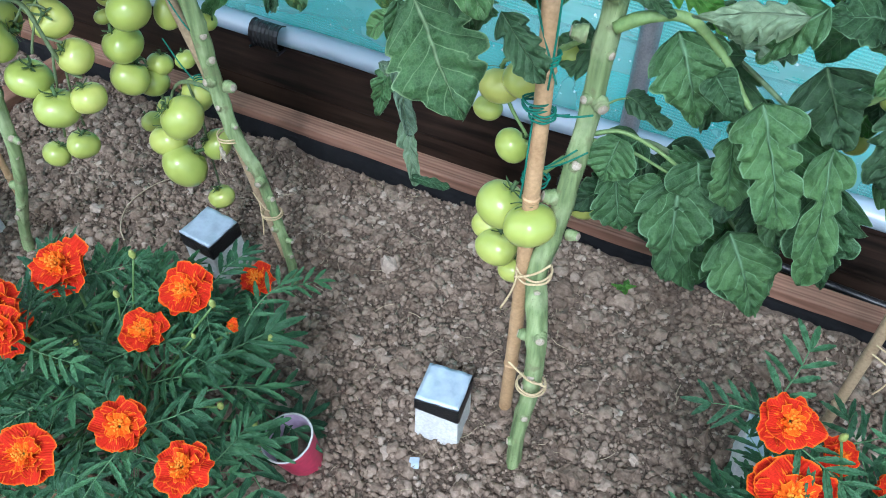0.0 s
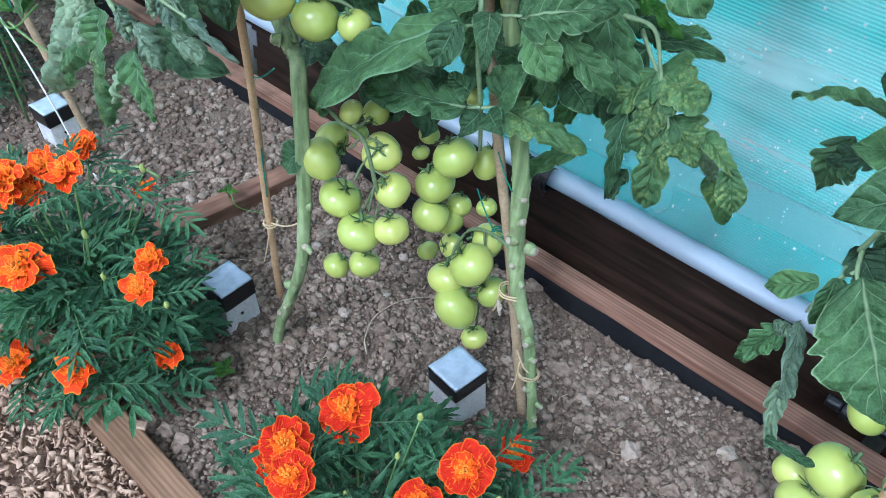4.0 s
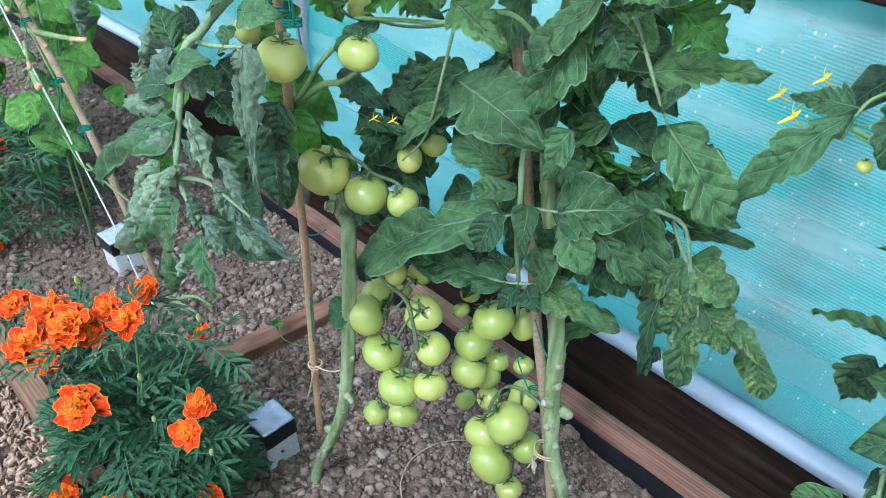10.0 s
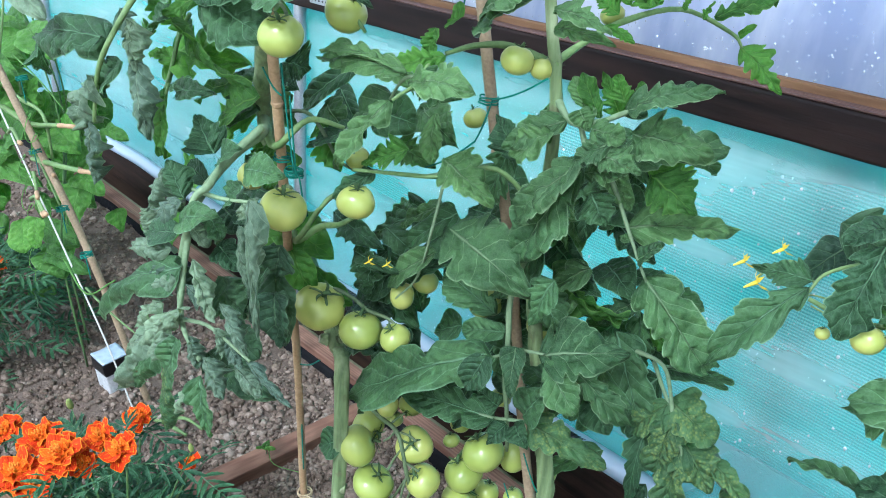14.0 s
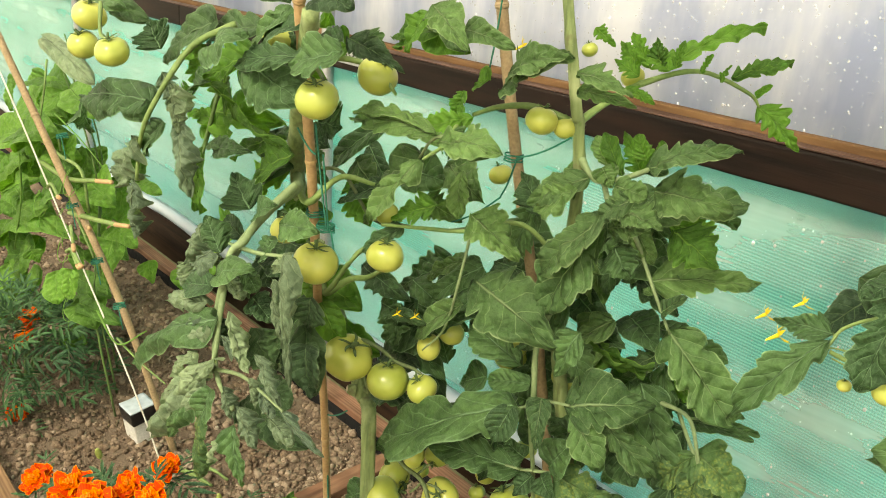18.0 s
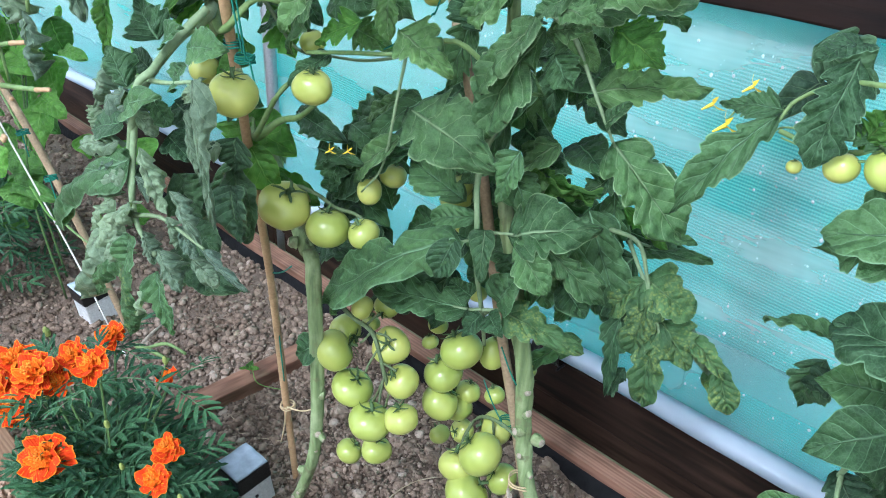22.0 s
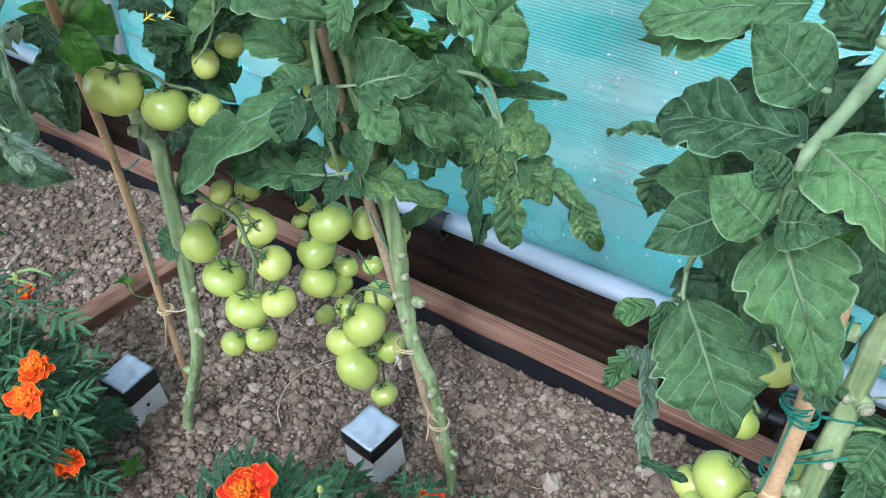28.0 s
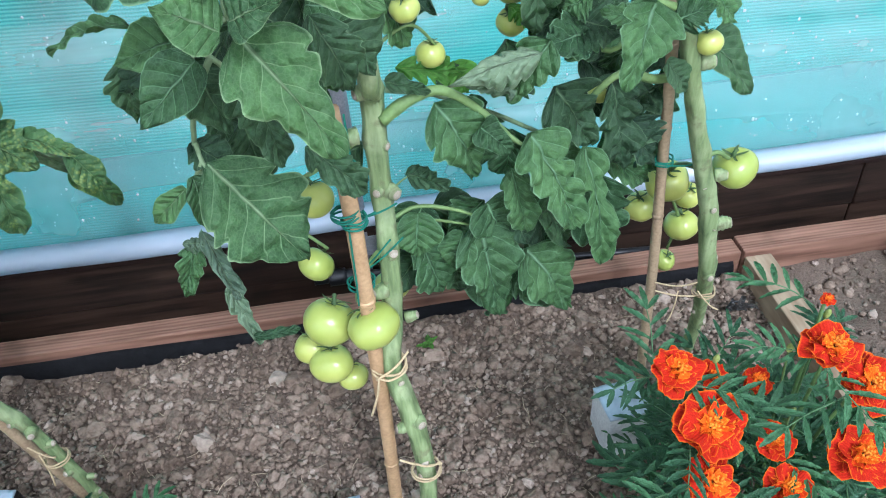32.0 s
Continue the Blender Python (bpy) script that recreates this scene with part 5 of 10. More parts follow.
stub(plant_b, (-0.812, 0.789, 0.549), (-0.74, -0.22, 0.31), 0.0050, 0.0079)
stub(plant_c, (-0.171, 0.628, 0.060), (-0.95, -0.64, 0.16), 0.0056, 0.0083)
stub(plant_c, (-0.170, 0.639, 0.125), (0.24, -0.44, 0.06), 0.0061, 0.0097)
stub(plant_c, (-0.170, 0.652, 0.198), (0.03, -0.35, 0.37), 0.0066, 0.0095)
stub(plant_c, (-0.183, 0.672, 0.307), (-0.84, -0.60, -0.06), 0.0056, 0.0067)
stub(plant_c, (-0.192, 0.681, 0.350), (0.19, -0.38, -0.04), 0.0051, 0.0084)
stub(plant_c, (-0.186, 0.697, 0.441), (-0.60, -0.71, 0.19), 0.0058, 0.0087)
stub(plant_c, (-0.178, 0.713, 0.532), (0.16, -0.33, 0.32), 0.0069, 0.0095)
stub(plant_c, (-0.177, 0.736, 0.613), (-0.32, -0.65, 0.16), 0.0056, 0.0114)
stub(plant_c, (-0.176, 0.741, 0.672), (0.91, -0.64, -0.05), 0.0054, 0.0120)
stub(plant_c, (-0.178, 0.733, 0.743), (-0.95, -0.40, -0.06), 0.0070, 0.0128)
stub(plant_d, (0.360, 0.934, 0.097), (0.42, -0.43, 0.21), 0.0067, 0.0123)
stub(plant_d, (0.355, 0.922, 0.136), (-0.59, -0.24, 0.16), 0.0046, 0.0092)
stub(plant_d, (0.342, 0.898, 0.205), (-0.44, -0.74, 0.25), 0.0046, 0.0099)
stub(plant_d, (0.334, 0.885, 0.246), (-0.17, -0.43, 0.32), 0.0056, 0.0071)
stub(plant_d, (0.323, 0.875, 0.307), (0.56, -0.45, 0.03), 0.0055, 0.0126)
stub(plant_d, (0.312, 0.868, 0.373), (0.34, -0.92, 0.41), 0.0054, 0.0066)
stub(plant_d, (0.303, 0.864, 0.416), (0.12, -0.49, 0.04), 0.0055, 0.0093)
stub(plant_d, (0.292, 0.862, 0.456), (-0.42, -0.57, 0.42), 0.0060, 0.0080)
stub(plant_a, (-1.179, 0.617, 0.096), (0.09, -0.98, 0.33), 0.0062, 0.0075)
stub(plant_a, (-1.154, 0.620, 0.177), (-0.99, -0.40, 0.16), 0.0064, 0.0074)
stub(plant_a, (-1.130, 0.624, 0.251), (0.97, -0.33, 0.26), 0.0045, 0.0087)
stub(plant_a, (-1.120, 0.627, 0.292), (0.91, -0.55, 0.47), 0.0065, 0.0121)
stub(plant_a, (-1.108, 0.637, 0.378), (-0.85, -0.68, 0.00), 0.0063, 0.0089)
leaf(plant_b, (-0.927, 0.850, 0.742), (-1.033, 0.872, 0.605), 0.051, "broad", mat=LEAF)
leaf(plant_b, (-1.117, 0.828, 0.771), (-1.169, 0.801, 0.738), 0.072, "broad", mat=LEAF)
leaf(plant_b, (-0.804, 0.798, 0.724), (-0.834, 0.795, 0.617), 0.052, "round", mat=LEAF)
leaf(plant_b, (-1.048, 0.858, 0.870), (-1.120, 0.862, 0.731), 0.079, "broad", mat=LEAF)
leaf(plant_b, (-0.979, 0.803, 0.948), (-0.873, 0.771, 0.918), 0.051, "broad", mat=LEAF)
leaf(plant_b, (-0.931, 0.848, 0.917), (-0.856, 0.863, 0.861), 0.055, "round", mat=LEAF_UPPER)
leaf(plant_b, (-0.862, 0.810, 0.990), (-0.756, 0.789, 0.991), 0.056, "toothed", mat=LEAF)
leaf(plant_b, (-0.877, 0.822, 0.887), (-0.789, 0.798, 0.865), 0.054, "round", mat=LEAF)
leaf(plant_b, (-0.809, 0.835, 0.952), (-0.720, 0.823, 0.922), 0.059, "toothed", mat=LEAF)
leaf(plant_b, (-1.070, 0.782, 0.888), (-1.156, 0.776, 0.828), 0.051, "broad", mat=LEAF_UPPER)
leaf(plant_b, (-0.893, 0.853, 0.816), (-0.823, 0.871, 0.780), 0.072, "toothed", mat=LEAF)
leaf(plant_b, (-0.953, 0.796, 0.725), (-0.861, 0.816, 0.724), 0.063, "round", mat=LEAF)
leaf(plant_b, (-1.013, 0.787, 0.904), (-0.920, 0.774, 0.917), 0.062, "toothed", mat=LEAF)
leaf(plant_b, (-1.017, 0.822, 0.872), (-0.902, 0.799, 0.888), 0.064, "round", mat=LEAF)
leaf(plant_b, (-1.070, 0.795, 0.576), (-1.145, 0.765, 0.477), 0.093, "toothed", mat=LEAF_DARK)
leaf(plant_b, (-0.825, 0.775, 0.728), (-0.808, 0.732, 0.687), 0.076, "toothed", mat=LEAF)
leaf(plant_b, (-0.755, 0.834, 0.728), (-0.819, 0.811, 0.662), 0.069, "toothed", mat=LEAF)
leaf(plant_b, (-0.810, 0.820, 0.756), (-0.892, 0.844, 0.682), 0.045, "broad", mat=LEAF)
leaf(plant_b, (-0.907, 0.815, 0.784), (-1.006, 0.821, 0.644), 0.070, "round", mat=LEAF)
leaf(plant_b, (-0.771, 0.780, 0.997), (-0.687, 0.752, 1.000), 0.054, "round", mat=LEAF)
leaf(plant_b, (-0.906, 0.842, 0.983), (-0.843, 0.850, 0.980), 0.059, "round", mat=LEAF)
leaf(plant_b, (-0.932, 0.804, 0.778), (-0.803, 0.787, 0.782), 0.044, "broad", mat=LEAF)
leaf(plant_b, (-0.768, 0.783, 0.750), (-0.664, 0.734, 0.768), 0.045, "round", mat=LEAF)
leaf(plant_b, (-0.831, 0.803, 0.885), (-0.808, 0.774, 0.821), 0.065, "round", mat=LEAF_UPPER)
leaf(plant_b, (-0.939, 0.789, 0.692), (-1.001, 0.773, 0.596), 0.051, "round", mat=LEAF)
leaf(plant_b, (-0.943, 0.811, 0.781), (-0.873, 0.793, 0.801), 0.074, "toothed", mat=LEAF)
leaf(plant_b, (-1.027, 0.770, 0.896), (-1.084, 0.722, 0.831), 0.060, "round", mat=LEAF)
leaf(plant_b, (-0.998, 0.825, 0.607), (-1.006, 0.790, 0.499), 0.078, "round", mat=LEAF_DARK)
leaf(plant_b, (-0.830, 0.827, 0.763), (-0.752, 0.830, 0.709), 0.045, "toothed", mat=LEAF)
leaf(plant_b, (-1.023, 0.799, 0.692), (-1.077, 0.796, 0.652), 0.052, "round", mat=LEAF)
leaf(plant_b, (-1.103, 0.813, 0.835), (-1.027, 0.822, 0.839), 0.066, "broad", mat=LEAF)
leaf(plant_b, (-0.854, 0.848, 0.952), (-0.788, 0.852, 0.944), 0.057, "toothed", mat=LEAF)
leaf(plant_b, (-0.884, 0.853, 0.960), (-0.841, 0.821, 0.885), 0.047, "broad", mat=LEAF_UPPER)
leaf(plant_b, (-1.021, 0.836, 0.940), (-0.916, 0.824, 0.916), 0.060, "round", mat=LEAF)
leaf(plant_b, (-0.873, 0.837, 0.938), (-0.965, 0.820, 0.846), 0.079, "toothed", mat=LEAF_UPPER)
leaf(plant_b, (-0.926, 0.818, 0.954), (-0.819, 0.778, 0.956), 0.042, "round", mat=LEAF_UPPER)
leaf(plant_b, (-1.157, 0.858, 0.814), (-1.065, 0.858, 0.754), 0.068, "broad", mat=LEAF)
leaf(plant_b, (-1.012, 0.833, 0.819), (-0.958, 0.819, 0.770), 0.060, "round", mat=LEAF)
leaf(plant_b, (-1.140, 0.821, 0.852), (-1.293, 0.837, 0.734), 0.075, "toothed", mat=LEAF)
leaf(plant_b, (-0.937, 0.794, 0.743), (-0.913, 0.819, 0.643), 0.069, "broad", mat=LEAF)
leaf(plant_b, (-0.906, 0.837, 0.647), (-0.934, 0.790, 0.630), 0.070, "broad", mat=LEAF_DARK)
leaf(plant_b, (-0.854, 0.822, 0.838), (-0.762, 0.776, 0.871), 0.060, "toothed", mat=LEAF)
leaf(plant_b, (-0.926, 0.800, 0.683), (-0.789, 0.756, 0.733), 0.057, "toothed", mat=LEAF_DARK)
leaf(plant_b, (-0.790, 0.850, 0.778), (-0.725, 0.807, 0.717), 0.051, "toothed", mat=LEAF)
leaf(plant_b, (-0.782, 0.775, 0.902), (-0.843, 0.739, 0.832), 0.046, "broad", mat=LEAF_UPPER)
leaf(plant_b, (-0.873, 0.796, 0.814), (-0.802, 0.807, 0.782), 0.057, "toothed", mat=LEAF)
leaf(plant_b, (-1.336, 0.742, 0.777), (-1.399, 0.763, 0.647), 0.089, "toothed", mat=LEAF)
leaf(plant_b, (-1.108, 0.729, 0.775), (-1.178, 0.702, 0.727), 0.067, "round", mat=LEAF)
leaf(plant_b, (-1.199, 0.753, 0.719), (-1.058, 0.737, 0.692), 0.070, "toothed", mat=LEAF)
leaf(plant_b, (-1.215, 0.735, 0.665), (-1.093, 0.709, 0.707), 0.072, "round", mat=LEAF_DARK)
leaf(plant_b, (-1.139, 0.709, 0.800), (-1.114, 0.671, 0.749), 0.074, "toothed", mat=LEAF)
leaf(plant_b, (-1.278, 0.731, 0.818), (-1.099, 0.685, 0.832), 0.057, "toothed", mat=LEAF)
leaf(plant_b, (-1.061, 0.725, 0.683), (-1.139, 0.715, 0.548), 0.063, "round", mat=LEAF_DARK)
leaf(plant_b, (-1.185, 0.769, 0.813), (-1.039, 0.764, 0.778), 0.045, "broad", mat=LEAF)
leaf(plant_b, (-1.086, 0.744, 0.779), (-1.161, 0.711, 0.717), 0.073, "broad", mat=LEAF)
leaf(plant_b, (-1.122, 0.766, 0.779), (-1.178, 0.730, 0.740), 0.074, "broad", mat=LEAF)
leaf(plant_b, (-1.067, 0.740, 0.829), (-1.001, 0.726, 0.845), 0.067, "broad", mat=LEAF)
leaf(plant_b, (-1.290, 0.771, 0.558), (-1.146, 0.762, 0.579), 0.079, "toothed", mat=LEAF_DARK)
leaf(plant_b, (-1.186, 0.704, 0.788), (-1.036, 0.667, 0.821), 0.048, "toothed", mat=LEAF)
leaf(plant_b, (-1.109, 0.767, 0.660), (-1.102, 0.759, 0.564), 0.071, "round", mat=LEAF_DARK)
leaf(plant_b, (-0.738, 0.893, 0.760), (-0.657, 0.905, 0.753), 0.048, "broad", mat=LEAF)
leaf(plant_b, (-0.780, 0.881, 0.863), (-0.732, 0.903, 0.853), 0.046, "round", mat=LEAF)
leaf(plant_b, (-0.745, 0.850, 0.852), (-0.775, 0.809, 0.810), 0.052, "toothed", mat=LEAF_UPPER)
leaf(plant_b, (-0.712, 0.849, 0.686), (-0.627, 0.843, 0.649), 0.040, "broad", mat=LEAF)
leaf(plant_b, (-0.792, 0.895, 0.779), (-0.878, 0.923, 0.662), 0.071, "round", mat=LEAF)
leaf(plant_b, (-0.750, 0.883, 0.806), (-0.764, 0.887, 0.699), 0.056, "broad", mat=LEAF)
leaf(plant_b, (-0.764, 0.863, 0.572), (-0.880, 0.877, 0.435), 0.046, "broad", mat=LEAF)
leaf(plant_b, (-0.789, 0.882, 0.651), (-0.725, 0.911, 0.592), 0.051, "toothed", mat=LEAF_DARK)
leaf(plant_b, (-0.725, 0.855, 0.718), (-0.819, 0.872, 0.575), 0.063, "toothed", mat=LEAF)
leaf(plant_b, (-0.760, 0.893, 0.861), (-0.677, 0.907, 0.843), 0.056, "toothed", mat=LEAF)
leaf(plant_b, (-0.808, 0.851, 0.877), (-0.736, 0.820, 0.861), 0.052, "round", mat=LEAF)
leaf(plant_b, (-0.759, 0.852, 0.743), (-0.829, 0.862, 0.677), 0.046, "toothed", mat=LEAF)
leaf(plant_b, (-0.730, 0.854, 0.757), (-0.760, 0.826, 0.735), 0.049, "round", mat=LEAF)
leaf(plant_b, (-0.750, 0.868, 0.822), (-0.729, 0.857, 0.730), 0.054, "toothed", mat=LEAF)
leaf(plant_b, (-0.754, 0.823, 1.013), (-0.813, 0.826, 0.938), 0.053, "round", mat=LEAF)
leaf(plant_b, (-0.827, 0.821, 0.997), (-0.819, 0.799, 0.921), 0.040, "broad", mat=LEAF)
leaf(plant_b, (-0.816, 0.805, 1.021), (-0.877, 0.809, 0.979), 0.044, "toothed", mat=LEAF)
leaf(plant_b, (-0.803, 0.794, 1.008), (-0.749, 0.822, 0.984), 0.036, "broad", mat=LEAF_UPPER)
leaf(plant_b, (-0.748, 0.806, 1.055), (-0.806, 0.783, 1.008), 0.048, "broad", mat=LEAF)
leaf(plant_b, (-0.781, 0.787, 1.060), (-0.812, 0.789, 0.967), 0.058, "broad", mat=LEAF)
leaf(plant_b, (-0.816, 0.826, 1.073), (-0.720, 0.782, 1.037), 0.061, "toothed", mat=LEAF)
leaf(plant_b, (-0.750, 0.814, 1.039), (-0.806, 0.800, 1.002), 0.058, "toothed", mat=LEAF)
leaf(plant_b, (-0.841, 0.783, 0.970), (-0.909, 0.790, 0.893), 0.068, "round", mat=LEAF)
leaf(plant_b, (-0.752, 0.798, 1.071), (-0.774, 0.793, 1.010), 0.044, "round", mat=LEAF)
leaf(plant_b, (-0.952, 0.565, 1.281), (-0.993, 0.567, 1.232), 0.042, "broad", mat=LEAF_FRESH)
leaf(plant_b, (-1.103, 0.561, 1.226), (-1.148, 0.552, 1.211), 0.047, "round", mat=LEAF_FRESH)
leaf(plant_b, (-0.925, 0.594, 1.265), (-0.847, 0.596, 1.255), 0.036, "round", mat=LEAF_UPPER)
leaf(plant_b, (-1.034, 0.637, 1.254), (-1.109, 0.643, 1.230), 0.060, "toothed", mat=LEAF_FRESH)
leaf(plant_b, (-0.995, 0.622, 1.257), (-1.109, 0.650, 1.221), 0.051, "broad", mat=LEAF_FRESH)
leaf(plant_b, (-0.946, 0.563, 1.289), (-0.878, 0.554, 1.250), 0.041, "broad", mat=LEAF_UPPER)
leaf(plant_b, (-1.017, 0.625, 1.276), (-0.954, 0.624, 1.236), 0.049, "broad", mat=LEAF_UPPER)
leaf(plant_b, (-1.024, 0.633, 1.257), (-0.979, 0.659, 1.229), 0.052, "round", mat=LEAF_FRESH)
leaf(plant_a, (-1.134, 0.501, 0.860), (-1.192, 0.493, 0.826), 0.045, "toothed", curl=-1.0, mat=LEAF_PALE)
leaf(plant_a, (-1.308, 0.499, 0.907), (-1.359, 0.482, 0.882), 0.034, "round", curl=1.0, mat=LEAF)
leaf(plant_a, (-1.400, 0.519, 0.853), (-1.543, 0.508, 0.746), 0.046, "toothed", curl=-1.0, mat=LEAF_PALE)
leaf(plant_a, (-1.269, 0.511, 0.721), (-1.141, 0.502, 0.754), 0.037, "round", curl=-1.0, mat=LEAF_PALE)
leaf(plant_a, (-1.229, 0.514, 0.894), (-1.142, 0.517, 0.904), 0.049, "round", curl=1.0, mat=LEAF)
leaf(plant_a, (-1.131, 0.490, 0.782), (-1.139, 0.460, 0.777), 0.043, "round", curl=1.0, mat=LEAF_DARK)
leaf(plant_a, (-1.318, 0.589, 0.932), (-1.224, 0.605, 0.933), 0.075, "toothed", mat=LEAF)
leaf(plant_a, (-1.191, 0.583, 0.819), (-1.154, 0.607, 0.743), 0.056, "round", mat=LEAF_FRESH)
leaf(plant_a, (-1.320, 0.657, 0.730), (-1.113, 0.629, 0.740), 0.053, "broad", mat=LEAF_FRESH)
leaf(plant_a, (-1.274, 0.595, 1.056), (-1.230, 0.619, 0.992), 0.062, "toothed", mat=LEAF)
leaf(plant_a, (-1.398, 0.654, 1.042), (-1.266, 0.643, 1.046), 0.074, "toothed", mat=LEAF)
leaf(plant_a, (-1.289, 0.642, 0.727), (-1.147, 0.670, 0.717), 0.054, "broad", mat=LEAF_FRESH)
leaf(plant_a, (-1.244, 0.602, 0.974), (-1.287, 0.579, 0.952), 0.054, "round", mat=LEAF_FRESH)
leaf(plant_a, (-1.245, 0.610, 0.797), (-1.346, 0.594, 0.648), 0.061, "broad", mat=LEAF)
leaf(plant_a, (-1.204, 0.600, 0.967), (-1.219, 0.556, 0.916), 0.053, "round", mat=LEAF_FRESH)
leaf(plant_a, (-1.242, 0.608, 0.837), (-1.297, 0.634, 0.714), 0.089, "toothed", mat=LEAF_FRESH)
leaf(plant_a, (-1.344, 0.629, 0.860), (-1.539, 0.650, 0.673), 0.074, "broad", mat=LEAF_DARK)
leaf(plant_a, (-1.329, 0.608, 0.867), (-1.198, 0.611, 0.880), 0.072, "toothed", mat=LEAF)
leaf(plant_a, (-1.242, 0.609, 1.093), (-1.221, 0.636, 1.083), 0.067, "toothed", mat=LEAF)
leaf(plant_a, (-1.390, 0.626, 1.047), (-1.334, 0.582, 1.000), 0.068, "broad", mat=LEAF)
leaf(plant_a, (-1.302, 0.591, 1.056), (-1.428, 0.566, 0.992), 0.051, "toothed", mat=LEAF_FRESH)
leaf(plant_a, (-1.302, 0.629, 0.815), (-1.164, 0.643, 0.802), 0.076, "round", mat=LEAF_FRESH)
leaf(plant_a, (-0.961, 0.452, 1.241), (-1.046, 0.443, 1.211), 0.051, "broad", mat=LEAF)
leaf(plant_a, (-1.234, 0.513, 1.233), (-1.420, 0.522, 1.183), 0.049, "broad", mat=LEAF_DARK)
leaf(plant_a, (-1.013, 0.459, 1.292), (-0.955, 0.459, 1.286), 0.050, "round", mat=LEAF_DARK)
leaf(plant_a, (-1.081, 0.477, 1.254), (-1.177, 0.476, 1.210), 0.062, "round", mat=LEAF)
leaf(plant_a, (-1.245, 0.519, 1.224), (-1.137, 0.537, 1.198), 0.052, "toothed", mat=LEAF)
leaf(plant_a, (-1.252, 0.548, 1.203), (-1.113, 0.539, 1.169), 0.045, "round", mat=LEAF_FRESH)
leaf(plant_a, (-1.227, 0.506, 1.201), (-1.314, 0.466, 1.152), 0.065, "toothed", mat=LEAF_FRESH)
leaf(plant_a, (-1.317, 0.487, 1.231), (-1.493, 0.492, 1.151), 0.073, "round", mat=LEAF_DARK)
leaf(plant_a, (-1.122, 0.489, 1.270), (-1.214, 0.482, 1.191), 0.048, "broad", mat=LEAF)
leaf(plant_a, (-1.383, 0.506, 1.182), (-1.371, 0.462, 1.174), 0.053, "round", mat=LEAF_FRESH)
leaf(plant_a, (-1.051, 0.523, 1.242), (-0.957, 0.534, 1.216), 0.036, "toothed", mat=LEAF_DARK)
leaf(plant_a, (-1.325, 0.537, 1.295), (-1.226, 0.551, 1.266), 0.068, "round", mat=LEAF)
leaf(plant_a, (-1.077, 0.525, 1.303), (-1.134, 0.554, 1.247), 0.063, "round", mat=LEAF_FRESH)
leaf(plant_a, (-1.705, 0.445, 1.235), (-1.410, 0.396, 1.241), 0.060, "broad", mat=LEAF)
leaf(plant_a, (-1.672, 0.442, 1.238), (-1.503, 0.466, 1.209), 0.055, "broad", mat=LEAF_DARK)
leaf(plant_b, (-1.251, 0.748, 1.074), (-1.389, 0.740, 0.969), 0.063, "round", mat=LEAF)
leaf(plant_b, (-0.995, 0.677, 1.069), (-0.979, 0.662, 1.008), 0.039, "broad", mat=LEAF_UPPER)
leaf(plant_b, (-1.206, 0.749, 1.088), (-1.090, 0.755, 1.066), 0.045, "broad", mat=LEAF_UPPER)
leaf(plant_b, (-1.268, 0.729, 1.035), (-1.176, 0.706, 0.982), 0.047, "round", mat=LEAF)
leaf(plant_b, (-1.126, 0.728, 0.985), (-1.054, 0.744, 0.964), 0.054, "toothed", mat=LEAF_UPPER)
leaf(plant_b, (-1.154, 0.713, 1.027), (-1.069, 0.722, 1.026), 0.069, "round", mat=LEAF)
leaf(plant_b, (-0.928, 0.635, 1.032), (-0.844, 0.638, 0.999), 0.066, "toothed", mat=LEAF_UPPER)
leaf(plant_b, (-1.086, 0.624, 1.031), (-1.157, 0.588, 0.992), 0.040, "broad", mat=LEAF)
leaf(plant_b, (-1.208, 0.657, 1.035), (-1.130, 0.651, 0.995), 0.053, "broad", mat=LEAF_UPPER)
leaf(plant_b, (-1.055, 0.629, 0.980), (-1.087, 0.584, 0.938), 0.039, "broad", mat=LEAF)
leaf(plant_b, (-1.074, 0.725, 1.055), (-0.947, 0.676, 1.036), 0.066, "toothed", mat=LEAF_UPPER)
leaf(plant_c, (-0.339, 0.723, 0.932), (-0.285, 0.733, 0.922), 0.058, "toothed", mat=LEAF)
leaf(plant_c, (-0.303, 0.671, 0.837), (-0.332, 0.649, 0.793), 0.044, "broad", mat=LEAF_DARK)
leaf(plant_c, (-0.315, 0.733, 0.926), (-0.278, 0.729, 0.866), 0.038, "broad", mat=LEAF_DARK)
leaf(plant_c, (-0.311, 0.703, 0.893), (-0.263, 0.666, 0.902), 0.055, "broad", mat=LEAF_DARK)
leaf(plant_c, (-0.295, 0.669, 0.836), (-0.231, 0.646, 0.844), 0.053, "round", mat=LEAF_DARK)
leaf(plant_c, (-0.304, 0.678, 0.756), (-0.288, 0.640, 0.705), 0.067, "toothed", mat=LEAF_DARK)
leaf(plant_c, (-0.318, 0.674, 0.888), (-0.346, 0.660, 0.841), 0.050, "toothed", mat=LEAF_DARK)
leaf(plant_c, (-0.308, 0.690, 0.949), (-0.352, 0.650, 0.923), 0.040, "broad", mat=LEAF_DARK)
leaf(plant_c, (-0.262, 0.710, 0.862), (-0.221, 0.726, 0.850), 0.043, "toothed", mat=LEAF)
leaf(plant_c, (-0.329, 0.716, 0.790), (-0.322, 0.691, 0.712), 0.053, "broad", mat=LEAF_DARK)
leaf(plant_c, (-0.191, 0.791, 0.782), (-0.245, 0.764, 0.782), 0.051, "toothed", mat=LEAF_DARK)
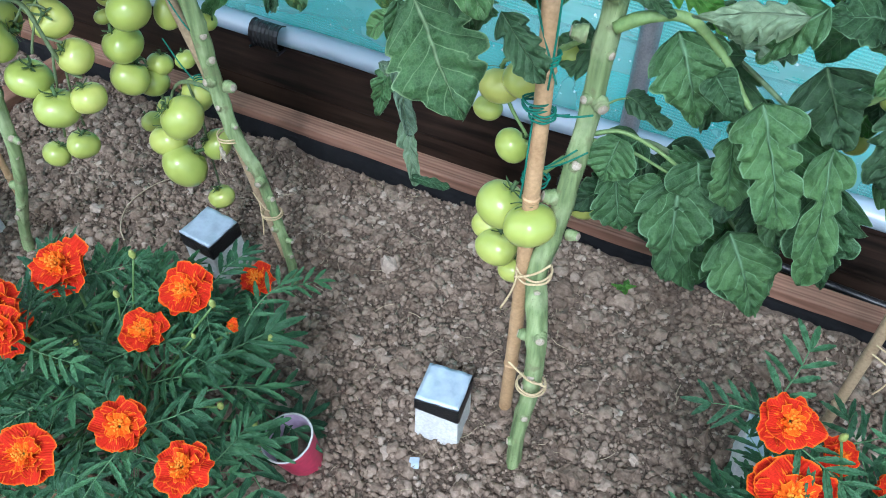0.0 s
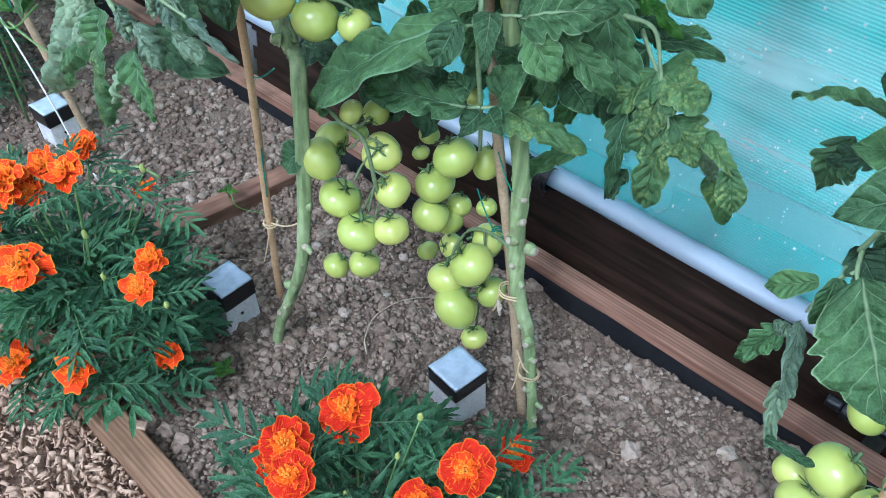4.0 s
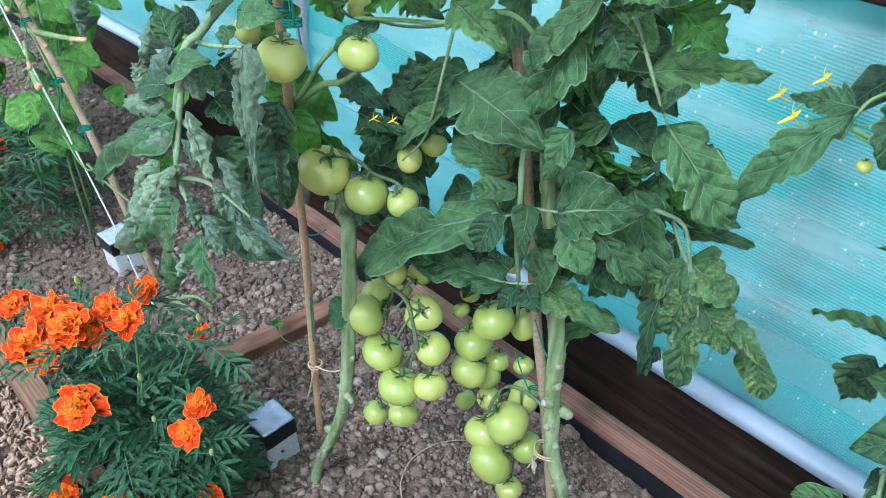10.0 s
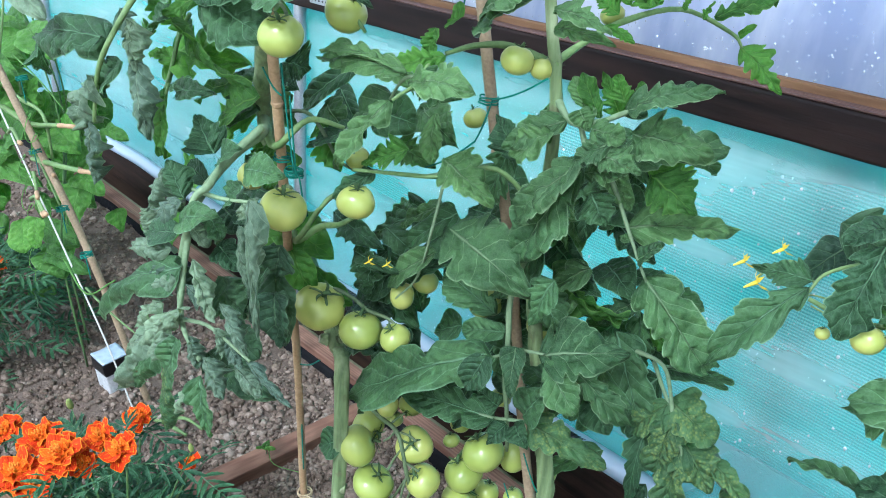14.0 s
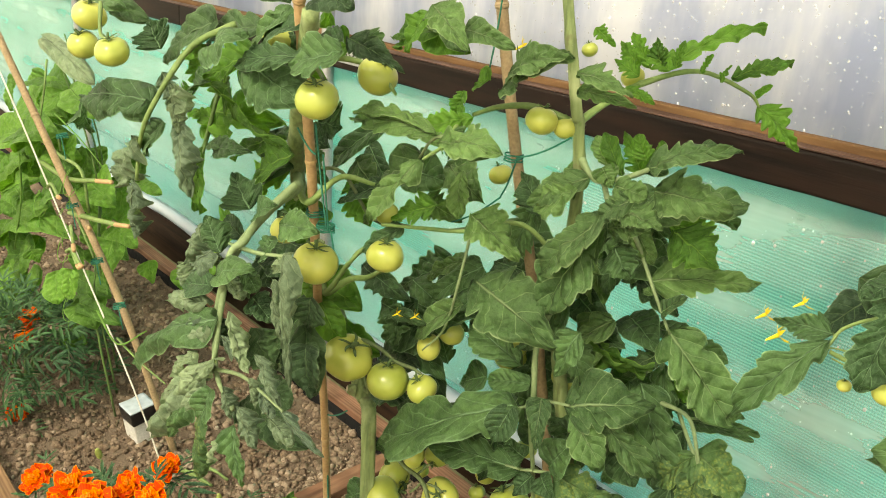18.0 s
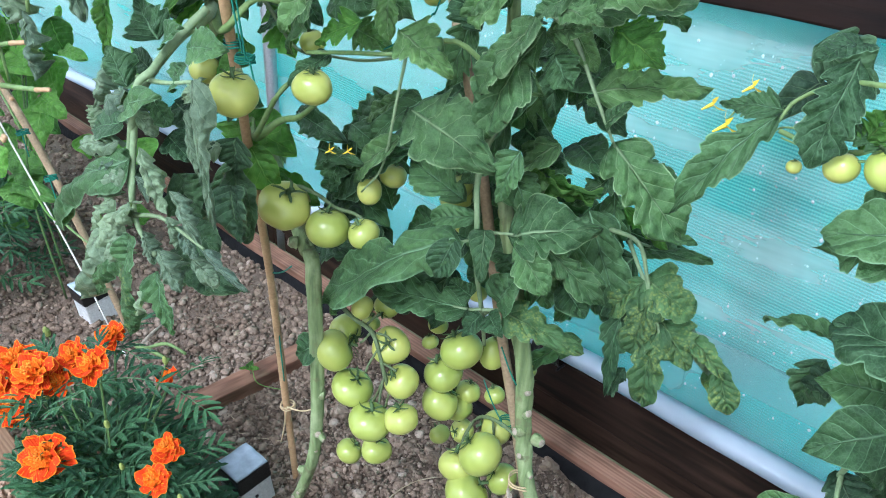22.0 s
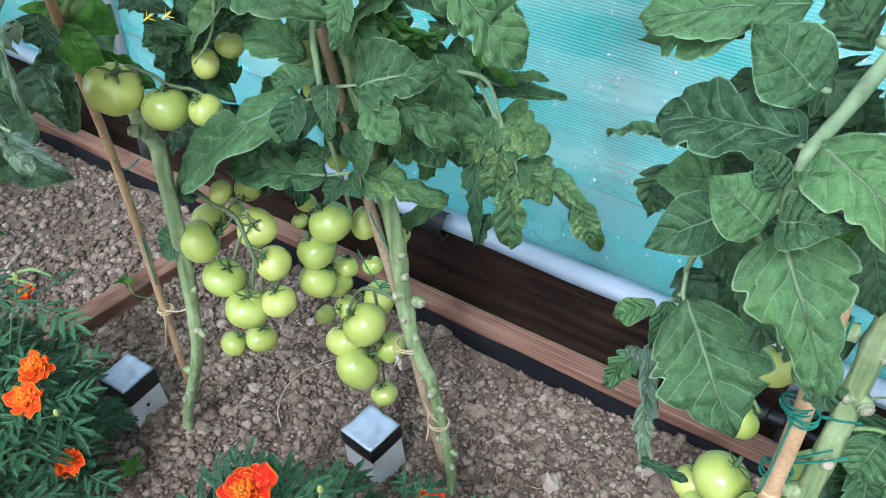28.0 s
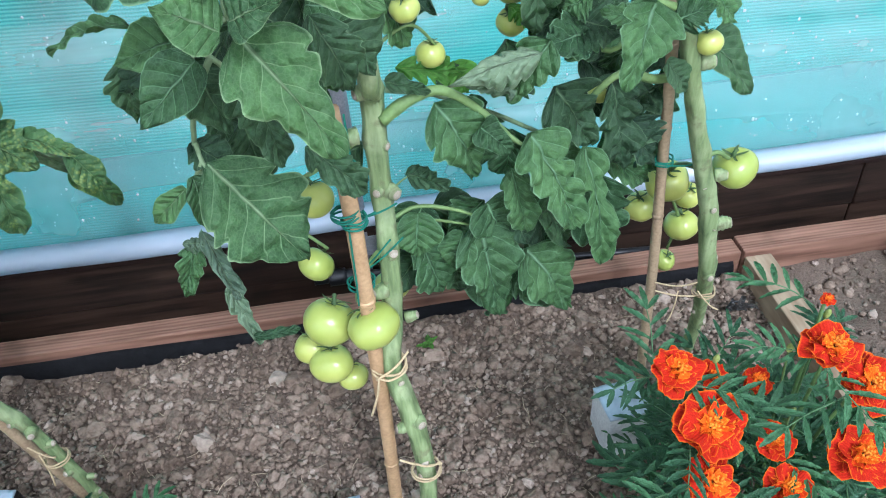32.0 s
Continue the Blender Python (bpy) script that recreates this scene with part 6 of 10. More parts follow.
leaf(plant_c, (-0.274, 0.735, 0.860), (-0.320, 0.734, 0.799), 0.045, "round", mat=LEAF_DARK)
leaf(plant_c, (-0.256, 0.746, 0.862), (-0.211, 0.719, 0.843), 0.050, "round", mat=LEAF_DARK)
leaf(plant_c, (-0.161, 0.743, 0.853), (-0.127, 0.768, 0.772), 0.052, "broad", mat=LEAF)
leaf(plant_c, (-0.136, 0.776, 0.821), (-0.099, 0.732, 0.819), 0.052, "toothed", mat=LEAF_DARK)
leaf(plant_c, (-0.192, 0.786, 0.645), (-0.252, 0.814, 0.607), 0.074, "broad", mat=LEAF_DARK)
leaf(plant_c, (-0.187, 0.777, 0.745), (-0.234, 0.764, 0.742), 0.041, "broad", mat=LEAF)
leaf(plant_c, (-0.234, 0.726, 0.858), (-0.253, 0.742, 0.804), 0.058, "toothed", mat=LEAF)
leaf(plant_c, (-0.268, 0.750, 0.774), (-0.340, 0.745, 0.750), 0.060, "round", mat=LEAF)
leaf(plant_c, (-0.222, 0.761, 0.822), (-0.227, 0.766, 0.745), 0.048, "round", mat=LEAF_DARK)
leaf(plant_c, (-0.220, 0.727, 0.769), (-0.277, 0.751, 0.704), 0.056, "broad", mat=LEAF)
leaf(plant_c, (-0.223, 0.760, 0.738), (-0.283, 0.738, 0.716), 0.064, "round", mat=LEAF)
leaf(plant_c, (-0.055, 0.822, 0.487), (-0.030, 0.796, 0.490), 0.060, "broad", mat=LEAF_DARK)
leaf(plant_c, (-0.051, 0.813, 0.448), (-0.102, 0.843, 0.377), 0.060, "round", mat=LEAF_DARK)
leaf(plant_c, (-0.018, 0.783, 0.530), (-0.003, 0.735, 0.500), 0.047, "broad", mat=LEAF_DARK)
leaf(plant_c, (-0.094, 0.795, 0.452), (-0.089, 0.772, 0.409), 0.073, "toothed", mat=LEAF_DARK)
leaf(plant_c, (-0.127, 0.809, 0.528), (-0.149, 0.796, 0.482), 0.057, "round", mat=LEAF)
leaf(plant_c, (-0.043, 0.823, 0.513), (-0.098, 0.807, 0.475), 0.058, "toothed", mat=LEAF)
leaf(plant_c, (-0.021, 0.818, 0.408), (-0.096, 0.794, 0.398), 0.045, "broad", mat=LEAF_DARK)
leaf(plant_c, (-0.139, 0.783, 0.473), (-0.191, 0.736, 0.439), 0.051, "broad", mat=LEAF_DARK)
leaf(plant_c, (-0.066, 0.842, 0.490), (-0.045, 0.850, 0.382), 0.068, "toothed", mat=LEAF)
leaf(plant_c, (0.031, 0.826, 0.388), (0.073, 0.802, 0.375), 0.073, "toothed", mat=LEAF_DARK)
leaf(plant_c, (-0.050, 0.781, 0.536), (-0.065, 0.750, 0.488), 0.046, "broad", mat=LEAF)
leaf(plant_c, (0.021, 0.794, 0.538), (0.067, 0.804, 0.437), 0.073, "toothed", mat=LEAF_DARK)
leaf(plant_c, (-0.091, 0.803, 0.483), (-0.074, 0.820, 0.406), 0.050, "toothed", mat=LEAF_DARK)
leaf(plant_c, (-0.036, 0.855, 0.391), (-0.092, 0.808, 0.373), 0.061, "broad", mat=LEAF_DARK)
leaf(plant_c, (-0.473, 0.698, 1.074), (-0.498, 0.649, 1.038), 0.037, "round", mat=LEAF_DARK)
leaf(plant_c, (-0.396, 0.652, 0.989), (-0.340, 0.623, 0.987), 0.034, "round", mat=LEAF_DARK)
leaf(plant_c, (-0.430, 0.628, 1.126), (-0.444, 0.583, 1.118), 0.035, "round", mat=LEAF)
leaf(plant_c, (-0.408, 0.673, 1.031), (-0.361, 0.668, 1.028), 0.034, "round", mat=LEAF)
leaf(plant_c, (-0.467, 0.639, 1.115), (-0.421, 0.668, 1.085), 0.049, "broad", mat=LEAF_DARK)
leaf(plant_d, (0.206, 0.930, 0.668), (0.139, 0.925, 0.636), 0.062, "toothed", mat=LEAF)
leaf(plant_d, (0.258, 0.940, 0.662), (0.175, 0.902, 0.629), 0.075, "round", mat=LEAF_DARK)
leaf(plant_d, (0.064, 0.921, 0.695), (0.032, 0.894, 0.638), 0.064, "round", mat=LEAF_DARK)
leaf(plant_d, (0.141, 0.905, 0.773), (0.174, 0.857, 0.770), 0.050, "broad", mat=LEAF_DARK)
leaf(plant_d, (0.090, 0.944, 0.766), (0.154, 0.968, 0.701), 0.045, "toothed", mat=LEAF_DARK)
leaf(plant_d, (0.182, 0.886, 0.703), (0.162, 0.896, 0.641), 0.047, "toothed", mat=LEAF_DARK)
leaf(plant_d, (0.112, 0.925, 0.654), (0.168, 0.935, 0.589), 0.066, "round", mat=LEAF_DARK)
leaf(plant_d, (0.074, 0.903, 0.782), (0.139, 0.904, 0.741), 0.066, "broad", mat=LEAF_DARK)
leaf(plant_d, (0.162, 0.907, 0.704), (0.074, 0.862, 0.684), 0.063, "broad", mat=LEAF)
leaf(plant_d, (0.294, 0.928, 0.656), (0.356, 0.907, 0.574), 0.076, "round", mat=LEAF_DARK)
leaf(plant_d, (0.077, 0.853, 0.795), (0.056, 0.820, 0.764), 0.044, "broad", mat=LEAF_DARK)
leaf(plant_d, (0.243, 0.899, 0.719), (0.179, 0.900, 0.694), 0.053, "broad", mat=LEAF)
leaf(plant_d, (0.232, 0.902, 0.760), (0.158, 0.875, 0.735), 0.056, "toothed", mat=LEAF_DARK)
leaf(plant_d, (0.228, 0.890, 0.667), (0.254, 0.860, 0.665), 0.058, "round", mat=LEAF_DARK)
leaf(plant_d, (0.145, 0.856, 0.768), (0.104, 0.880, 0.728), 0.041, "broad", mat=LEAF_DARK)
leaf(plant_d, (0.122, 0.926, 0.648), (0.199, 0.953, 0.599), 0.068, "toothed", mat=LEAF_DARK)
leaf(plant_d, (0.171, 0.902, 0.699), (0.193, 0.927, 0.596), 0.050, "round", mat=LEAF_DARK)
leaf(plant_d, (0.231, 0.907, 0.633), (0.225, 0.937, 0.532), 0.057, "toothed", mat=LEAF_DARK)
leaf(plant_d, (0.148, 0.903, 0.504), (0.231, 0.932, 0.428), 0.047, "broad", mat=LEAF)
leaf(plant_d, (0.210, 0.962, 0.541), (0.153, 0.936, 0.478), 0.065, "round", mat=LEAF_DARK)
leaf(plant_d, (0.111, 0.890, 0.626), (0.178, 0.877, 0.577), 0.067, "toothed", mat=LEAF_DARK)
leaf(plant_d, (0.185, 0.894, 0.553), (0.131, 0.862, 0.563), 0.056, "round", mat=LEAF_DARK)
leaf(plant_d, (0.216, 0.906, 0.603), (0.149, 0.875, 0.587), 0.073, "toothed", mat=LEAF_DARK)
leaf(plant_d, (0.208, 0.902, 0.550), (0.152, 0.874, 0.558), 0.067, "round", mat=LEAF_DARK)
leaf(plant_d, (0.175, 0.890, 0.609), (0.154, 0.915, 0.589), 0.073, "toothed", mat=LEAF_DARK)
leaf(plant_d, (0.172, 0.930, 0.585), (0.110, 0.906, 0.583), 0.075, "toothed", mat=LEAF_DARK)
leaf(plant_d, (0.136, 0.911, 0.601), (0.083, 0.910, 0.589), 0.055, "broad", mat=LEAF_DARK)
leaf(plant_d, (0.242, 0.951, 0.499), (0.218, 0.963, 0.425), 0.080, "toothed", mat=LEAF_DARK)
leaf(plant_a, (-1.438, 0.457, 1.144), (-1.415, 0.472, 1.085), 0.050, "toothed", mat=LEAF_PALE)
leaf(plant_a, (-1.799, 0.456, 1.040), (-1.846, 0.483, 0.958), 0.068, "toothed", mat=LEAF)
# leaves of the plant in the middle
stalk(plant_b, 0.0048, 0.0030, (-0.825, 0.715, 0.954), (-0.841, 0.700, 0.898), (-0.842, 0.690, 0.854), (-0.833, 0.685, 0.802), (-0.834, 0.690, 0.738), (-0.840, 0.712, 0.669), (-0.852, 0.735, 0.618), (-0.870, 0.765, 0.552), mat=STEM_PALE)
stalk(plant_b, 0.0028, 0.0018, (-0.832, 0.685, 0.791), (-0.799, 0.680, 0.804), (-0.769, 0.680, 0.814), mat=STEM_PALE)
stalk(plant_b, 0.0022, 0.0015, (-0.833, 0.685, 0.779), (-0.834, 0.665, 0.783), (-0.839, 0.648, 0.784), mat=STEM_PALE)
stalk(plant_b, 0.0026, 0.0017, (-0.839, 0.714, 0.655), (-0.856, 0.708, 0.649), (-0.880, 0.700, 0.646), mat=STEM_PALE)
stalk(plant_b, 0.0028, 0.0018, (-0.837, 0.714, 0.655), (-0.818, 0.722, 0.660), (-0.794, 0.735, 0.659), mat=STEM_PALE)
leaf(plant_b, (-0.829, 0.648, 0.793), (-1.128, 0.668, 0.540), 0.106, "lobed", roll=4, bend=0.7, curl=0.5)
leaf(plant_b, (-0.833, 0.645, 0.794), (-0.851, 0.632, 0.735), 0.044, "round", roll=-20, curl=0.8)
leaf(plant_b, (-0.811, 0.676, 0.804), (-0.794, 0.655, 0.743), 0.037, "round", roll=0, curl=0.7, mat=LEAF_MID)
leaf(plant_b, (-0.777, 0.682, 0.808), (-0.681, 0.737, 0.837), 0.074, "lobed", roll=0, bend=0.5, mat=LEAF_MID)
leaf(plant_b, (-0.764, 0.680, 0.807), (-0.701, 0.668, 0.764), 0.051, "broad", roll=0, bend=0.5, mat=LEAF_MID)
leaf(plant_b, (-0.739, 0.690, 0.815), (-0.665, 0.737, 0.739), 0.056, "toothed", roll=0, bend=0.6, mat=LEAF_MID)
leaf(plant_b, (-0.856, 0.708, 0.649), (-1.013, 0.672, 0.624), 0.074, "lobed", roll=0, bend=0.5)
leaf(plant_b, (-0.811, 0.726, 0.660), (-0.701, 0.772, 0.627), 0.059, "lobed", roll=0, bend=0.5, mat=LEAF_MOTTLED)
leaf(plant_b, (-0.847, 0.700, 0.679), (-0.879, 0.690, 0.695), 0.038, "round")
leaf(plant_b, (-0.811, 0.715, 0.678), (-0.778, 0.720, 0.738), 0.052, "round", roll=0)
leaf(plant_b, (-0.840, 0.715, 0.645), (-0.858, 0.700, 0.605), 0.034, "round")
leaf(plant_b, (-0.824, 0.715, 0.652), (-0.786, 0.700, 0.641), 0.033, "round")
leaf(plant_b, (-0.888, 0.720, 0.804), (-1.004, 0.730, 0.821), 0.068, "toothed", mat=LEAF)
leaf(plant_b, (-0.854, 0.700, 0.798), (-0.920, 0.690, 0.774), 0.041, "round", mat=LEAF)
leaf(plant_b, (-0.756, 0.660, 0.932), (-0.776, 0.655, 0.863), 0.042, "broad", roll=0, mat=LEAF)
leaf(plant_b, (-0.844, 0.790, 0.853), (-0.729, 0.800, 0.846), 0.067, "toothed", face=(0.1, -0.5, -0.4), mat=LEAF_FRESH)
leaf(plant_b, (-0.743, 0.800, 0.819), (-0.679, 0.800, 0.702), 0.087, "broad", roll=0, mat=LEAF)
leaf(plant_b, (-0.754, 0.780, 0.707), (-0.706, 0.770, 0.682), 0.049, "round", mat=LEAF)
leaf(plant_b, (-0.938, 0.740, 0.649), (-1.055, 0.730, 0.643), 0.076, "broad", mat=LEAF_DARK)
leaf(plant_b, (-1.076, 0.760, 0.708), (-1.111, 0.760, 0.777), 0.061, "toothed", mat=LEAF)
leaf(plant_b, (-0.803, 0.790, 0.741), (-0.784, 0.790, 0.653), 0.069, "broad", mat=LEAF)
leaf(plant_b, (-1.002, 0.770, 0.634), (-1.065, 0.770, 0.520), 0.072, "broad", mat=LEAF_DARK)
stalk(plant_b, 0.0032, 0.0020, (-0.709, 0.800, 0.805), (-0.666, 0.800, 0.803), (-0.645, 0.800, 0.761), (-0.629, 0.800, 0.714), (-0.624, 0.800, 0.660), mat=STEM_PALE)
leaf(plant_b, (-0.674, 0.810, 0.726), (-0.672, 0.800, 0.558), 0.048, "toothed", roll=0)
leaf(plant_b, (-0.605, 0.860, 0.668), (-0.592, 0.970, 0.550), 0.039, "strap", curl=-1.3, mat=LEAF_PALE)
leaf(plant_b, (-0.601, 0.970, 0.560), (-0.577, 1.030, 0.453), 0.052, "round", roll=0, mat=LEAF_MOTTLED)
leaf(plant_b, (-0.683, 0.900, 0.752), (-0.634, 0.962, 0.727), 0.022, "strap")
leaf(plant_b, (-0.680, 0.880, 0.773), (-0.646, 0.930, 0.762), 0.018, "strap", mat=LEAF)
stalk(plant_b, 0.0022, 0.0014, (-0.666, 0.800, 0.803), (-0.680, 0.860, 0.770), (-0.675, 0.900, 0.752), mat=STEM_PALE)
stalk(plant_b, 0.0050, 0.0022, (-0.834, 0.720, 1.122), (-0.802, 0.710, 1.104), (-0.756, 0.700, 1.118), (-0.735, 0.720, 1.132), (-0.726, 0.750, 1.138), mat=STEM_PALE)
stalk(plant_b, 0.0036, 0.0018, (-0.790, 0.710, 1.107), (-0.758, 0.690, 1.082), (-0.733, 0.700, 1.061), (-0.718, 0.710, 1.029), (-0.696, 0.710, 0.995), (-0.668, 0.712, 0.951), mat=STEM_PALE)
leaf(plant_b, (-0.671, 0.712, 0.956), (-0.585, 0.738, 0.863), 0.087, "lobed", roll=0, bend=0.4, mat=LEAF_MID)
leaf(plant_b, (-0.682, 0.710, 0.973), (-0.655, 0.710, 1.005), 0.026, "round", mat=LEAF_MID)
leaf(plant_b, (-0.697, 0.710, 0.991), (-0.711, 0.710, 0.993), 0.011, "round", mat=LEAF_UPPER)
leaf(plant_b, (-0.842, 0.790, 0.851), (-0.738, 0.800, 0.836), 0.073, "toothed", face=(0.1, -0.5, -0.4), mat=LEAF_FRESH)
leaf(plant_b, (-0.762, 0.690, 1.064), (-0.826, 0.672, 0.922), 0.081, "lobed", roll=0, bend=0.5, mat=LEAF_MID)
leaf(plant_b, (-0.761, 0.690, 1.057), (-0.709, 0.700, 1.072), 0.040, "toothed", roll=0, mat=LEAF_UPPER)
leaf(plant_b, (-0.752, 0.700, 1.034), (-0.725, 0.700, 1.001), 0.047, "broad", mat=LEAF)
leaf(plant_b, (-0.944, 0.670, 0.926), (-0.783, 0.655, 0.899), 0.089, "lobed", roll=0, bend=0.5, mat=LEAF_UPPER)
leaf(plant_b, (-0.733, 0.720, 1.079), (-0.649, 0.800, 1.099), 0.064, "lobed", roll=0, bend=0.5, mat=LEAF_MID)
leaf(plant_b, (-0.742, 0.720, 1.127), (-0.684, 0.800, 1.159), 0.040, "deep", roll=0, mat=LEAF_MID)
leaf(plant_b, (-0.745, 0.720, 1.124), (-0.776, 0.720, 1.166), 0.034, "deep", mat=LEAF_FRESH)
leaf(plant_b, (-0.757, 0.700, 1.121), (-0.789, 0.700, 1.165), 0.022, "strap", mat=LEAF_FRESH)
leaf(plant_b, (-0.742, 0.710, 1.070), (-0.710, 0.720, 1.023), 0.040, "round", mat=LEAF_UPPER)
leaf(plant_b, (-0.717, 0.730, 0.996), (-0.623, 0.820, 1.005), 0.064, "toothed", roll=0, bend=0.5, mat=LEAF_UPPER)
leaf(plant_b, (-0.719, 0.750, 1.070), (-0.677, 0.800, 1.034), 0.046, "deep", mat=LEAF_FRESH)
leaf(plant_b, (-0.697, 0.780, 1.092), (-0.667, 0.820, 1.062), 0.031, "strap", curl=1.2, mat=LEAF)
leaf(plant_b, (-0.803, 0.700, 1.107), (-0.873, 0.680, 1.055), 0.043, "lobed", roll=0, mat=LEAF_UPPER)
leaf(plant_b, (-0.912, 0.740, 1.035), (-0.945, 0.740, 0.942), 0.059, "toothed", mat=LEAF)
leaf(plant_b, (-0.973, 0.585, 1.106), (-1.106, 0.600, 0.974), 0.061, "lobed", roll=0, bend=0.6, mat=LEAF_UPPER)
leaf(plant_b, (-0.914, 0.550, 1.150), (-1.088, 0.560, 1.132), 0.046, "deep", roll=0, bend=0.7, mat=LEAF_UPPER)
leaf(plant_b, (-0.913, 0.560, 1.147), (-0.856, 0.580, 1.133), 0.053, "toothed", roll=0, mat=LEAF_MID)
leaf(plant_b, (-0.918, 0.660, 1.193), (-0.803, 0.640, 1.253), 0.059, "toothed", roll=0, mat=LEAF_UPPER)
leaf(plant_b, (-0.819, 0.680, 1.210), (-0.739, 0.680, 1.205), 0.027, "toothed", mat=LEAF_UPPER)
leaf(plant_b, (-0.831, 0.730, 0.928), (-0.888, 0.720, 0.829), 0.069, "broad", mat=LEAF)
leaf(plant_b, (-1.081, 0.700, 0.788), (-0.962, 0.700, 0.857), 0.059, "toothed", mat=LEAF)
leaf(plant_b, (-1.121, 0.720, 0.816), (-1.171, 0.720, 0.700), 0.060, "broad", mat=LEAF)
leaf(plant_b, (-0.978, 0.680, 0.874), (-1.070, 0.680, 0.779), 0.045, "round", mat=LEAF_UPPER)
leaf(plant_b, (-0.856, 0.760, 0.867), (-0.809, 0.760, 0.800), 0.055, "broad", mat=LEAF)
stalk(plant_b, 0.0030, 0.0018, (-0.971, 0.740, 1.009), (-1.009, 0.720, 0.976), (-1.070, 0.700, 0.956), (-1.126, 0.660, 0.959), mat=STEM_PALE)
stalk(plant_b, 0.0026, 0.0015, (-1.009, 0.720, 0.976), (-0.984, 0.680, 0.924), (-0.999, 0.670, 0.832), (-1.033, 0.660, 0.782), mat=STEM_PALE)
stalk(plant_b, 0.0028, 0.0014, (-0.911, 0.580, 1.143), (-0.927, 0.560, 1.143), (-0.977, 0.580, 1.103), mat=STEM_PALE)
stalk(plant_b, 0.0053, 0.0018, (-0.838, 0.710, 1.164), (-0.831, 0.740, 1.183), (-0.808, 0.780, 1.211), (-0.771, 0.850, 1.230), (-0.741, 0.930, 1.203), (-0.732, 0.950, 1.185))
leaf(plant_b, (-0.794, 0.800, 1.232), (-0.710, 0.880, 1.288), 0.048, "deep", mat=LEAF_FRESH)
leaf(plant_b, (-0.762, 0.920, 1.218), (-0.709, 0.970, 1.244), 0.047, "deep", mat=LEAF_FRESH)
leaf(plant_b, (-0.735, 0.950, 1.185), (-0.677, 0.970, 1.135), 0.048, "deep", mat=LEAF_FRESH)
leaf(plant_b, (-0.811, 0.780, 1.230), (-0.841, 0.780, 1.259), 0.033, "deep", mat=LEAF_FRESH)
leaf(plant_b, (-0.739, 0.950, 1.198), (-0.720, 0.950, 1.215), 0.016, "round", mat=LEAF_FRESH)
stalk(plant_b, 0.0054, 0.0027, (-0.851, 0.710, 1.165), (-0.893, 0.690, 1.176), (-0.920, 0.660, 1.173), (-0.927, 0.620, 1.165))
leaf(plant_b, (-0.889, 0.640, 1.219), (-0.792, 0.620, 1.256), 0.056, "toothed", roll=0, mat=LEAF_UPPER)
leaf(plant_b, (-0.809, 0.660, 1.232), (-0.733, 0.660, 1.218), 0.032, "toothed", mat=LEAF_UPPER)
leaf(plant_b, (-0.906, 0.600, 1.167), (-0.952, 0.560, 1.149), 0.040, "deep", mat=LEAF_FRESH)
leaf(plant_b, (-0.923, 0.600, 1.196), (-0.934, 0.600, 1.165), 0.040, "deep", mat=LEAF_FRESH)
leaf(plant_b, (-0.904, 0.620, 1.211), (-0.930, 0.620, 1.194), 0.034, "round", mat=LEAF_FRESH)
leaf(plant_b, (-0.848, 0.720, 1.070), (-0.842, 0.720, 1.115), 0.036, "round", mat=LEAF_UPPER)
leaf(plant_b, (-0.879, 0.720, 1.032), (-0.925, 0.720, 1.080), 0.049, "toothed", mat=LEAF)
leaf(plant_b, (-0.782, 0.760, 1.236), (-0.813, 0.760, 1.273), 0.024, "deep", mat=LEAF_FRESH)
leaf(plant_b, (-0.766, 0.760, 1.235), (-0.779, 0.760, 1.272), 0.024, "deep", mat=LEAF_FRESH)
leaf(plant_b, (-0.749, 0.760, 1.242), (-0.742, 0.760, 1.273), 0.020, "deep", mat=LEAF_FRESH)
leaf(plant_b, (-0.795, 0.760, 1.224), (-0.833, 0.760, 1.239), 0.023, "deep", mat=LEAF_FRESH)
leaf(plant_b, (-0.716, 0.760, 1.241), (-0.706, 0.760, 1.263), 0.014, "deep", mat=LEAF_FRESH)
leaf(plant_b, (-0.867, 0.760, 1.272), (-0.834, 0.760, 1.254), 0.021, "deep", mat=LEAF_FRESH)
leaf(plant_b, (-0.755, 0.760, 1.237), (-0.790, 0.760, 1.257), 0.027, "deep", mat=LEAF_FRESH)
leaf(plant_b, (-0.811, 0.760, 1.208), (-0.768, 0.760, 1.197), 0.024, "deep", mat=LEAF_FRESH)
leaf(plant_b, (-0.691, 0.760, 1.235), (-0.682, 0.760, 1.255), 0.012, "deep", mat=LEAF_FRESH)
stalk(plant_b, 0.0036, 0.0026, (-0.850, 0.740, 0.964), (-0.899, 0.700, 1.018), (-0.958, 0.660, 0.997), (-1.011, 0.620, 0.993), (-1.068, 0.600, 0.984))
stalk(plant_b, 0.0032, 0.0017, (-0.929, 0.600, 1.160), (-0.885, 0.540, 1.149), (-0.878, 0.500, 1.137))
leaf(plant_b, (-0.917, 0.550, 1.154), (-1.062, 0.540, 1.148), 0.031, "toothed", face=(0.1, -0.4, 0.9), mat=LEAF_UPPER)
leaf(plant_b, (-0.896, 0.540, 1.147), (-0.782, 0.520, 1.162), 0.051, "toothed", roll=0, mat=LEAF_UPPER)
leaf(plant_b, (-0.881, 0.500, 1.134), (-0.934, 0.475, 1.054), 0.049, "toothed", roll=0, mat=LEAF_UPPER)
leaf(plant_b, (-0.959, 0.600, 1.044), (-1.045, 0.600, 0.998), 0.043, "deep", mat=LEAF_FRESH)
leaf(plant_b, (-1.173, 0.620, 1.021), (-1.120, 0.620, 0.961), 0.058, "deep", mat=LEAF_FRESH)
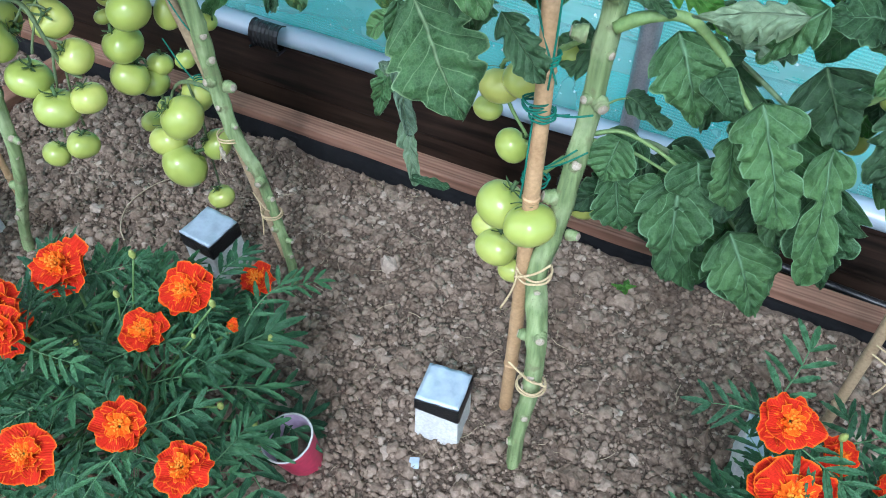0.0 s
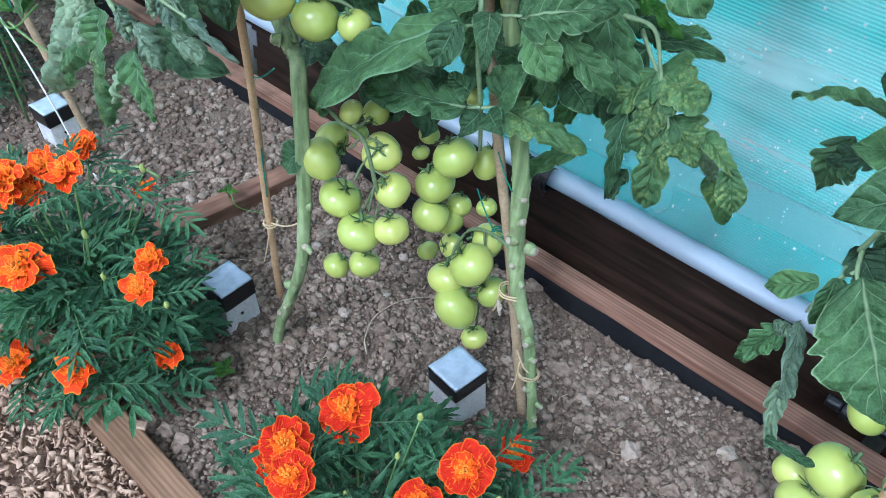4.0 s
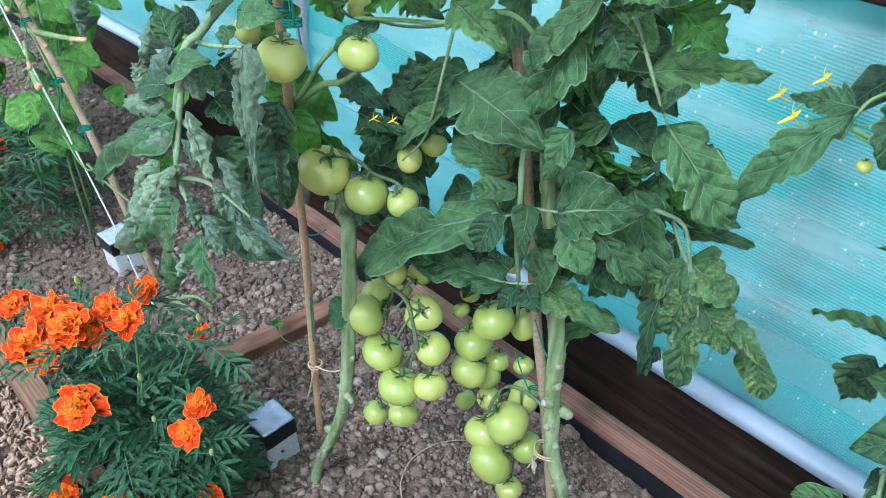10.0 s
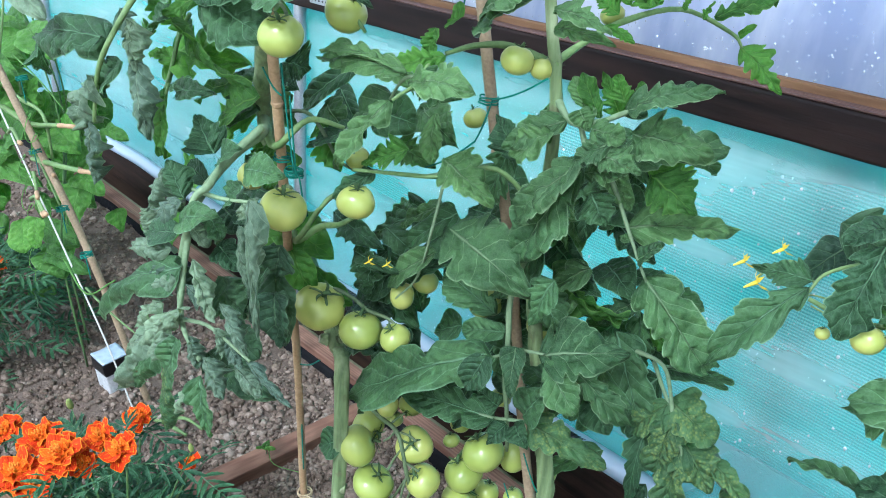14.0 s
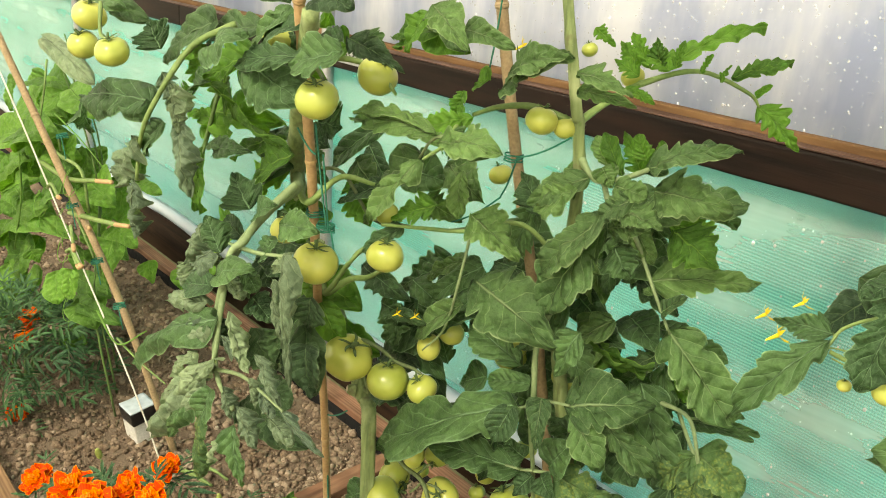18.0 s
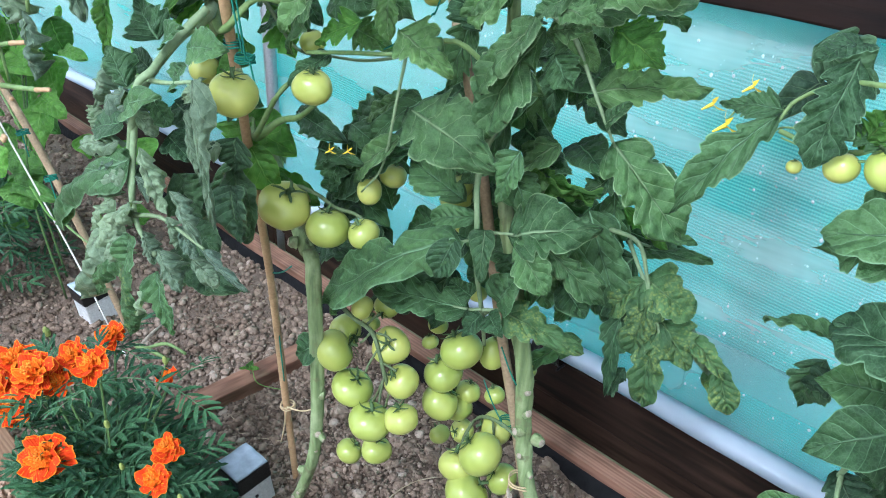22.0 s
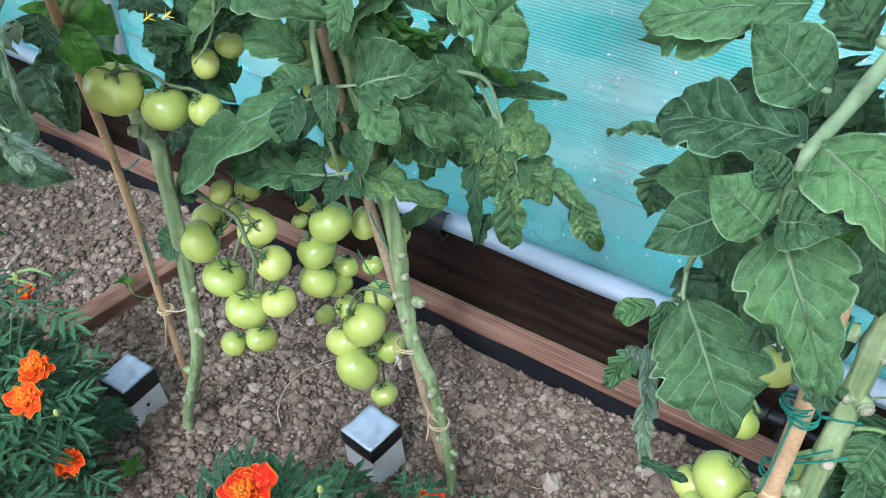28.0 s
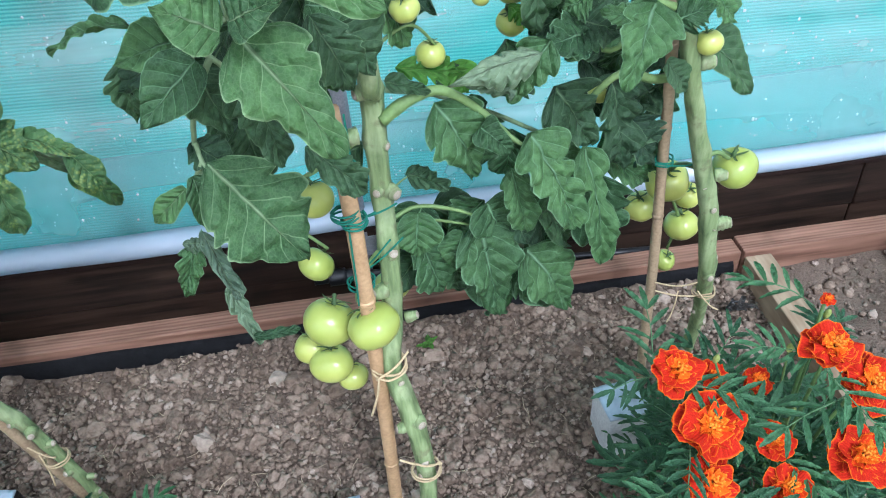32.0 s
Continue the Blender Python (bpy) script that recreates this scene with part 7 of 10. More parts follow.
# leaves of the plant with the curled foliage
stalk(plant_a, 0.0059, 0.0033, (-1.150, 0.512, 1.034), (-1.149, 0.480, 1.013), (-1.148, 0.450, 0.992), (-1.127, 0.420, 0.978), (-1.130, 0.400, 0.963), (-1.128, 0.390, 0.921), (-1.127, 0.380, 0.877), (-1.121, 0.370, 0.835), (-1.131, 0.365, 0.790), mat=STEM_PALE)
leaf(plant_a, (-1.221, 0.550, 1.035), (-1.315, 0.550, 0.986), 0.059, "toothed", mat=LEAF_DARK)
leaf(plant_a, (-1.152, 0.530, 0.811), (-1.096, 0.510, 0.725), 0.074, "round", roll=0, mat=LEAF_DARK)
stalk(plant_a, 0.0039, 0.0027, (-1.434, 0.550, 1.202), (-1.391, 0.530, 1.150), (-1.395, 0.520, 1.099), (-1.409, 0.510, 1.045), (-1.432, 0.510, 1.013), mat=STEM_MARI)
leaf(plant_a, (-1.384, 0.530, 1.134), (-1.191, 0.520, 1.078), 0.069, "deep", face=(0.1, -0.6, -0.3), mat=LEAF_FRESH)
leaf(plant_a, (-1.394, 0.530, 1.116), (-1.473, 0.520, 1.164), 0.053, "deep", mat=LEAF_FRESH)
leaf(plant_a, (-1.403, 0.520, 1.071), (-1.491, 0.520, 1.064), 0.044, "deep", mat=LEAF_FRESH)
leaf(plant_a, (-1.421, 0.510, 1.024), (-1.434, 0.500, 0.914), 0.058, "deep", mat=LEAF_FRESH)
leaf(plant_a, (-1.401, 0.510, 1.033), (-1.264, 0.510, 1.052), 0.031, "toothed")
leaf(plant_a, (-1.170, 0.520, 1.071), (-1.290, 0.530, 0.990), 0.064, "deep", mat=LEAF_FRESH)
leaf(plant_a, (-1.029, 0.460, 1.225), (-1.174, 0.440, 1.193), 0.048, "toothed")
leaf(plant_a, (-1.168, 0.500, 1.212), (-1.121, 0.520, 1.148), 0.061, "deep", mat=LEAF_FRESH)
leaf(plant_a, (-1.032, 0.500, 1.242), (-1.115, 0.500, 1.219), 0.049, "toothed")
leaf(plant_a, (-1.041, 0.530, 1.246), (-1.002, 0.550, 1.225), 0.040, "toothed")
leaf(plant_a, (-1.606, 0.340, 1.178), (-1.367, 0.330, 1.145), 0.046, "round", curl=-0.6, mat=LEAF_PALE)
leaf(plant_a, (-1.123, 0.640, 0.474), (-1.172, 0.630, 0.432), 0.051, "round")
leaf(plant_a, (-1.102, 0.660, 0.598), (-1.072, 0.680, 0.594), 0.050, "round", mat=LEAF_FRESH)
leaf(plant_a, (-1.104, 0.500, 0.811), (-1.075, 0.500, 0.742), 0.065, "round", mat=LEAF_DARK)
leaf(plant_a, (-1.156, 0.400, 0.955), (-1.192, 0.400, 0.995), 0.053, "broad", curl=-0.9, mat=LEAF)
leaf(plant_a, (-1.153, 0.395, 0.952), (-1.237, 0.395, 0.887), 0.053, "rolled", curl=-1.5, twist=0.6, mat=LEAF_PALE)
leaf(plant_a, (-1.222, 0.410, 0.974), (-1.274, 0.410, 0.898), 0.046, "rolled", curl=-1.4, twist=0.6, mat=LEAF_PALE)
leaf(plant_a, (-1.143, 0.385, 0.929), (-1.039, 0.385, 0.976), 0.036, "round", roll=0, curl=0.4, mat=LEAF)
leaf(plant_a, (-1.155, 0.385, 0.911), (-1.245, 0.385, 0.876), 0.035, "round", roll=0, curl=0.4, mat=LEAF)
leaf(plant_a, (-1.121, 0.372, 0.881), (-1.408, 0.372, 0.673), 0.079, "broad", curl=-0.9, mat=LEAF)
leaf(plant_a, (-1.158, 0.378, 0.887), (-1.279, 0.378, 0.842), 0.054, "rolled", curl=-1.3, twist=0.6, mat=LEAF_PALE)
leaf(plant_a, (-1.126, 0.365, 0.866), (-1.202, 0.365, 0.802), 0.041, "rolled", curl=-1.7, twist=0.6, mat=LEAF_PALE)
leaf(plant_a, (-1.081, 0.370, 0.908), (-1.035, 0.370, 0.840), 0.044, "rolled", curl=-1.7, twist=0.8, mat=LEAF_PALE)
leaf(plant_a, (-1.013, 0.370, 0.877), (-0.959, 0.370, 0.831), 0.034, "rolled", curl=-1.7, twist=0.9, mat=LEAF_PALE)
leaf(plant_a, (-1.026, 0.420, 0.992), (-1.019, 0.420, 0.808), 0.032, "rolled", bend=0.25, curl=-1.8, twist=1.5, mat=LEAF_PALE)
leaf(plant_a, (-1.056, 0.420, 0.949), (-1.041, 0.420, 0.869), 0.025, "rolled", curl=-1.8, twist=0.8, mat=LEAF_PALE)
leaf(plant_a, (-0.955, 0.370, 0.827), (-0.867, 0.370, 0.813), 0.023, "rolled", curl=-1.8, twist=0.7, mat=LEAF_PALE)
leaf(plant_a, (-1.111, 0.360, 0.820), (-1.273, 0.360, 0.678), 0.060, "rolled", curl=-1.5, twist=0.6, mat=LEAF_PALE)
leaf(plant_a, (-1.187, 0.350, 0.757), (-1.302, 0.350, 0.603), 0.061, "rolled", curl=-1.4, twist=0.6, mat=LEAF_PALE)
leaf(plant_a, (-1.090, 0.355, 0.839), (-1.179, 0.355, 0.755), 0.045, "rolled", curl=-1.6, twist=0.6, mat=LEAF_PALE)
leaf(plant_a, (-1.123, 0.350, 0.749), (-1.144, 0.350, 0.623), 0.047, "broad", curl=-1.0, twist=0.4, mat=LEAF_MOTTLED)
leaf(plant_a, (-1.050, 0.355, 0.762), (-1.027, 0.355, 0.682), 0.043, "broad", curl=1.0, mat=LEAF)
leaf(plant_a, (-1.029, 0.352, 0.802), (-0.987, 0.352, 0.763), 0.041, "rolled", curl=-1.2, twist=0.6, mat=LEAF_PALE)
leaf(plant_a, (-1.103, 0.352, 0.789), (-1.130, 0.352, 0.718), 0.045, "round", mat=LEAF)
leaf(plant_a, (-1.010, 0.360, 0.849), (-1.001, 0.360, 0.812), 0.026, "rolled", curl=-1.7, twist=0.6, mat=LEAF_PALE)
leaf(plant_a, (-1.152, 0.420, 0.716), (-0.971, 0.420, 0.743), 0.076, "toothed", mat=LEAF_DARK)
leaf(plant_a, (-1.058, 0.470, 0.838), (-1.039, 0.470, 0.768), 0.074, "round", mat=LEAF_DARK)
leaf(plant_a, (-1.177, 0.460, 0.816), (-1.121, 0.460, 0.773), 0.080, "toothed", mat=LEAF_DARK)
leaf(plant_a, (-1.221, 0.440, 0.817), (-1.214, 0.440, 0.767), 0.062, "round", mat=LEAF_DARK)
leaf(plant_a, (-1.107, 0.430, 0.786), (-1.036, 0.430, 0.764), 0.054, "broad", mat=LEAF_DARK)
leaf(plant_a, (-1.186, 0.460, 0.996), (-1.227, 0.460, 1.037), 0.059, "broad", mat=LEAF)
leaf(plant_a, (-1.149, 0.450, 1.001), (-1.096, 0.450, 1.030), 0.033, "round", mat=LEAF)
leaf(plant_a, (-1.071, 0.440, 1.013), (-0.988, 0.440, 1.029), 0.040, "broad", curl=0.5, mat=LEAF)
leaf(plant_a, (-1.191, 0.450, 0.956), (-1.233, 0.450, 0.974), 0.036, "round", mat=LEAF_DARK)
leaf(plant_a, (-1.067, 0.430, 0.996), (-1.097, 0.430, 0.961), 0.040, "broad", mat=LEAF)
leaf(plant_a, (-1.022, 0.425, 0.992), (-1.062, 0.425, 0.956), 0.035, "rolled", curl=-1.2, twist=0.6, mat=LEAF_PALE)
leaf(plant_a, (-1.298, 0.500, 0.931), (-1.354, 0.500, 0.889), 0.066, "broad", mat=LEAF_FRESH)
leaf(plant_a, (-1.123, 0.520, 0.871), (-1.130, 0.520, 0.819), 0.063, "broad", mat=LEAF_DARK)
leaf(plant_a, (-1.238, 0.500, 0.891), (-1.174, 0.500, 0.870), 0.058, "broad", mat=LEAF_DARK)
stalk(plant_a, 0.0078, 0.0032, (-1.247, 0.575, 1.016), (-1.165, 0.520, 1.021), (-1.153, 0.470, 1.002), (-1.146, 0.420, 0.962), (-1.118, 0.390, 0.945), (-1.138, 0.385, 0.893), (-1.132, 0.375, 0.846), (-1.110, 0.365, 0.800), (-1.059, 0.360, 0.778), mat=STEM_PALE)
stalk(plant_a, 0.0036, 0.0020, (-1.146, 0.420, 0.962), (-1.090, 0.420, 0.972), (-1.029, 0.420, 0.989), mat=STEM_PALE)
stalk(plant_a, 0.0030, 0.0018, (-1.132, 0.378, 0.869), (-1.162, 0.375, 0.867), (-1.195, 0.370, 0.852), mat=STEM_PALE)
stalk(plant_a, 0.0030, 0.0018, (-1.113, 0.366, 0.810), (-1.050, 0.366, 0.832), (-1.009, 0.365, 0.836), (-0.951, 0.368, 0.830), mat=STEM_PALE)
stalk(plant_a, 0.0026, 0.0018, (-1.146, 0.420, 0.962), (-1.163, 0.410, 0.964), (-1.162, 0.400, 0.953), mat=STEM_PALE)
leaf(plant_a, (-1.279, 0.370, 1.135), (-1.524, 0.370, 1.095), 0.088, "broad", curl=-0.8, mat=LEAF)
leaf(plant_a, (-1.304, 0.360, 1.081), (-1.381, 0.360, 0.994), 0.068, "rolled", curl=-1.2, twist=0.6, mat=LEAF_PALE)
leaf(plant_a, (-1.327, 0.360, 1.017), (-1.334, 0.360, 0.929), 0.055, "rolled", curl=-1.5, twist=0.6, mat=LEAF_PALE)
leaf(plant_a, (-1.200, 0.370, 1.172), (-1.195, 0.370, 1.107), 0.045, "rolled", curl=-1.5, twist=0.6, mat=LEAF_PALE)
leaf(plant_a, (-1.195, 0.370, 1.125), (-1.173, 0.370, 1.032), 0.053, "rolled", curl=-1.4, twist=0.9, mat=LEAF_PALE)
leaf(plant_a, (-1.267, 0.380, 1.109), (-1.328, 0.380, 1.047), 0.048, "toothed", mat=LEAF)
leaf(plant_a, (-1.283, 0.390, 1.202), (-1.312, 0.390, 1.234), 0.056, "broad", mat=LEAF)
leaf(plant_a, (-1.243, 0.430, 1.201), (-1.126, 0.430, 1.239), 0.061, "broad", curl=-0.6, mat=LEAF)
leaf(plant_a, (-1.469, 0.550, 1.065), (-1.249, 0.550, 1.094), 0.101, "deep", mat=LEAF_FRESH)
leaf(plant_a, (-1.402, 0.500, 1.018), (-1.419, 0.500, 0.913), 0.047, "toothed", mat=LEAF_FRESH)
leaf(plant_a, (-1.366, 0.500, 1.033), (-1.249, 0.500, 1.057), 0.033, "broad", mat=LEAF)
leaf(plant_a, (-1.191, 0.460, 1.192), (-1.058, 0.460, 1.167), 0.085, "broad", curl=-0.5, mat=LEAF)
leaf(plant_a, (-1.251, 0.560, 1.021), (-1.337, 0.560, 0.962), 0.076, "deep", mat=LEAF_FRESH)
leaf(plant_a, (-1.298, 0.480, 1.157), (-1.392, 0.480, 1.118), 0.047, "toothed", mat=LEAF)
leaf(plant_a, (-1.477, 0.520, 1.106), (-1.528, 0.520, 1.056), 0.053, "deep", mat=LEAF_FRESH)
stalk(plant_a, 0.0048, 0.0024, (-1.209, 0.460, 1.241), (-1.257, 0.420, 1.207), (-1.266, 0.370, 1.137), (-1.302, 0.362, 1.081), (-1.322, 0.360, 1.018), mat=STEM_THIN)
stalk(plant_a, 0.0034, 0.0022, (-1.351, 0.520, 1.147), (-1.393, 0.520, 1.102), (-1.408, 0.515, 1.054), (-1.417, 0.500, 1.000), mat=STEM_MARI)
leaf(plant_a, (-1.143, 0.395, 0.944), (-1.092, 0.395, 0.913), 0.041, "rolled", curl=-1.4, twist=0.5, mat=LEAF_PALE)
leaf(plant_a, (-1.157, 0.370, 0.867), (-1.243, 0.370, 0.802), 0.045, "rolled", curl=-1.5, twist=0.5, mat=LEAF_PALE)
leaf(plant_a, (-1.099, 0.370, 0.862), (-1.054, 0.370, 0.858), 0.034, "rolled", curl=-1.3, twist=0.5, mat=LEAF_PALE)
leaf(plant_a, (-1.126, 0.352, 0.785), (-1.191, 0.352, 0.701), 0.042, "rolled", curl=-1.5, twist=0.5, mat=LEAF_PALE)
leaf(plant_a, (-1.080, 0.358, 0.804), (-1.060, 0.358, 0.766), 0.037, "rolled", curl=-1.4, twist=0.5, mat=LEAF_PALE)
leaf(plant_a, (-1.166, 0.350, 0.741), (-1.240, 0.350, 0.641), 0.045, "broad", curl=-0.9, twist=0.5, mat=LEAF)
leaf(plant_a, (-1.064, 0.350, 0.743), (-1.109, 0.350, 0.672), 0.036, "rolled", curl=-1.3, twist=0.5, mat=LEAF_PALE)
leaf(plant_a, (-1.005, 0.368, 0.837), (-0.971, 0.368, 0.809), 0.036, "rolled", curl=-1.5, twist=0.5, mat=LEAF_PALE)
leaf(plant_a, (-1.126, 0.430, 0.892), (-1.078, 0.430, 0.876), 0.046, "broad", curl=0.6, twist=0.5, mat=LEAF)
leaf(plant_a, (-1.159, 0.360, 0.816), (-1.236, 0.360, 0.743), 0.043, "rolled", curl=-1.5, twist=0.5, mat=LEAF_PALE)
leaf(plant_a, (-1.114, 0.410, 0.950), (-1.078, 0.410, 0.925), 0.038, "broad", curl=0.7, twist=0.5, mat=LEAF)
leaf(plant_a, (-0.993, 0.375, 0.794), (-0.939, 0.375, 0.788), 0.039, "rolled", curl=-1.4, twist=0.5, mat=LEAF_PALE)
leaf(plant_a, (-1.268, 0.400, 0.860), (-1.285, 0.400, 0.897), 0.040, "rolled", curl=-1.3, twist=0.5, mat=LEAF_PALE)
leaf(plant_b, (-0.711, 0.680, 1.144), (-0.611, 0.680, 1.186), 0.043, "toothed", mat=LEAF_UPPER)
leaf(plant_b, (-0.711, 0.700, 1.115), (-0.617, 0.700, 1.118), 0.075, "toothed", mat=LEAF_UPPER)
leaf(plant_b, (-0.735, 0.710, 1.143), (-0.751, 0.710, 1.170), 0.030, "broad", mat=LEAF_FRESH)
leaf(plant_b, (-0.779, 0.700, 1.128), (-0.800, 0.700, 1.159), 0.026, "broad", mat=LEAF_UPPER)
leaf(plant_b, (-0.714, 0.710, 1.143), (-0.719, 0.710, 1.170), 0.025, "toothed", mat=LEAF_FRESH)
leaf(plant_b, (-0.779, 0.690, 1.126), (-0.762, 0.690, 1.106), 0.030, "round", mat=LEAF_UPPER)
leaf(plant_b, (-0.804, 0.680, 1.096), (-0.857, 0.680, 1.050), 0.055, "toothed", mat=LEAF_UPPER)
leaf(plant_b, (-0.747, 0.660, 1.078), (-0.822, 0.660, 0.982), 0.078, "toothed", mat=LEAF_UPPER)
leaf(plant_b, (-0.731, 0.670, 1.090), (-0.676, 0.670, 1.086), 0.043, "toothed", mat=LEAF_UPPER)
leaf(plant_b, (-0.843, 0.720, 1.110), (-0.850, 0.720, 1.064), 0.038, "broad", mat=LEAF)
leaf(plant_b, (-0.721, 0.670, 1.106), (-0.757, 0.670, 1.076), 0.051, "toothed", mat=LEAF_UPPER)
leaf(plant_b, (-0.691, 0.720, 1.069), (-0.631, 0.720, 1.044), 0.059, "toothed", mat=LEAF_FRESH)
leaf(plant_b, (-0.751, 0.680, 1.113), (-0.708, 0.680, 1.112), 0.041, "broad", mat=LEAF_UPPER)
leaf(plant_b, (-0.682, 0.830, 0.765), (-0.728, 0.830, 0.696), 0.074, "broad", mat=LEAF)
leaf(plant_b, (-0.647, 0.800, 0.756), (-0.691, 0.800, 0.685), 0.047, "broad", roll=0, mat=LEAF_MOTTLED)
leaf(plant_b, (-0.651, 0.810, 0.753), (-0.580, 0.810, 0.730), 0.078, "broad", roll=0, mat=LEAF_MOTTLED)
leaf(plant_b, (-0.633, 0.795, 0.741), (-0.642, 0.795, 0.649), 0.065, "broad", roll=0, bend=0.8, mat=LEAF_MOTTLED)
leaf(plant_b, (-0.616, 0.800, 0.708), (-0.617, 0.800, 0.575), 0.063, "lobed", roll=0, bend=0.7, mat=LEAF_MOTTLED)
leaf(plant_b, (-0.619, 0.810, 0.706), (-0.570, 0.810, 0.656), 0.066, "broad", roll=0, mat=LEAF_MOTTLED)
leaf(plant_b, (-0.580, 0.820, 0.693), (-0.524, 0.820, 0.660), 0.040, "broad", curl=1.2, mat=LEAF_MOTTLED)
leaf(plant_b, (-0.535, 0.820, 0.666), (-0.511, 0.820, 0.616), 0.042, "round", roll=0, mat=LEAF_MOTTLED)
leaf(plant_b, (-0.657, 0.810, 0.608), (-0.675, 0.810, 0.555), 0.031, "rolled", mat=LEAF_DARK)
leaf(plant_b, (-0.690, 0.860, 0.761), (-0.601, 0.860, 0.779), 0.032, "broad", face=(0.1, -0.5, 0.85), mat=LEAF)
leaf(plant_b, (-0.715, 0.840, 0.820), (-0.645, 0.840, 0.787), 0.033, "rolled", curl=-1.0, mat=LEAF_FRESH)
stalk(plant_b, 0.0032, 0.0016, (-0.695, 0.830, 0.783), (-0.666, 0.810, 0.767), (-0.634, 0.797, 0.740), (-0.613, 0.795, 0.700), (-0.599, 0.800, 0.664), mat=STEM_PALE)
leaf(plant_d, (-0.038, 0.800, 0.673), (-0.109, 0.800, 0.656), 0.039, "broad", mat=LEAF_DARK)
leaf(plant_d, (-0.053, 0.820, 0.660), (-0.061, 0.820, 0.560), 0.095, "toothed", mat=LEAF_DARK)
leaf(plant_d, (0.001, 0.840, 0.607), (-0.010, 0.840, 0.541), 0.076, "broad", mat=LEAF)
leaf(plant_d, (0.033, 0.800, 0.619), (0.059, 0.800, 0.494), 0.114, "toothed", mat=LEAF)
leaf(plant_d, (0.014, 0.840, 0.510), (0.061, 0.840, 0.423), 0.090, "broad", mat=LEAF_DARK)
leaf(plant_d, (-0.014, 0.880, 0.476), (0.037, 0.880, 0.362), 0.094, "broad", mat=LEAF_DARK)
leaf(plant_d, (-0.072, 0.860, 0.440), (-0.015, 0.860, 0.274), 0.113, "broad", mat=LEAF)
leaf(plant_d, (0.005, 0.860, 0.391), (0.076, 0.860, 0.268), 0.125, "lobed", mat=LEAF)
leaf(plant_d, (-0.132, 0.880, 0.462), (-0.107, 0.880, 0.315), 0.077, "broad", mat=LEAF_DARK)
leaf(plant_d, (-0.106, 0.900, 0.457), (-0.026, 0.900, 0.385), 0.077, "round", mat=LEAF_DARK)
leaf(plant_d, (0.087, 0.800, 0.554), (0.130, 0.800, 0.403), 0.089, "toothed", mat=LEAF)
leaf(plant_d, (0.000, 0.740, 0.712), (-0.080, 0.740, 0.735), 0.032, "rolled", curl=-1.7, twist=0.5, mat=LEAF_PALE)
leaf(plant_d, (-0.007, 0.780, 0.742), (-0.031, 0.780, 0.693), 0.067, "broad", mat=LEAF_DARK)
leaf(plant_d, (0.034, 0.820, 0.843), (0.019, 0.820, 0.748), 0.082, "lobed", mat=LEAF_DARK)
leaf(plant_d, (0.039, 0.780, 0.694), (0.084, 0.780, 0.611), 0.086, "lobed", mat=LEAF_DARK)
leaf(plant_d, (-0.071, 0.860, 0.697), (-0.051, 0.860, 0.658), 0.044, "round", mat=LEAF_FRESH)
leaf(plant_d, (-0.045, 0.820, 0.416), (-0.015, 0.820, 0.374), 0.041, "round", mat=LEAF)
stalk(plant_d, 0.0040, 0.0028, (-0.166, 0.860, 0.477), (-0.113, 0.870, 0.481), (-0.043, 0.860, 0.452), (0.020, 0.860, 0.392), mat=STEM_PALE)
stalk(plant_d, 0.0040, 0.0028, (-0.156, 0.840, 0.685), (-0.096, 0.840, 0.670), (-0.032, 0.820, 0.648), (0.025, 0.800, 0.623), mat=STEM_PALE)
stalk(plant_a, 0.0078, 0.0031, (-1.289, 0.652, 0.815), (-1.205, 0.600, 0.827), (-1.167, 0.620, 0.859), (-1.132, 0.630, 0.873), (-1.067, 0.620, 0.919))
stalk(plant_a, 0.0067, 0.0030, (-1.250, 0.578, 1.008), (-1.149, 0.530, 1.005), (-1.114, 0.560, 1.047), (-1.088, 0.600, 1.037))
# leaves of the plant with the thick pale stem
stalk(plant_c, 0.0058, 0.0030, (-0.239, 0.600, 1.012), (-0.252, 0.550, 0.982), (-0.260, 0.515, 0.968), (-0.263, 0.506, 0.949), (-0.263, 0.502, 0.931), (-0.260, 0.497, 0.916), mat=STEM_PALE)
stalk(plant_c, 0.0026, 0.0016, (-0.264, 0.502, 0.928), (-0.272, 0.498, 0.928), (-0.279, 0.496, 0.931), mat=STEM_PALE)
stalk(plant_c, 0.0024, 0.0016, (-0.263, 0.502, 0.932), (-0.258, 0.494, 0.936), (-0.252, 0.490, 0.939), mat=STEM_PALE)
stalk(plant_c, 0.0026, 0.0018, (-0.260, 0.515, 0.968), (-0.268, 0.520, 0.965), (-0.279, 0.530, 0.959), mat=STEM_PALE)
stalk(plant_c, 0.0014, 0.0010, (-0.263, 0.506, 0.948), (-0.267, 0.505, 0.951), (-0.270, 0.503, 0.955), mat=STEM_PALE)
stalk(plant_c, 0.0024, 0.0016, (-0.266, 0.560, 0.987), (-0.272, 0.555, 0.989), (-0.278, 0.550, 0.992), mat=STEM_PALE)
leaf(plant_c, (-0.261, 0.497, 0.919), (-0.201, 0.470, 0.828), 0.066, "broad", roll=6, bend=0.5, curl=0.45, mat=LEAF_MID)
leaf(plant_c, (-0.269, 0.482, 0.927), (-0.308, 0.481, 0.949), 0.040, "round", roll=0, curl=0.5, mat=LEAF_MID)
leaf(plant_c, (-0.259, 0.478, 0.935), (-0.224, 0.470, 0.949), 0.032, "round", roll=0, curl=0.5, mat=LEAF_MID)
leaf(plant_c, (-0.267, 0.489, 0.951), (-0.286, 0.489, 0.971), 0.022, "round", roll=0, mat=LEAF_MID)
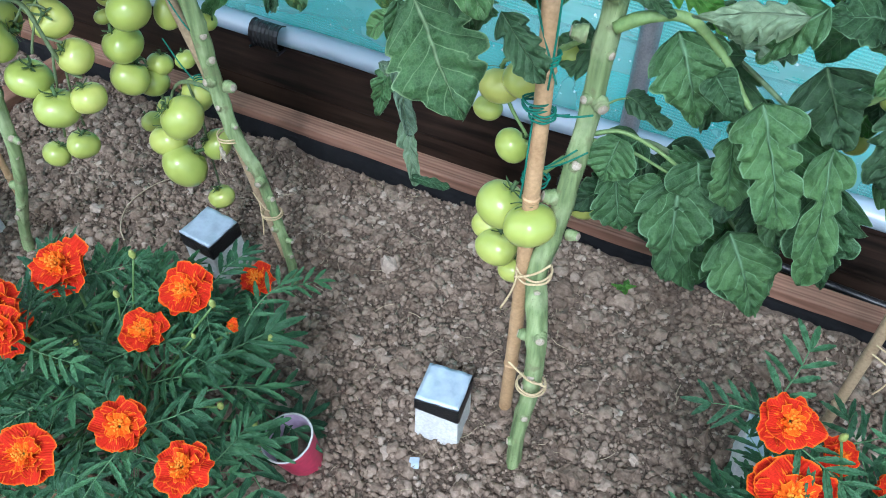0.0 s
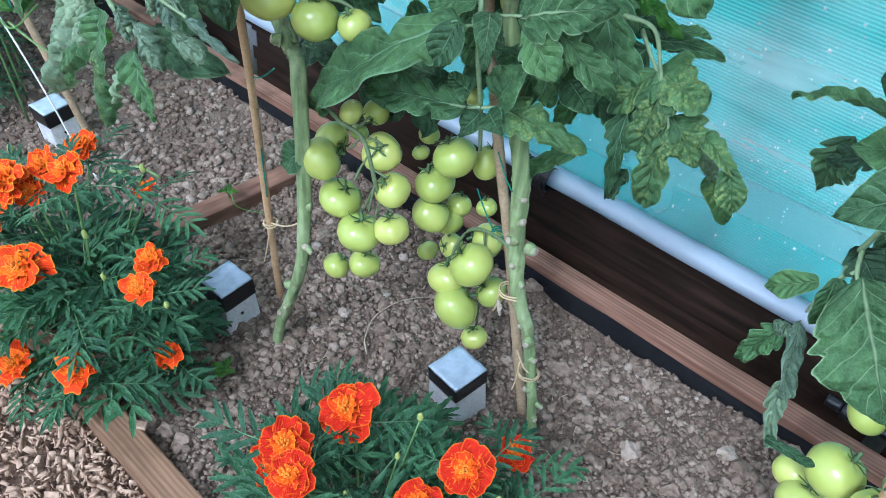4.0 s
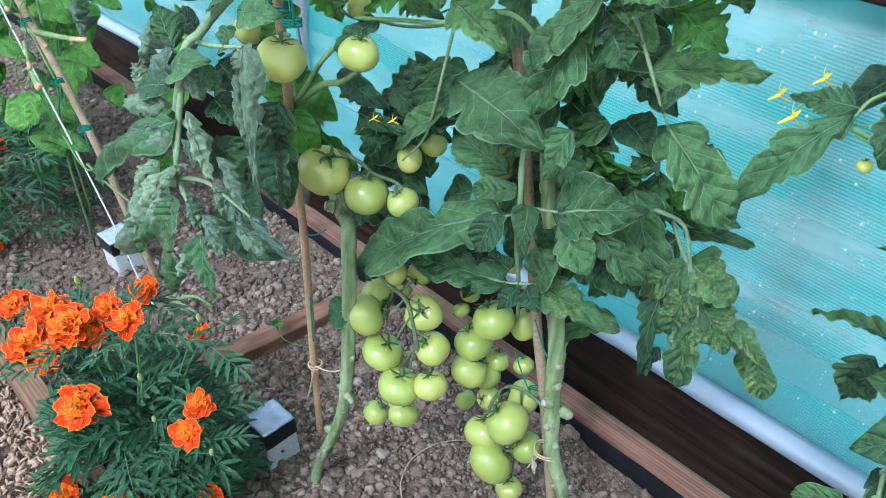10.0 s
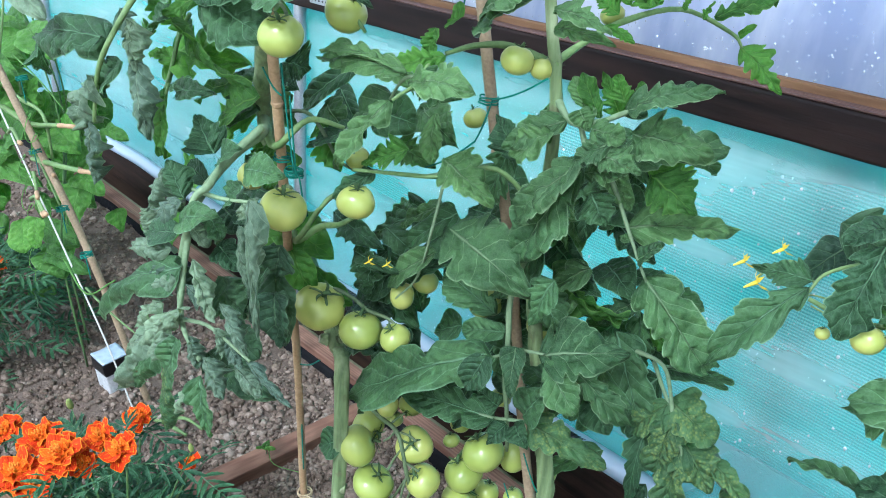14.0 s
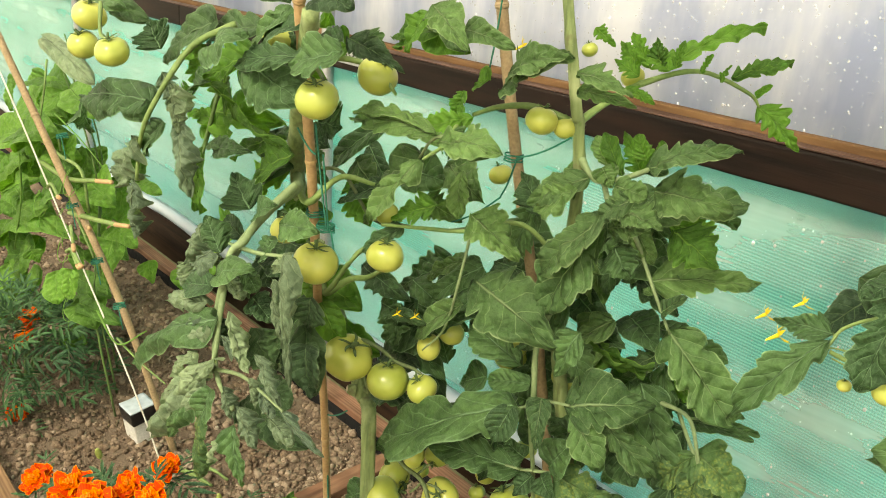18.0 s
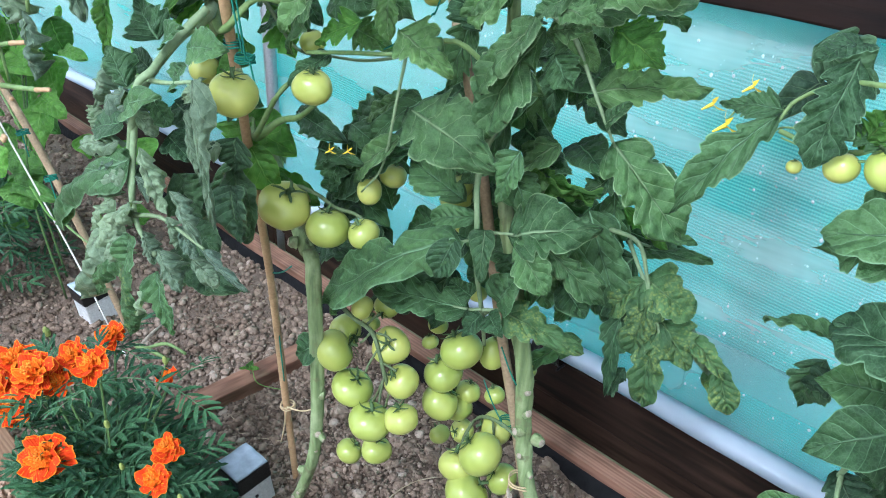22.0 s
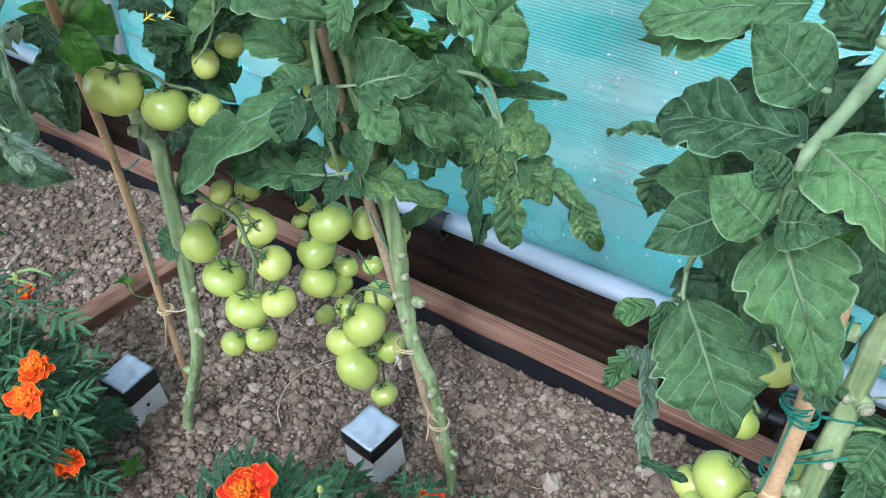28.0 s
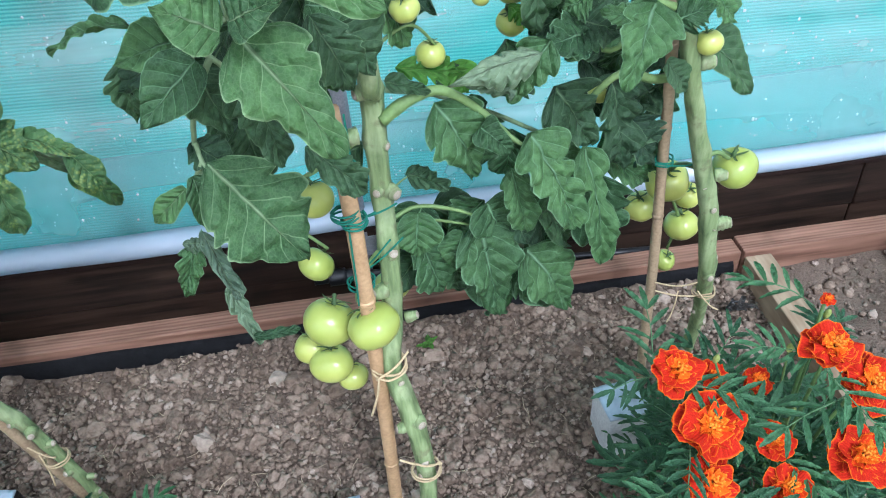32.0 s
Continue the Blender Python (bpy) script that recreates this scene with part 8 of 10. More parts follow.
leaf(plant_c, (-0.259, 0.489, 0.956), (-0.241, 0.484, 0.971), 0.015, "round", roll=0, mat=LEAF_MID)
leaf(plant_c, (-0.267, 0.520, 0.970), (-0.378, 0.587, 0.929), 0.066, "broad", roll=0, bend=0.4, curl=0.4)
leaf(plant_c, (-0.254, 0.505, 0.976), (-0.161, 0.456, 0.938), 0.058, "broad", roll=0, bend=0.7, curl=0.5, mat=LEAF_MID)
leaf(plant_c, (-0.272, 0.550, 0.989), (-0.318, 0.545, 1.022), 0.048, "round", roll=0, bend=0.3, curl=0.4)
leaf(plant_c, (-0.297, 0.600, 1.026), (-0.406, 0.585, 0.996), 0.060, "broad", roll=0, bend=0.5)
leaf(plant_c, (-0.311, 0.585, 0.864), (-0.367, 0.572, 0.816), 0.046, "round", roll=0, bend=0.5)
leaf(plant_c, (-0.331, 0.630, 0.864), (-0.385, 0.620, 0.853), 0.042, "round", roll=0)
leaf(plant_c, (-0.374, 0.660, 0.868), (-0.465, 0.705, 0.831), 0.031, "toothed", roll=40, curl=1.3, bend=0.8)
leaf(plant_c, (-0.400, 0.700, 0.822), (-0.413, 0.720, 0.748), 0.041, "toothed", mat=LEAF_DARK)
leaf(plant_c, (-0.271, 0.550, 0.866), (-0.255, 0.543, 0.784), 0.056, "broad", roll=0, mat=LEAF_DARK)
leaf(plant_c, (-0.240, 0.600, 0.764), (-0.192, 0.600, 0.705), 0.052, "toothed", roll=0, mat=LEAF_DARK)
leaf(plant_c, (-0.215, 0.570, 0.897), (-0.191, 0.580, 0.824), 0.046, "broad", roll=0, mat=LEAF_DARK)
leaf(plant_c, (-0.239, 0.600, 0.866), (-0.196, 0.600, 0.859), 0.028, "toothed", mat=LEAF_FRESH)
leaf(plant_c, (-0.329, 0.640, 0.835), (-0.308, 0.630, 0.770), 0.057, "broad", mat=LEAF_DARK)
leaf(plant_c, (-0.347, 0.680, 0.833), (-0.411, 0.700, 0.791), 0.050, "toothed", mat=LEAF_DARK)
stalk(plant_c, 0.0030, 0.0020, (-0.238, 0.660, 0.788), (-0.275, 0.620, 0.815), (-0.302, 0.600, 0.859), (-0.313, 0.590, 0.866), (-0.323, 0.585, 0.850), mat=STEM_PALE)
stalk(plant_c, 0.0032, 0.0022, (-0.302, 0.600, 0.859), (-0.331, 0.620, 0.807), (-0.347, 0.640, 0.747), (-0.347, 0.640, 0.719), mat=STEM_PALE)
leaf(plant_c, (-0.330, 0.600, 0.760), (-0.258, 0.568, 0.662), 0.091, "broad", roll=4, bend=0.45, curl=0.45, mat=LEAF_MID)
leaf(plant_c, (-0.349, 0.640, 0.759), (-0.304, 0.600, 0.745), 0.037, "broad", mat=LEAF_DARK)
leaf(plant_c, (-0.361, 0.620, 0.722), (-0.402, 0.632, 0.680), 0.028, "round", roll=0, mat=LEAF_MID)
leaf(plant_c, (-0.346, 0.600, 0.748), (-0.349, 0.600, 0.691), 0.033, "round", roll=-30, curl=1.0)
leaf(plant_c, (-0.358, 0.618, 0.672), (-0.343, 0.612, 0.583), 0.031, "strap", curl=1.5, twist=0.9, bend=0.2, mat=LEAF_PALE)
leaf(plant_c, (-0.348, 0.612, 0.601), (-0.332, 0.606, 0.519), 0.027, "strap", curl=1.2, twist=0.7, bend=-0.4, mat=LEAF_PALE)
leaf(plant_c, (-0.338, 0.606, 0.531), (-0.284, 0.600, 0.540), 0.016, "strap", curl=0.9, bend=-0.5)
leaf(plant_c, (-0.371, 0.625, 0.652), (-0.402, 0.645, 0.571), 0.038, "toothed", roll=0)
leaf(plant_c, (-0.379, 0.615, 0.662), (-0.358, 0.615, 0.659), 0.023, "strap", curl=-1.5, mat=LEAF_PALE)
stalk(plant_c, 0.0026, 0.0015, (-0.344, 0.640, 0.762), (-0.336, 0.610, 0.756), (-0.326, 0.600, 0.746), mat=STEM_PALE)
stalk(plant_c, 0.0020, 0.0012, (-0.336, 0.610, 0.756), (-0.351, 0.615, 0.728), (-0.358, 0.618, 0.687), mat=STEM_PALE)
stalk(plant_c, 0.0020, 0.0013, (-0.393, 0.580, 1.114), (-0.427, 0.600, 1.104), (-0.455, 0.600, 1.084), (-0.461, 0.590, 1.067))
leaf(plant_c, (-0.461, 0.590, 1.072), (-0.518, 0.565, 0.977), 0.035, "toothed", bend=1.0, roll=0)
leaf(plant_c, (-0.463, 0.600, 1.074), (-0.517, 0.610, 1.062), 0.029, "toothed")
leaf(plant_c, (-0.420, 0.600, 1.121), (-0.427, 0.580, 1.045), 0.059, "toothed", roll=0)
leaf(plant_c, (-0.330, 0.600, 1.041), (-0.299, 0.600, 1.085), 0.039, "toothed")
leaf(plant_c, (-0.316, 0.600, 1.030), (-0.414, 0.620, 0.967), 0.069, "toothed", roll=0)
leaf(plant_c, (-0.403, 0.600, 1.062), (-0.389, 0.600, 1.095), 0.032, "deep", mat=LEAF_FRESH)
leaf(plant_c, (-0.386, 0.600, 1.070), (-0.433, 0.600, 1.072), 0.028, "toothed")
stalk(plant_c, 0.0017, 0.0008, (-0.317, 0.580, 1.098), (-0.357, 0.590, 1.071), (-0.393, 0.600, 1.055), (-0.419, 0.600, 1.049), (-0.459, 0.600, 1.053))
stalk(plant_c, 0.0080, 0.0023, (-0.167, 0.735, 0.703), (-0.137, 0.740, 0.720), (-0.098, 0.750, 0.723), (-0.055, 0.750, 0.692), (-0.025, 0.740, 0.661), (-0.007, 0.730, 0.649))
leaf(plant_c, (-0.105, 0.750, 0.709), (-0.062, 0.750, 0.607), 0.080, "broad", roll=0)
leaf(plant_c, (-0.006, 0.720, 0.673), (0.052, 0.710, 0.539), 0.089, "lobed", roll=0)
leaf(plant_c, (-0.057, 0.740, 0.676), (-0.024, 0.730, 0.644), 0.044, "round")
leaf(plant_c, (-0.022, 0.740, 0.614), (-0.004, 0.740, 0.521), 0.057, "broad")
leaf(plant_c, (0.008, 0.720, 0.767), (-0.092, 0.720, 0.741), 0.047, "toothed", curl=-1.2, mat=LEAF_PALE)
leaf(plant_c, (0.020, 0.730, 0.776), (-0.024, 0.740, 0.704), 0.054, "broad")
stalk(plant_c, 0.0031, 0.0018, (-0.172, 0.740, 0.563), (-0.136, 0.750, 0.571), (-0.081, 0.750, 0.554), (-0.037, 0.760, 0.516))
stalk(plant_c, 0.0028, 0.0014, (-0.173, 0.740, 0.555), (-0.123, 0.750, 0.548), (-0.059, 0.760, 0.520))
leaf(plant_c, (-0.138, 0.740, 0.568), (-0.147, 0.730, 0.512), 0.057, "round", roll=0)
leaf(plant_c, (-0.140, 0.750, 0.524), (-0.117, 0.750, 0.428), 0.069, "broad")
leaf(plant_c, (-0.064, 0.750, 0.533), (-0.043, 0.740, 0.384), 0.094, "broad", roll=0)
leaf(plant_c, (0.010, 0.800, 0.438), (0.075, 0.800, 0.315), 0.094, "broad", roll=0)
leaf(plant_c, (-0.082, 0.750, 0.523), (-0.100, 0.740, 0.478), 0.050, "round")
leaf(plant_c, (-0.050, 0.760, 0.554), (-0.031, 0.750, 0.505), 0.074, "round")
leaf(plant_c, (-0.029, 0.760, 0.515), (-0.074, 0.760, 0.495), 0.048, "broad")
leaf(plant_c, (-0.145, 0.760, 0.612), (-0.096, 0.780, 0.574), 0.035, "strap", mat=LEAF_DARK)
stalk(plant_c, 0.0017, 0.0010, (-0.168, 0.745, 0.597), (-0.156, 0.755, 0.605), (-0.143, 0.760, 0.610))
leaf(plant_c, (-0.159, 0.730, 0.752), (-0.111, 0.740, 0.727), 0.024, "strap", mat=LEAF_DARK)
leaf(plant_c, (-0.144, 0.760, 0.751), (-0.065, 0.800, 0.715), 0.035, "deep", mat=LEAF_FRESH)
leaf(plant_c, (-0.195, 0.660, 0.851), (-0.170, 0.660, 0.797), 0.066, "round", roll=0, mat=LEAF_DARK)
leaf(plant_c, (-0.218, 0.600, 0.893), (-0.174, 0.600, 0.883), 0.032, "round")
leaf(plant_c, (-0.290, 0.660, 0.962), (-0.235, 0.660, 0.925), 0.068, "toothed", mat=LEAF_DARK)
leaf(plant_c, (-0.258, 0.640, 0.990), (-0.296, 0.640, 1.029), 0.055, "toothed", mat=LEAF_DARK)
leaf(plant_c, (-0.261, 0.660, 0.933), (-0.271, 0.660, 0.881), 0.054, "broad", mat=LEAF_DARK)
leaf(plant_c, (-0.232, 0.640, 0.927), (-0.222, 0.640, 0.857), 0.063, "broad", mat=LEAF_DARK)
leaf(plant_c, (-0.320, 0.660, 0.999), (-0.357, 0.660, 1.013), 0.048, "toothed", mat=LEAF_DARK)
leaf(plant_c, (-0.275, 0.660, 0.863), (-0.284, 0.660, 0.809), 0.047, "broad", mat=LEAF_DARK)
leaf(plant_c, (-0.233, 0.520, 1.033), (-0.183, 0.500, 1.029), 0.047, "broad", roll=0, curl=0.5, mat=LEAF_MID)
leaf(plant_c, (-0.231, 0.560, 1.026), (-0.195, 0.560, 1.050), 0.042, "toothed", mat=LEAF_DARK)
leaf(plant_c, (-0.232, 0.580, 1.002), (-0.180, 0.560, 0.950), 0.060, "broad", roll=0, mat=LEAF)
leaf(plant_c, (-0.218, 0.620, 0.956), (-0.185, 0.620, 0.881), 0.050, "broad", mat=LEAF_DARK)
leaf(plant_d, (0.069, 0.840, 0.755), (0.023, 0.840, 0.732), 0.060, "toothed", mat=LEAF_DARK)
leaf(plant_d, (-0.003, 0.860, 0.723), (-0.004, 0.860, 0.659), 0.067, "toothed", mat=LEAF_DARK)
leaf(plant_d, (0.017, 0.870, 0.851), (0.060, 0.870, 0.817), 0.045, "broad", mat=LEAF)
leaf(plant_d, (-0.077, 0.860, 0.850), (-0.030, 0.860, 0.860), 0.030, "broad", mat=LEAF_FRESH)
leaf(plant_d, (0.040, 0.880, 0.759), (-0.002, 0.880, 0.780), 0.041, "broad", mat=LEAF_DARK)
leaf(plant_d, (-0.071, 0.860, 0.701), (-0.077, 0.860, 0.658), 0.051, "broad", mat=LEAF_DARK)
stalk(plant_c, 0.0034, 0.0022, (-0.246, 0.540, 1.031), (-0.233, 0.520, 1.033), mat=STEM_PALE)
# leaves of the plant by the pale cross board
stalk(plant_d, 0.0072, 0.0029, (0.234, 0.840, 0.655), (0.182, 0.830, 0.659), (0.133, 0.820, 0.678), (0.093, 0.820, 0.645), (0.077, 0.810, 0.613))
stalk(plant_d, 0.0054, 0.0027, (0.211, 0.830, 0.744), (0.144, 0.780, 0.778), (0.117, 0.820, 0.710), (0.043, 0.860, 0.745))
leaf(plant_d, (0.117, 0.700, 0.816), (0.078, 0.660, 0.744), 0.064, "lobed", roll=0)
leaf(plant_d, (0.127, 0.840, 0.661), (0.148, 0.840, 0.531), 0.099, "toothed", roll=0, mat=LEAF_DARK)
leaf(plant_d, (0.076, 0.770, 0.612), (0.104, 0.760, 0.432), 0.067, "lobed", roll=0)
leaf(plant_d, (0.101, 0.900, 0.627), (0.108, 0.950, 0.517), 0.068, "toothed")
leaf(plant_d, (0.081, 0.800, 0.745), (0.012, 0.760, 0.751), 0.054, "toothed")
leaf(plant_d, (0.182, 0.800, 0.746), (0.233, 0.800, 0.760), 0.048, "toothed")
leaf(plant_d, (0.190, 0.820, 0.686), (0.217, 0.820, 0.644), 0.044, "round", mat=LEAF_DARK)
leaf(plant_d, (0.103, 0.820, 0.705), (0.067, 0.820, 0.738), 0.065, "toothed", mat=LEAF_DARK)
leaf(plant_d, (0.059, 0.820, 0.759), (0.122, 0.800, 0.740), 0.072, "toothed", mat=LEAF_DARK)
leaf(plant_d, (0.162, 0.860, 0.588), (0.202, 0.860, 0.510), 0.076, "toothed", mat=LEAF_DARK)
leaf(plant_d, (0.226, 0.820, 0.773), (0.258, 0.800, 0.736), 0.056, "toothed")
leaf(plant_d, (0.085, 0.800, 0.791), (0.054, 0.800, 0.775), 0.054, "toothed")
leaf(plant_d, (0.002, 0.860, 0.764), (0.031, 0.840, 0.734), 0.041, "deep", mat=LEAF_FRESH)
leaf(plant_d, (0.133, 0.780, 0.760), (0.080, 0.760, 0.788), 0.045, "toothed")
# fruit
tomato(plant_a, (-1.108, 0.661, 0.460), 0.072, up=(0.52, 0.79, 0.33), flat=0.94)
tomato(plant_a, (-1.129, 0.700, 0.470), 0.062, up=(0.99, 0.12, -0.01), flat=0.94)
tomato(plant_a, (-1.072, 0.670, 0.398), 0.073, up=(0.34, 0.13, 0.93), flat=0.80)
tomato(plant_a, (-1.011, 0.700, 0.504), 0.063, up=(0.35, -0.62, 0.70), flat=0.94)
tomato(plant_a, (-0.983, 0.700, 0.449), 0.059, up=(-0.24, -0.61, 0.75), flat=0.94)
tomato(plant_a, (-1.016, 0.660, 0.365), 0.074, up=(0.11, 0.10, 0.99), flat=0.86)
tomato(plant_a, (-0.972, 0.690, 0.381), 0.058, up=(-0.20, -0.07, 0.98), flat=0.94)
tomato(plant_a, (-1.097, 0.680, 0.229), 0.049, up=(0.32, 0.48, 0.81), flat=0.94)
tomato(plant_a, (-1.046, 0.700, 0.255), 0.056, up=(0.11, 0.17, 0.98), flat=0.94)
tomato(plant_a, (-1.069, 0.690, 0.553), 0.040, up=(0.75, 0.48, -0.44), flat=0.94)
tomato(plant_a, (-1.067, 0.740, 0.535), 0.043, up=(0.33, -0.87, -0.37), flat=0.94)
tomato(plant_a, (-1.106, 0.740, 0.481), 0.032, up=(0.00, 0.33, 0.94), flat=0.94)
tomato(plant_b, (-0.924, 0.775, 0.508), 0.070, up=(-0.45, -0.21, 0.87), flat=0.94)
tomato(plant_b, (-0.962, 0.775, 0.436), 0.068, up=(-0.41, -0.20, 0.89), flat=0.94)
tomato(plant_b, (-0.961, 0.770, 0.379), 0.066, up=(0.26, 0.52, 0.82), flat=0.94)
tomato(plant_b, (-0.958, 0.810, 0.349), 0.058, up=(0.00, 0.33, 0.94), flat=0.94)
tomato(plant_b, (-0.951, 0.830, 0.375), 0.046, up=(0.00, 0.33, 0.94), flat=0.94)
tomato(plant_b, (-0.860, 0.767, 0.334), 0.076, up=(-0.61, -0.38, 0.70), flat=0.94)
tomato(plant_b, (-0.915, 0.775, 0.263), 0.066, up=(-0.26, 0.12, 0.96), flat=0.94)
tomato(plant_b, (-0.881, 0.765, 0.226), 0.084, up=(0.41, 0.67, 0.62), flat=0.88)
tomato(plant_b, (-0.850, 0.820, 0.247), 0.057, up=(-0.53, -0.53, 0.66), flat=0.94)
tomato(plant_b, (-0.879, 0.830, 0.104), 0.051, up=(-0.29, -0.09, 0.95), flat=0.94)
tomato(plant_b, (-0.885, 0.835, 0.332), 0.063, up=(-0.83, -0.55, 0.08), flat=0.94)
tomato(plant_b, (-0.898, 0.840, 0.394), 0.036, up=(-0.42, -0.02, 0.91), flat=0.94)
tomato(plant_b, (-1.013, 0.830, 0.234), 0.040, up=(-0.77, 0.04, 0.63), flat=0.94)
tomato(plant_b, (-0.958, 0.830, 0.280), 0.046, up=(-0.10, -0.94, 0.32), flat=0.94)
tomato(plant_b, (-1.019, 0.800, 0.459), 0.030, up=(-0.42, 0.04, 0.91), flat=0.94)
tomato(plant_b, (-1.022, 0.820, 0.485), 0.036, up=(0.00, 0.33, 0.94), flat=0.94)
tomato(plant_b, (-0.906, 0.835, 0.481), 0.047, up=(0.00, 0.33, 0.94), flat=1.35)
tomato(plant_b, (-0.853, 0.860, 0.466), 0.034, up=(0.00, 0.33, 0.94), flat=0.94)
tomato(plant_b, (-0.922, 0.800, 0.607), 0.034, up=(0.00, 0.33, 0.94), flat=0.94)
tomato(plant_a, (-1.142, 0.603, 0.737), 0.080, up=(0.42, -0.04, 0.91), flat=0.92)
tomato(plant_a, (-1.086, 0.638, 0.710), 0.068, up=(-0.09, 0.09, 0.99), flat=0.92)
tomato(plant_a, (-1.029, 0.660, 0.716), 0.048, up=(-0.19, -0.38, 0.91), flat=0.94)
tomato(plant_a, (-1.063, 0.700, 0.761), 0.039, up=(-0.08, 0.06, 0.99), flat=1.20)
tomato(plant_a, (-1.054, 0.740, 0.777), 0.043, up=(0.00, 0.33, 0.94), flat=0.94)
tomato(plant_c, (-0.209, 0.672, 0.458), 0.067, up=(-0.38, 0.22, 0.90), flat=0.90)
tomato(plant_c, (-0.267, 0.720, 0.429), 0.069, up=(0.37, 0.30, 0.88), flat=0.94)
tomato(plant_c, (-0.279, 0.755, 0.315), 0.062, up=(0.00, 0.33, 0.94), flat=0.94)
tomato(plant_c, (-0.306, 0.785, 0.322), 0.052, up=(0.00, 0.33, 0.94), flat=0.94)
tomato(plant_c, (-0.255, 0.765, 0.272), 0.046, up=(0.00, 0.33, 0.94), flat=0.94)
tomato(plant_c, (-0.293, 0.750, 0.585), 0.053, up=(-0.21, 0.50, 0.84), flat=0.94)
tomato(plant_c, (-0.255, 0.720, 0.622), 0.048, up=(0.00, 0.33, 0.94), flat=0.94)
tomato(plant_c, (-0.315, 0.770, 0.534), 0.038, up=(0.00, 0.33, 0.94), flat=0.94)
tomato(plant_c, (-0.271, 0.750, 0.503), 0.046, up=(0.62, 0.50, 0.60), flat=0.94)
tomato(plant_c, (-0.226, 0.800, 0.619), 0.036, up=(0.00, 0.33, 0.94), flat=0.94)
tomato(plant_c, (-0.181, 0.810, 0.397), 0.052, up=(0.00, 0.33, 0.94), flat=0.94)
stalk(plant_a, 0.0041, 0.0030, (-1.107, 0.667, 0.558), (-1.068, 0.672, 0.541), (-1.035, 0.677, 0.534), (-1.011, 0.672, 0.518), (-0.993, 0.672, 0.469), (-0.989, 0.682, 0.431), (-0.974, 0.692, 0.417), mat=STEM_TRUSS, name="truss_stalk")
stalk(plant_a, 0.0020, 0.0022, (-1.032, 0.677, 0.532), (-1.038, 0.670, 0.518), (-1.048, 0.667, 0.506), mat=STEM_TRUSS, name="truss_stalk")
stalk(plant_a, 0.0020, 0.0022, (-1.019, 0.677, 0.536), (-1.002, 0.682, 0.537), (-0.990, 0.684, 0.533), mat=STEM_TRUSS, name="truss_stalk")
stalk(plant_a, 0.0020, 0.0022, (-1.009, 0.672, 0.513), (-1.023, 0.667, 0.482), (-1.029, 0.662, 0.460), mat=STEM_TRUSS, name="truss_stalk")
stalk(plant_a, 0.0020, 0.0022, (-0.993, 0.672, 0.469), (-0.992, 0.664, 0.446), (-0.993, 0.660, 0.421), mat=STEM_TRUSS, name="truss_stalk")
stalk(plant_a, 0.0020, 0.0022, (-1.003, 0.672, 0.491), (-0.985, 0.677, 0.487), (-0.974, 0.680, 0.485), mat=STEM_TRUSS, name="truss_stalk")
stalk(plant_a, 0.0020, 0.0022, (-0.990, 0.680, 0.434), (-1.015, 0.692, 0.366), (-1.026, 0.702, 0.301), mat=STEM_TRUSS, name="truss_stalk")
stalk(plant_a, 0.0020, 0.0022, (-0.998, 0.672, 0.455), (-1.054, 0.692, 0.343), (-1.067, 0.687, 0.273), mat=STEM_TRUSS, name="truss_stalk")
stalk(plant_a, 0.0020, 0.0022, (-1.048, 0.677, 0.533), (-1.041, 0.692, 0.548), (-1.029, 0.692, 0.562), mat=STEM_TRUSS, name="truss_stalk")
stalk(plant_b, 0.0036, 0.0026, (-0.891, 0.792, 0.591), (-0.931, 0.802, 0.544), (-0.969, 0.802, 0.483), (-0.997, 0.802, 0.443), (-1.014, 0.812, 0.386), (-0.967, 0.812, 0.388), (-0.960, 0.822, 0.326), (-0.969, 0.832, 0.275), mat=STEM_TRUSS, name="truss_stalk")
stalk(plant_b, 0.0039, 0.0026, (-0.787, 0.802, 0.366), (-0.827, 0.802, 0.382), (-0.873, 0.807, 0.377), (-0.910, 0.812, 0.351), (-0.926, 0.802, 0.309), (-0.924, 0.792, 0.291), mat=STEM_TRUSS, name="truss_stalk")
stalk(plant_b, 0.0023, 0.0020, (-0.873, 0.807, 0.377), (-0.864, 0.812, 0.303), (-0.864, 0.812, 0.266), (-0.873, 0.822, 0.210), (-0.880, 0.832, 0.136), mat=STEM_TRUSS, name="truss_stalk")
stalk(plant_a, 0.0039, 0.0026, (-1.188, 0.664, 0.643), (-1.148, 0.652, 0.653), (-1.158, 0.642, 0.697), (-1.142, 0.624, 0.760), (-1.112, 0.642, 0.754), (-1.087, 0.652, 0.740), (-1.054, 0.662, 0.739), (-1.036, 0.667, 0.733), mat=STEM_TRUSS, name="truss_stalk")
stalk(plant_c, 0.0042, 0.0024, (-0.190, 0.710, 0.541), (-0.208, 0.710, 0.518), (-0.223, 0.690, 0.496), (-0.221, 0.680, 0.485), mat=STEM_THIN, name="truss_stalk")
stalk(plant_c, 0.0038, 0.0022, (-0.201, 0.740, 0.677), (-0.233, 0.760, 0.644), (-0.266, 0.750, 0.632), (-0.293, 0.750, 0.614), (-0.285, 0.760, 0.559), (-0.253, 0.750, 0.525), mat=STEM_THIN, name="truss_stalk")
tomato(plant_a, (-1.069, 0.490, 0.950), 0.061, up=(0.19, -0.06, 0.98), flat=0.95)
tomato(plant_a, (-1.057, 0.600, 0.941), 0.053, up=(0.12, -0.10, 0.99), flat=0.94)
tomato(plant_a, (-1.023, 0.460, 1.178), 0.051, up=(0.18, -0.27, 0.95), flat=0.95)
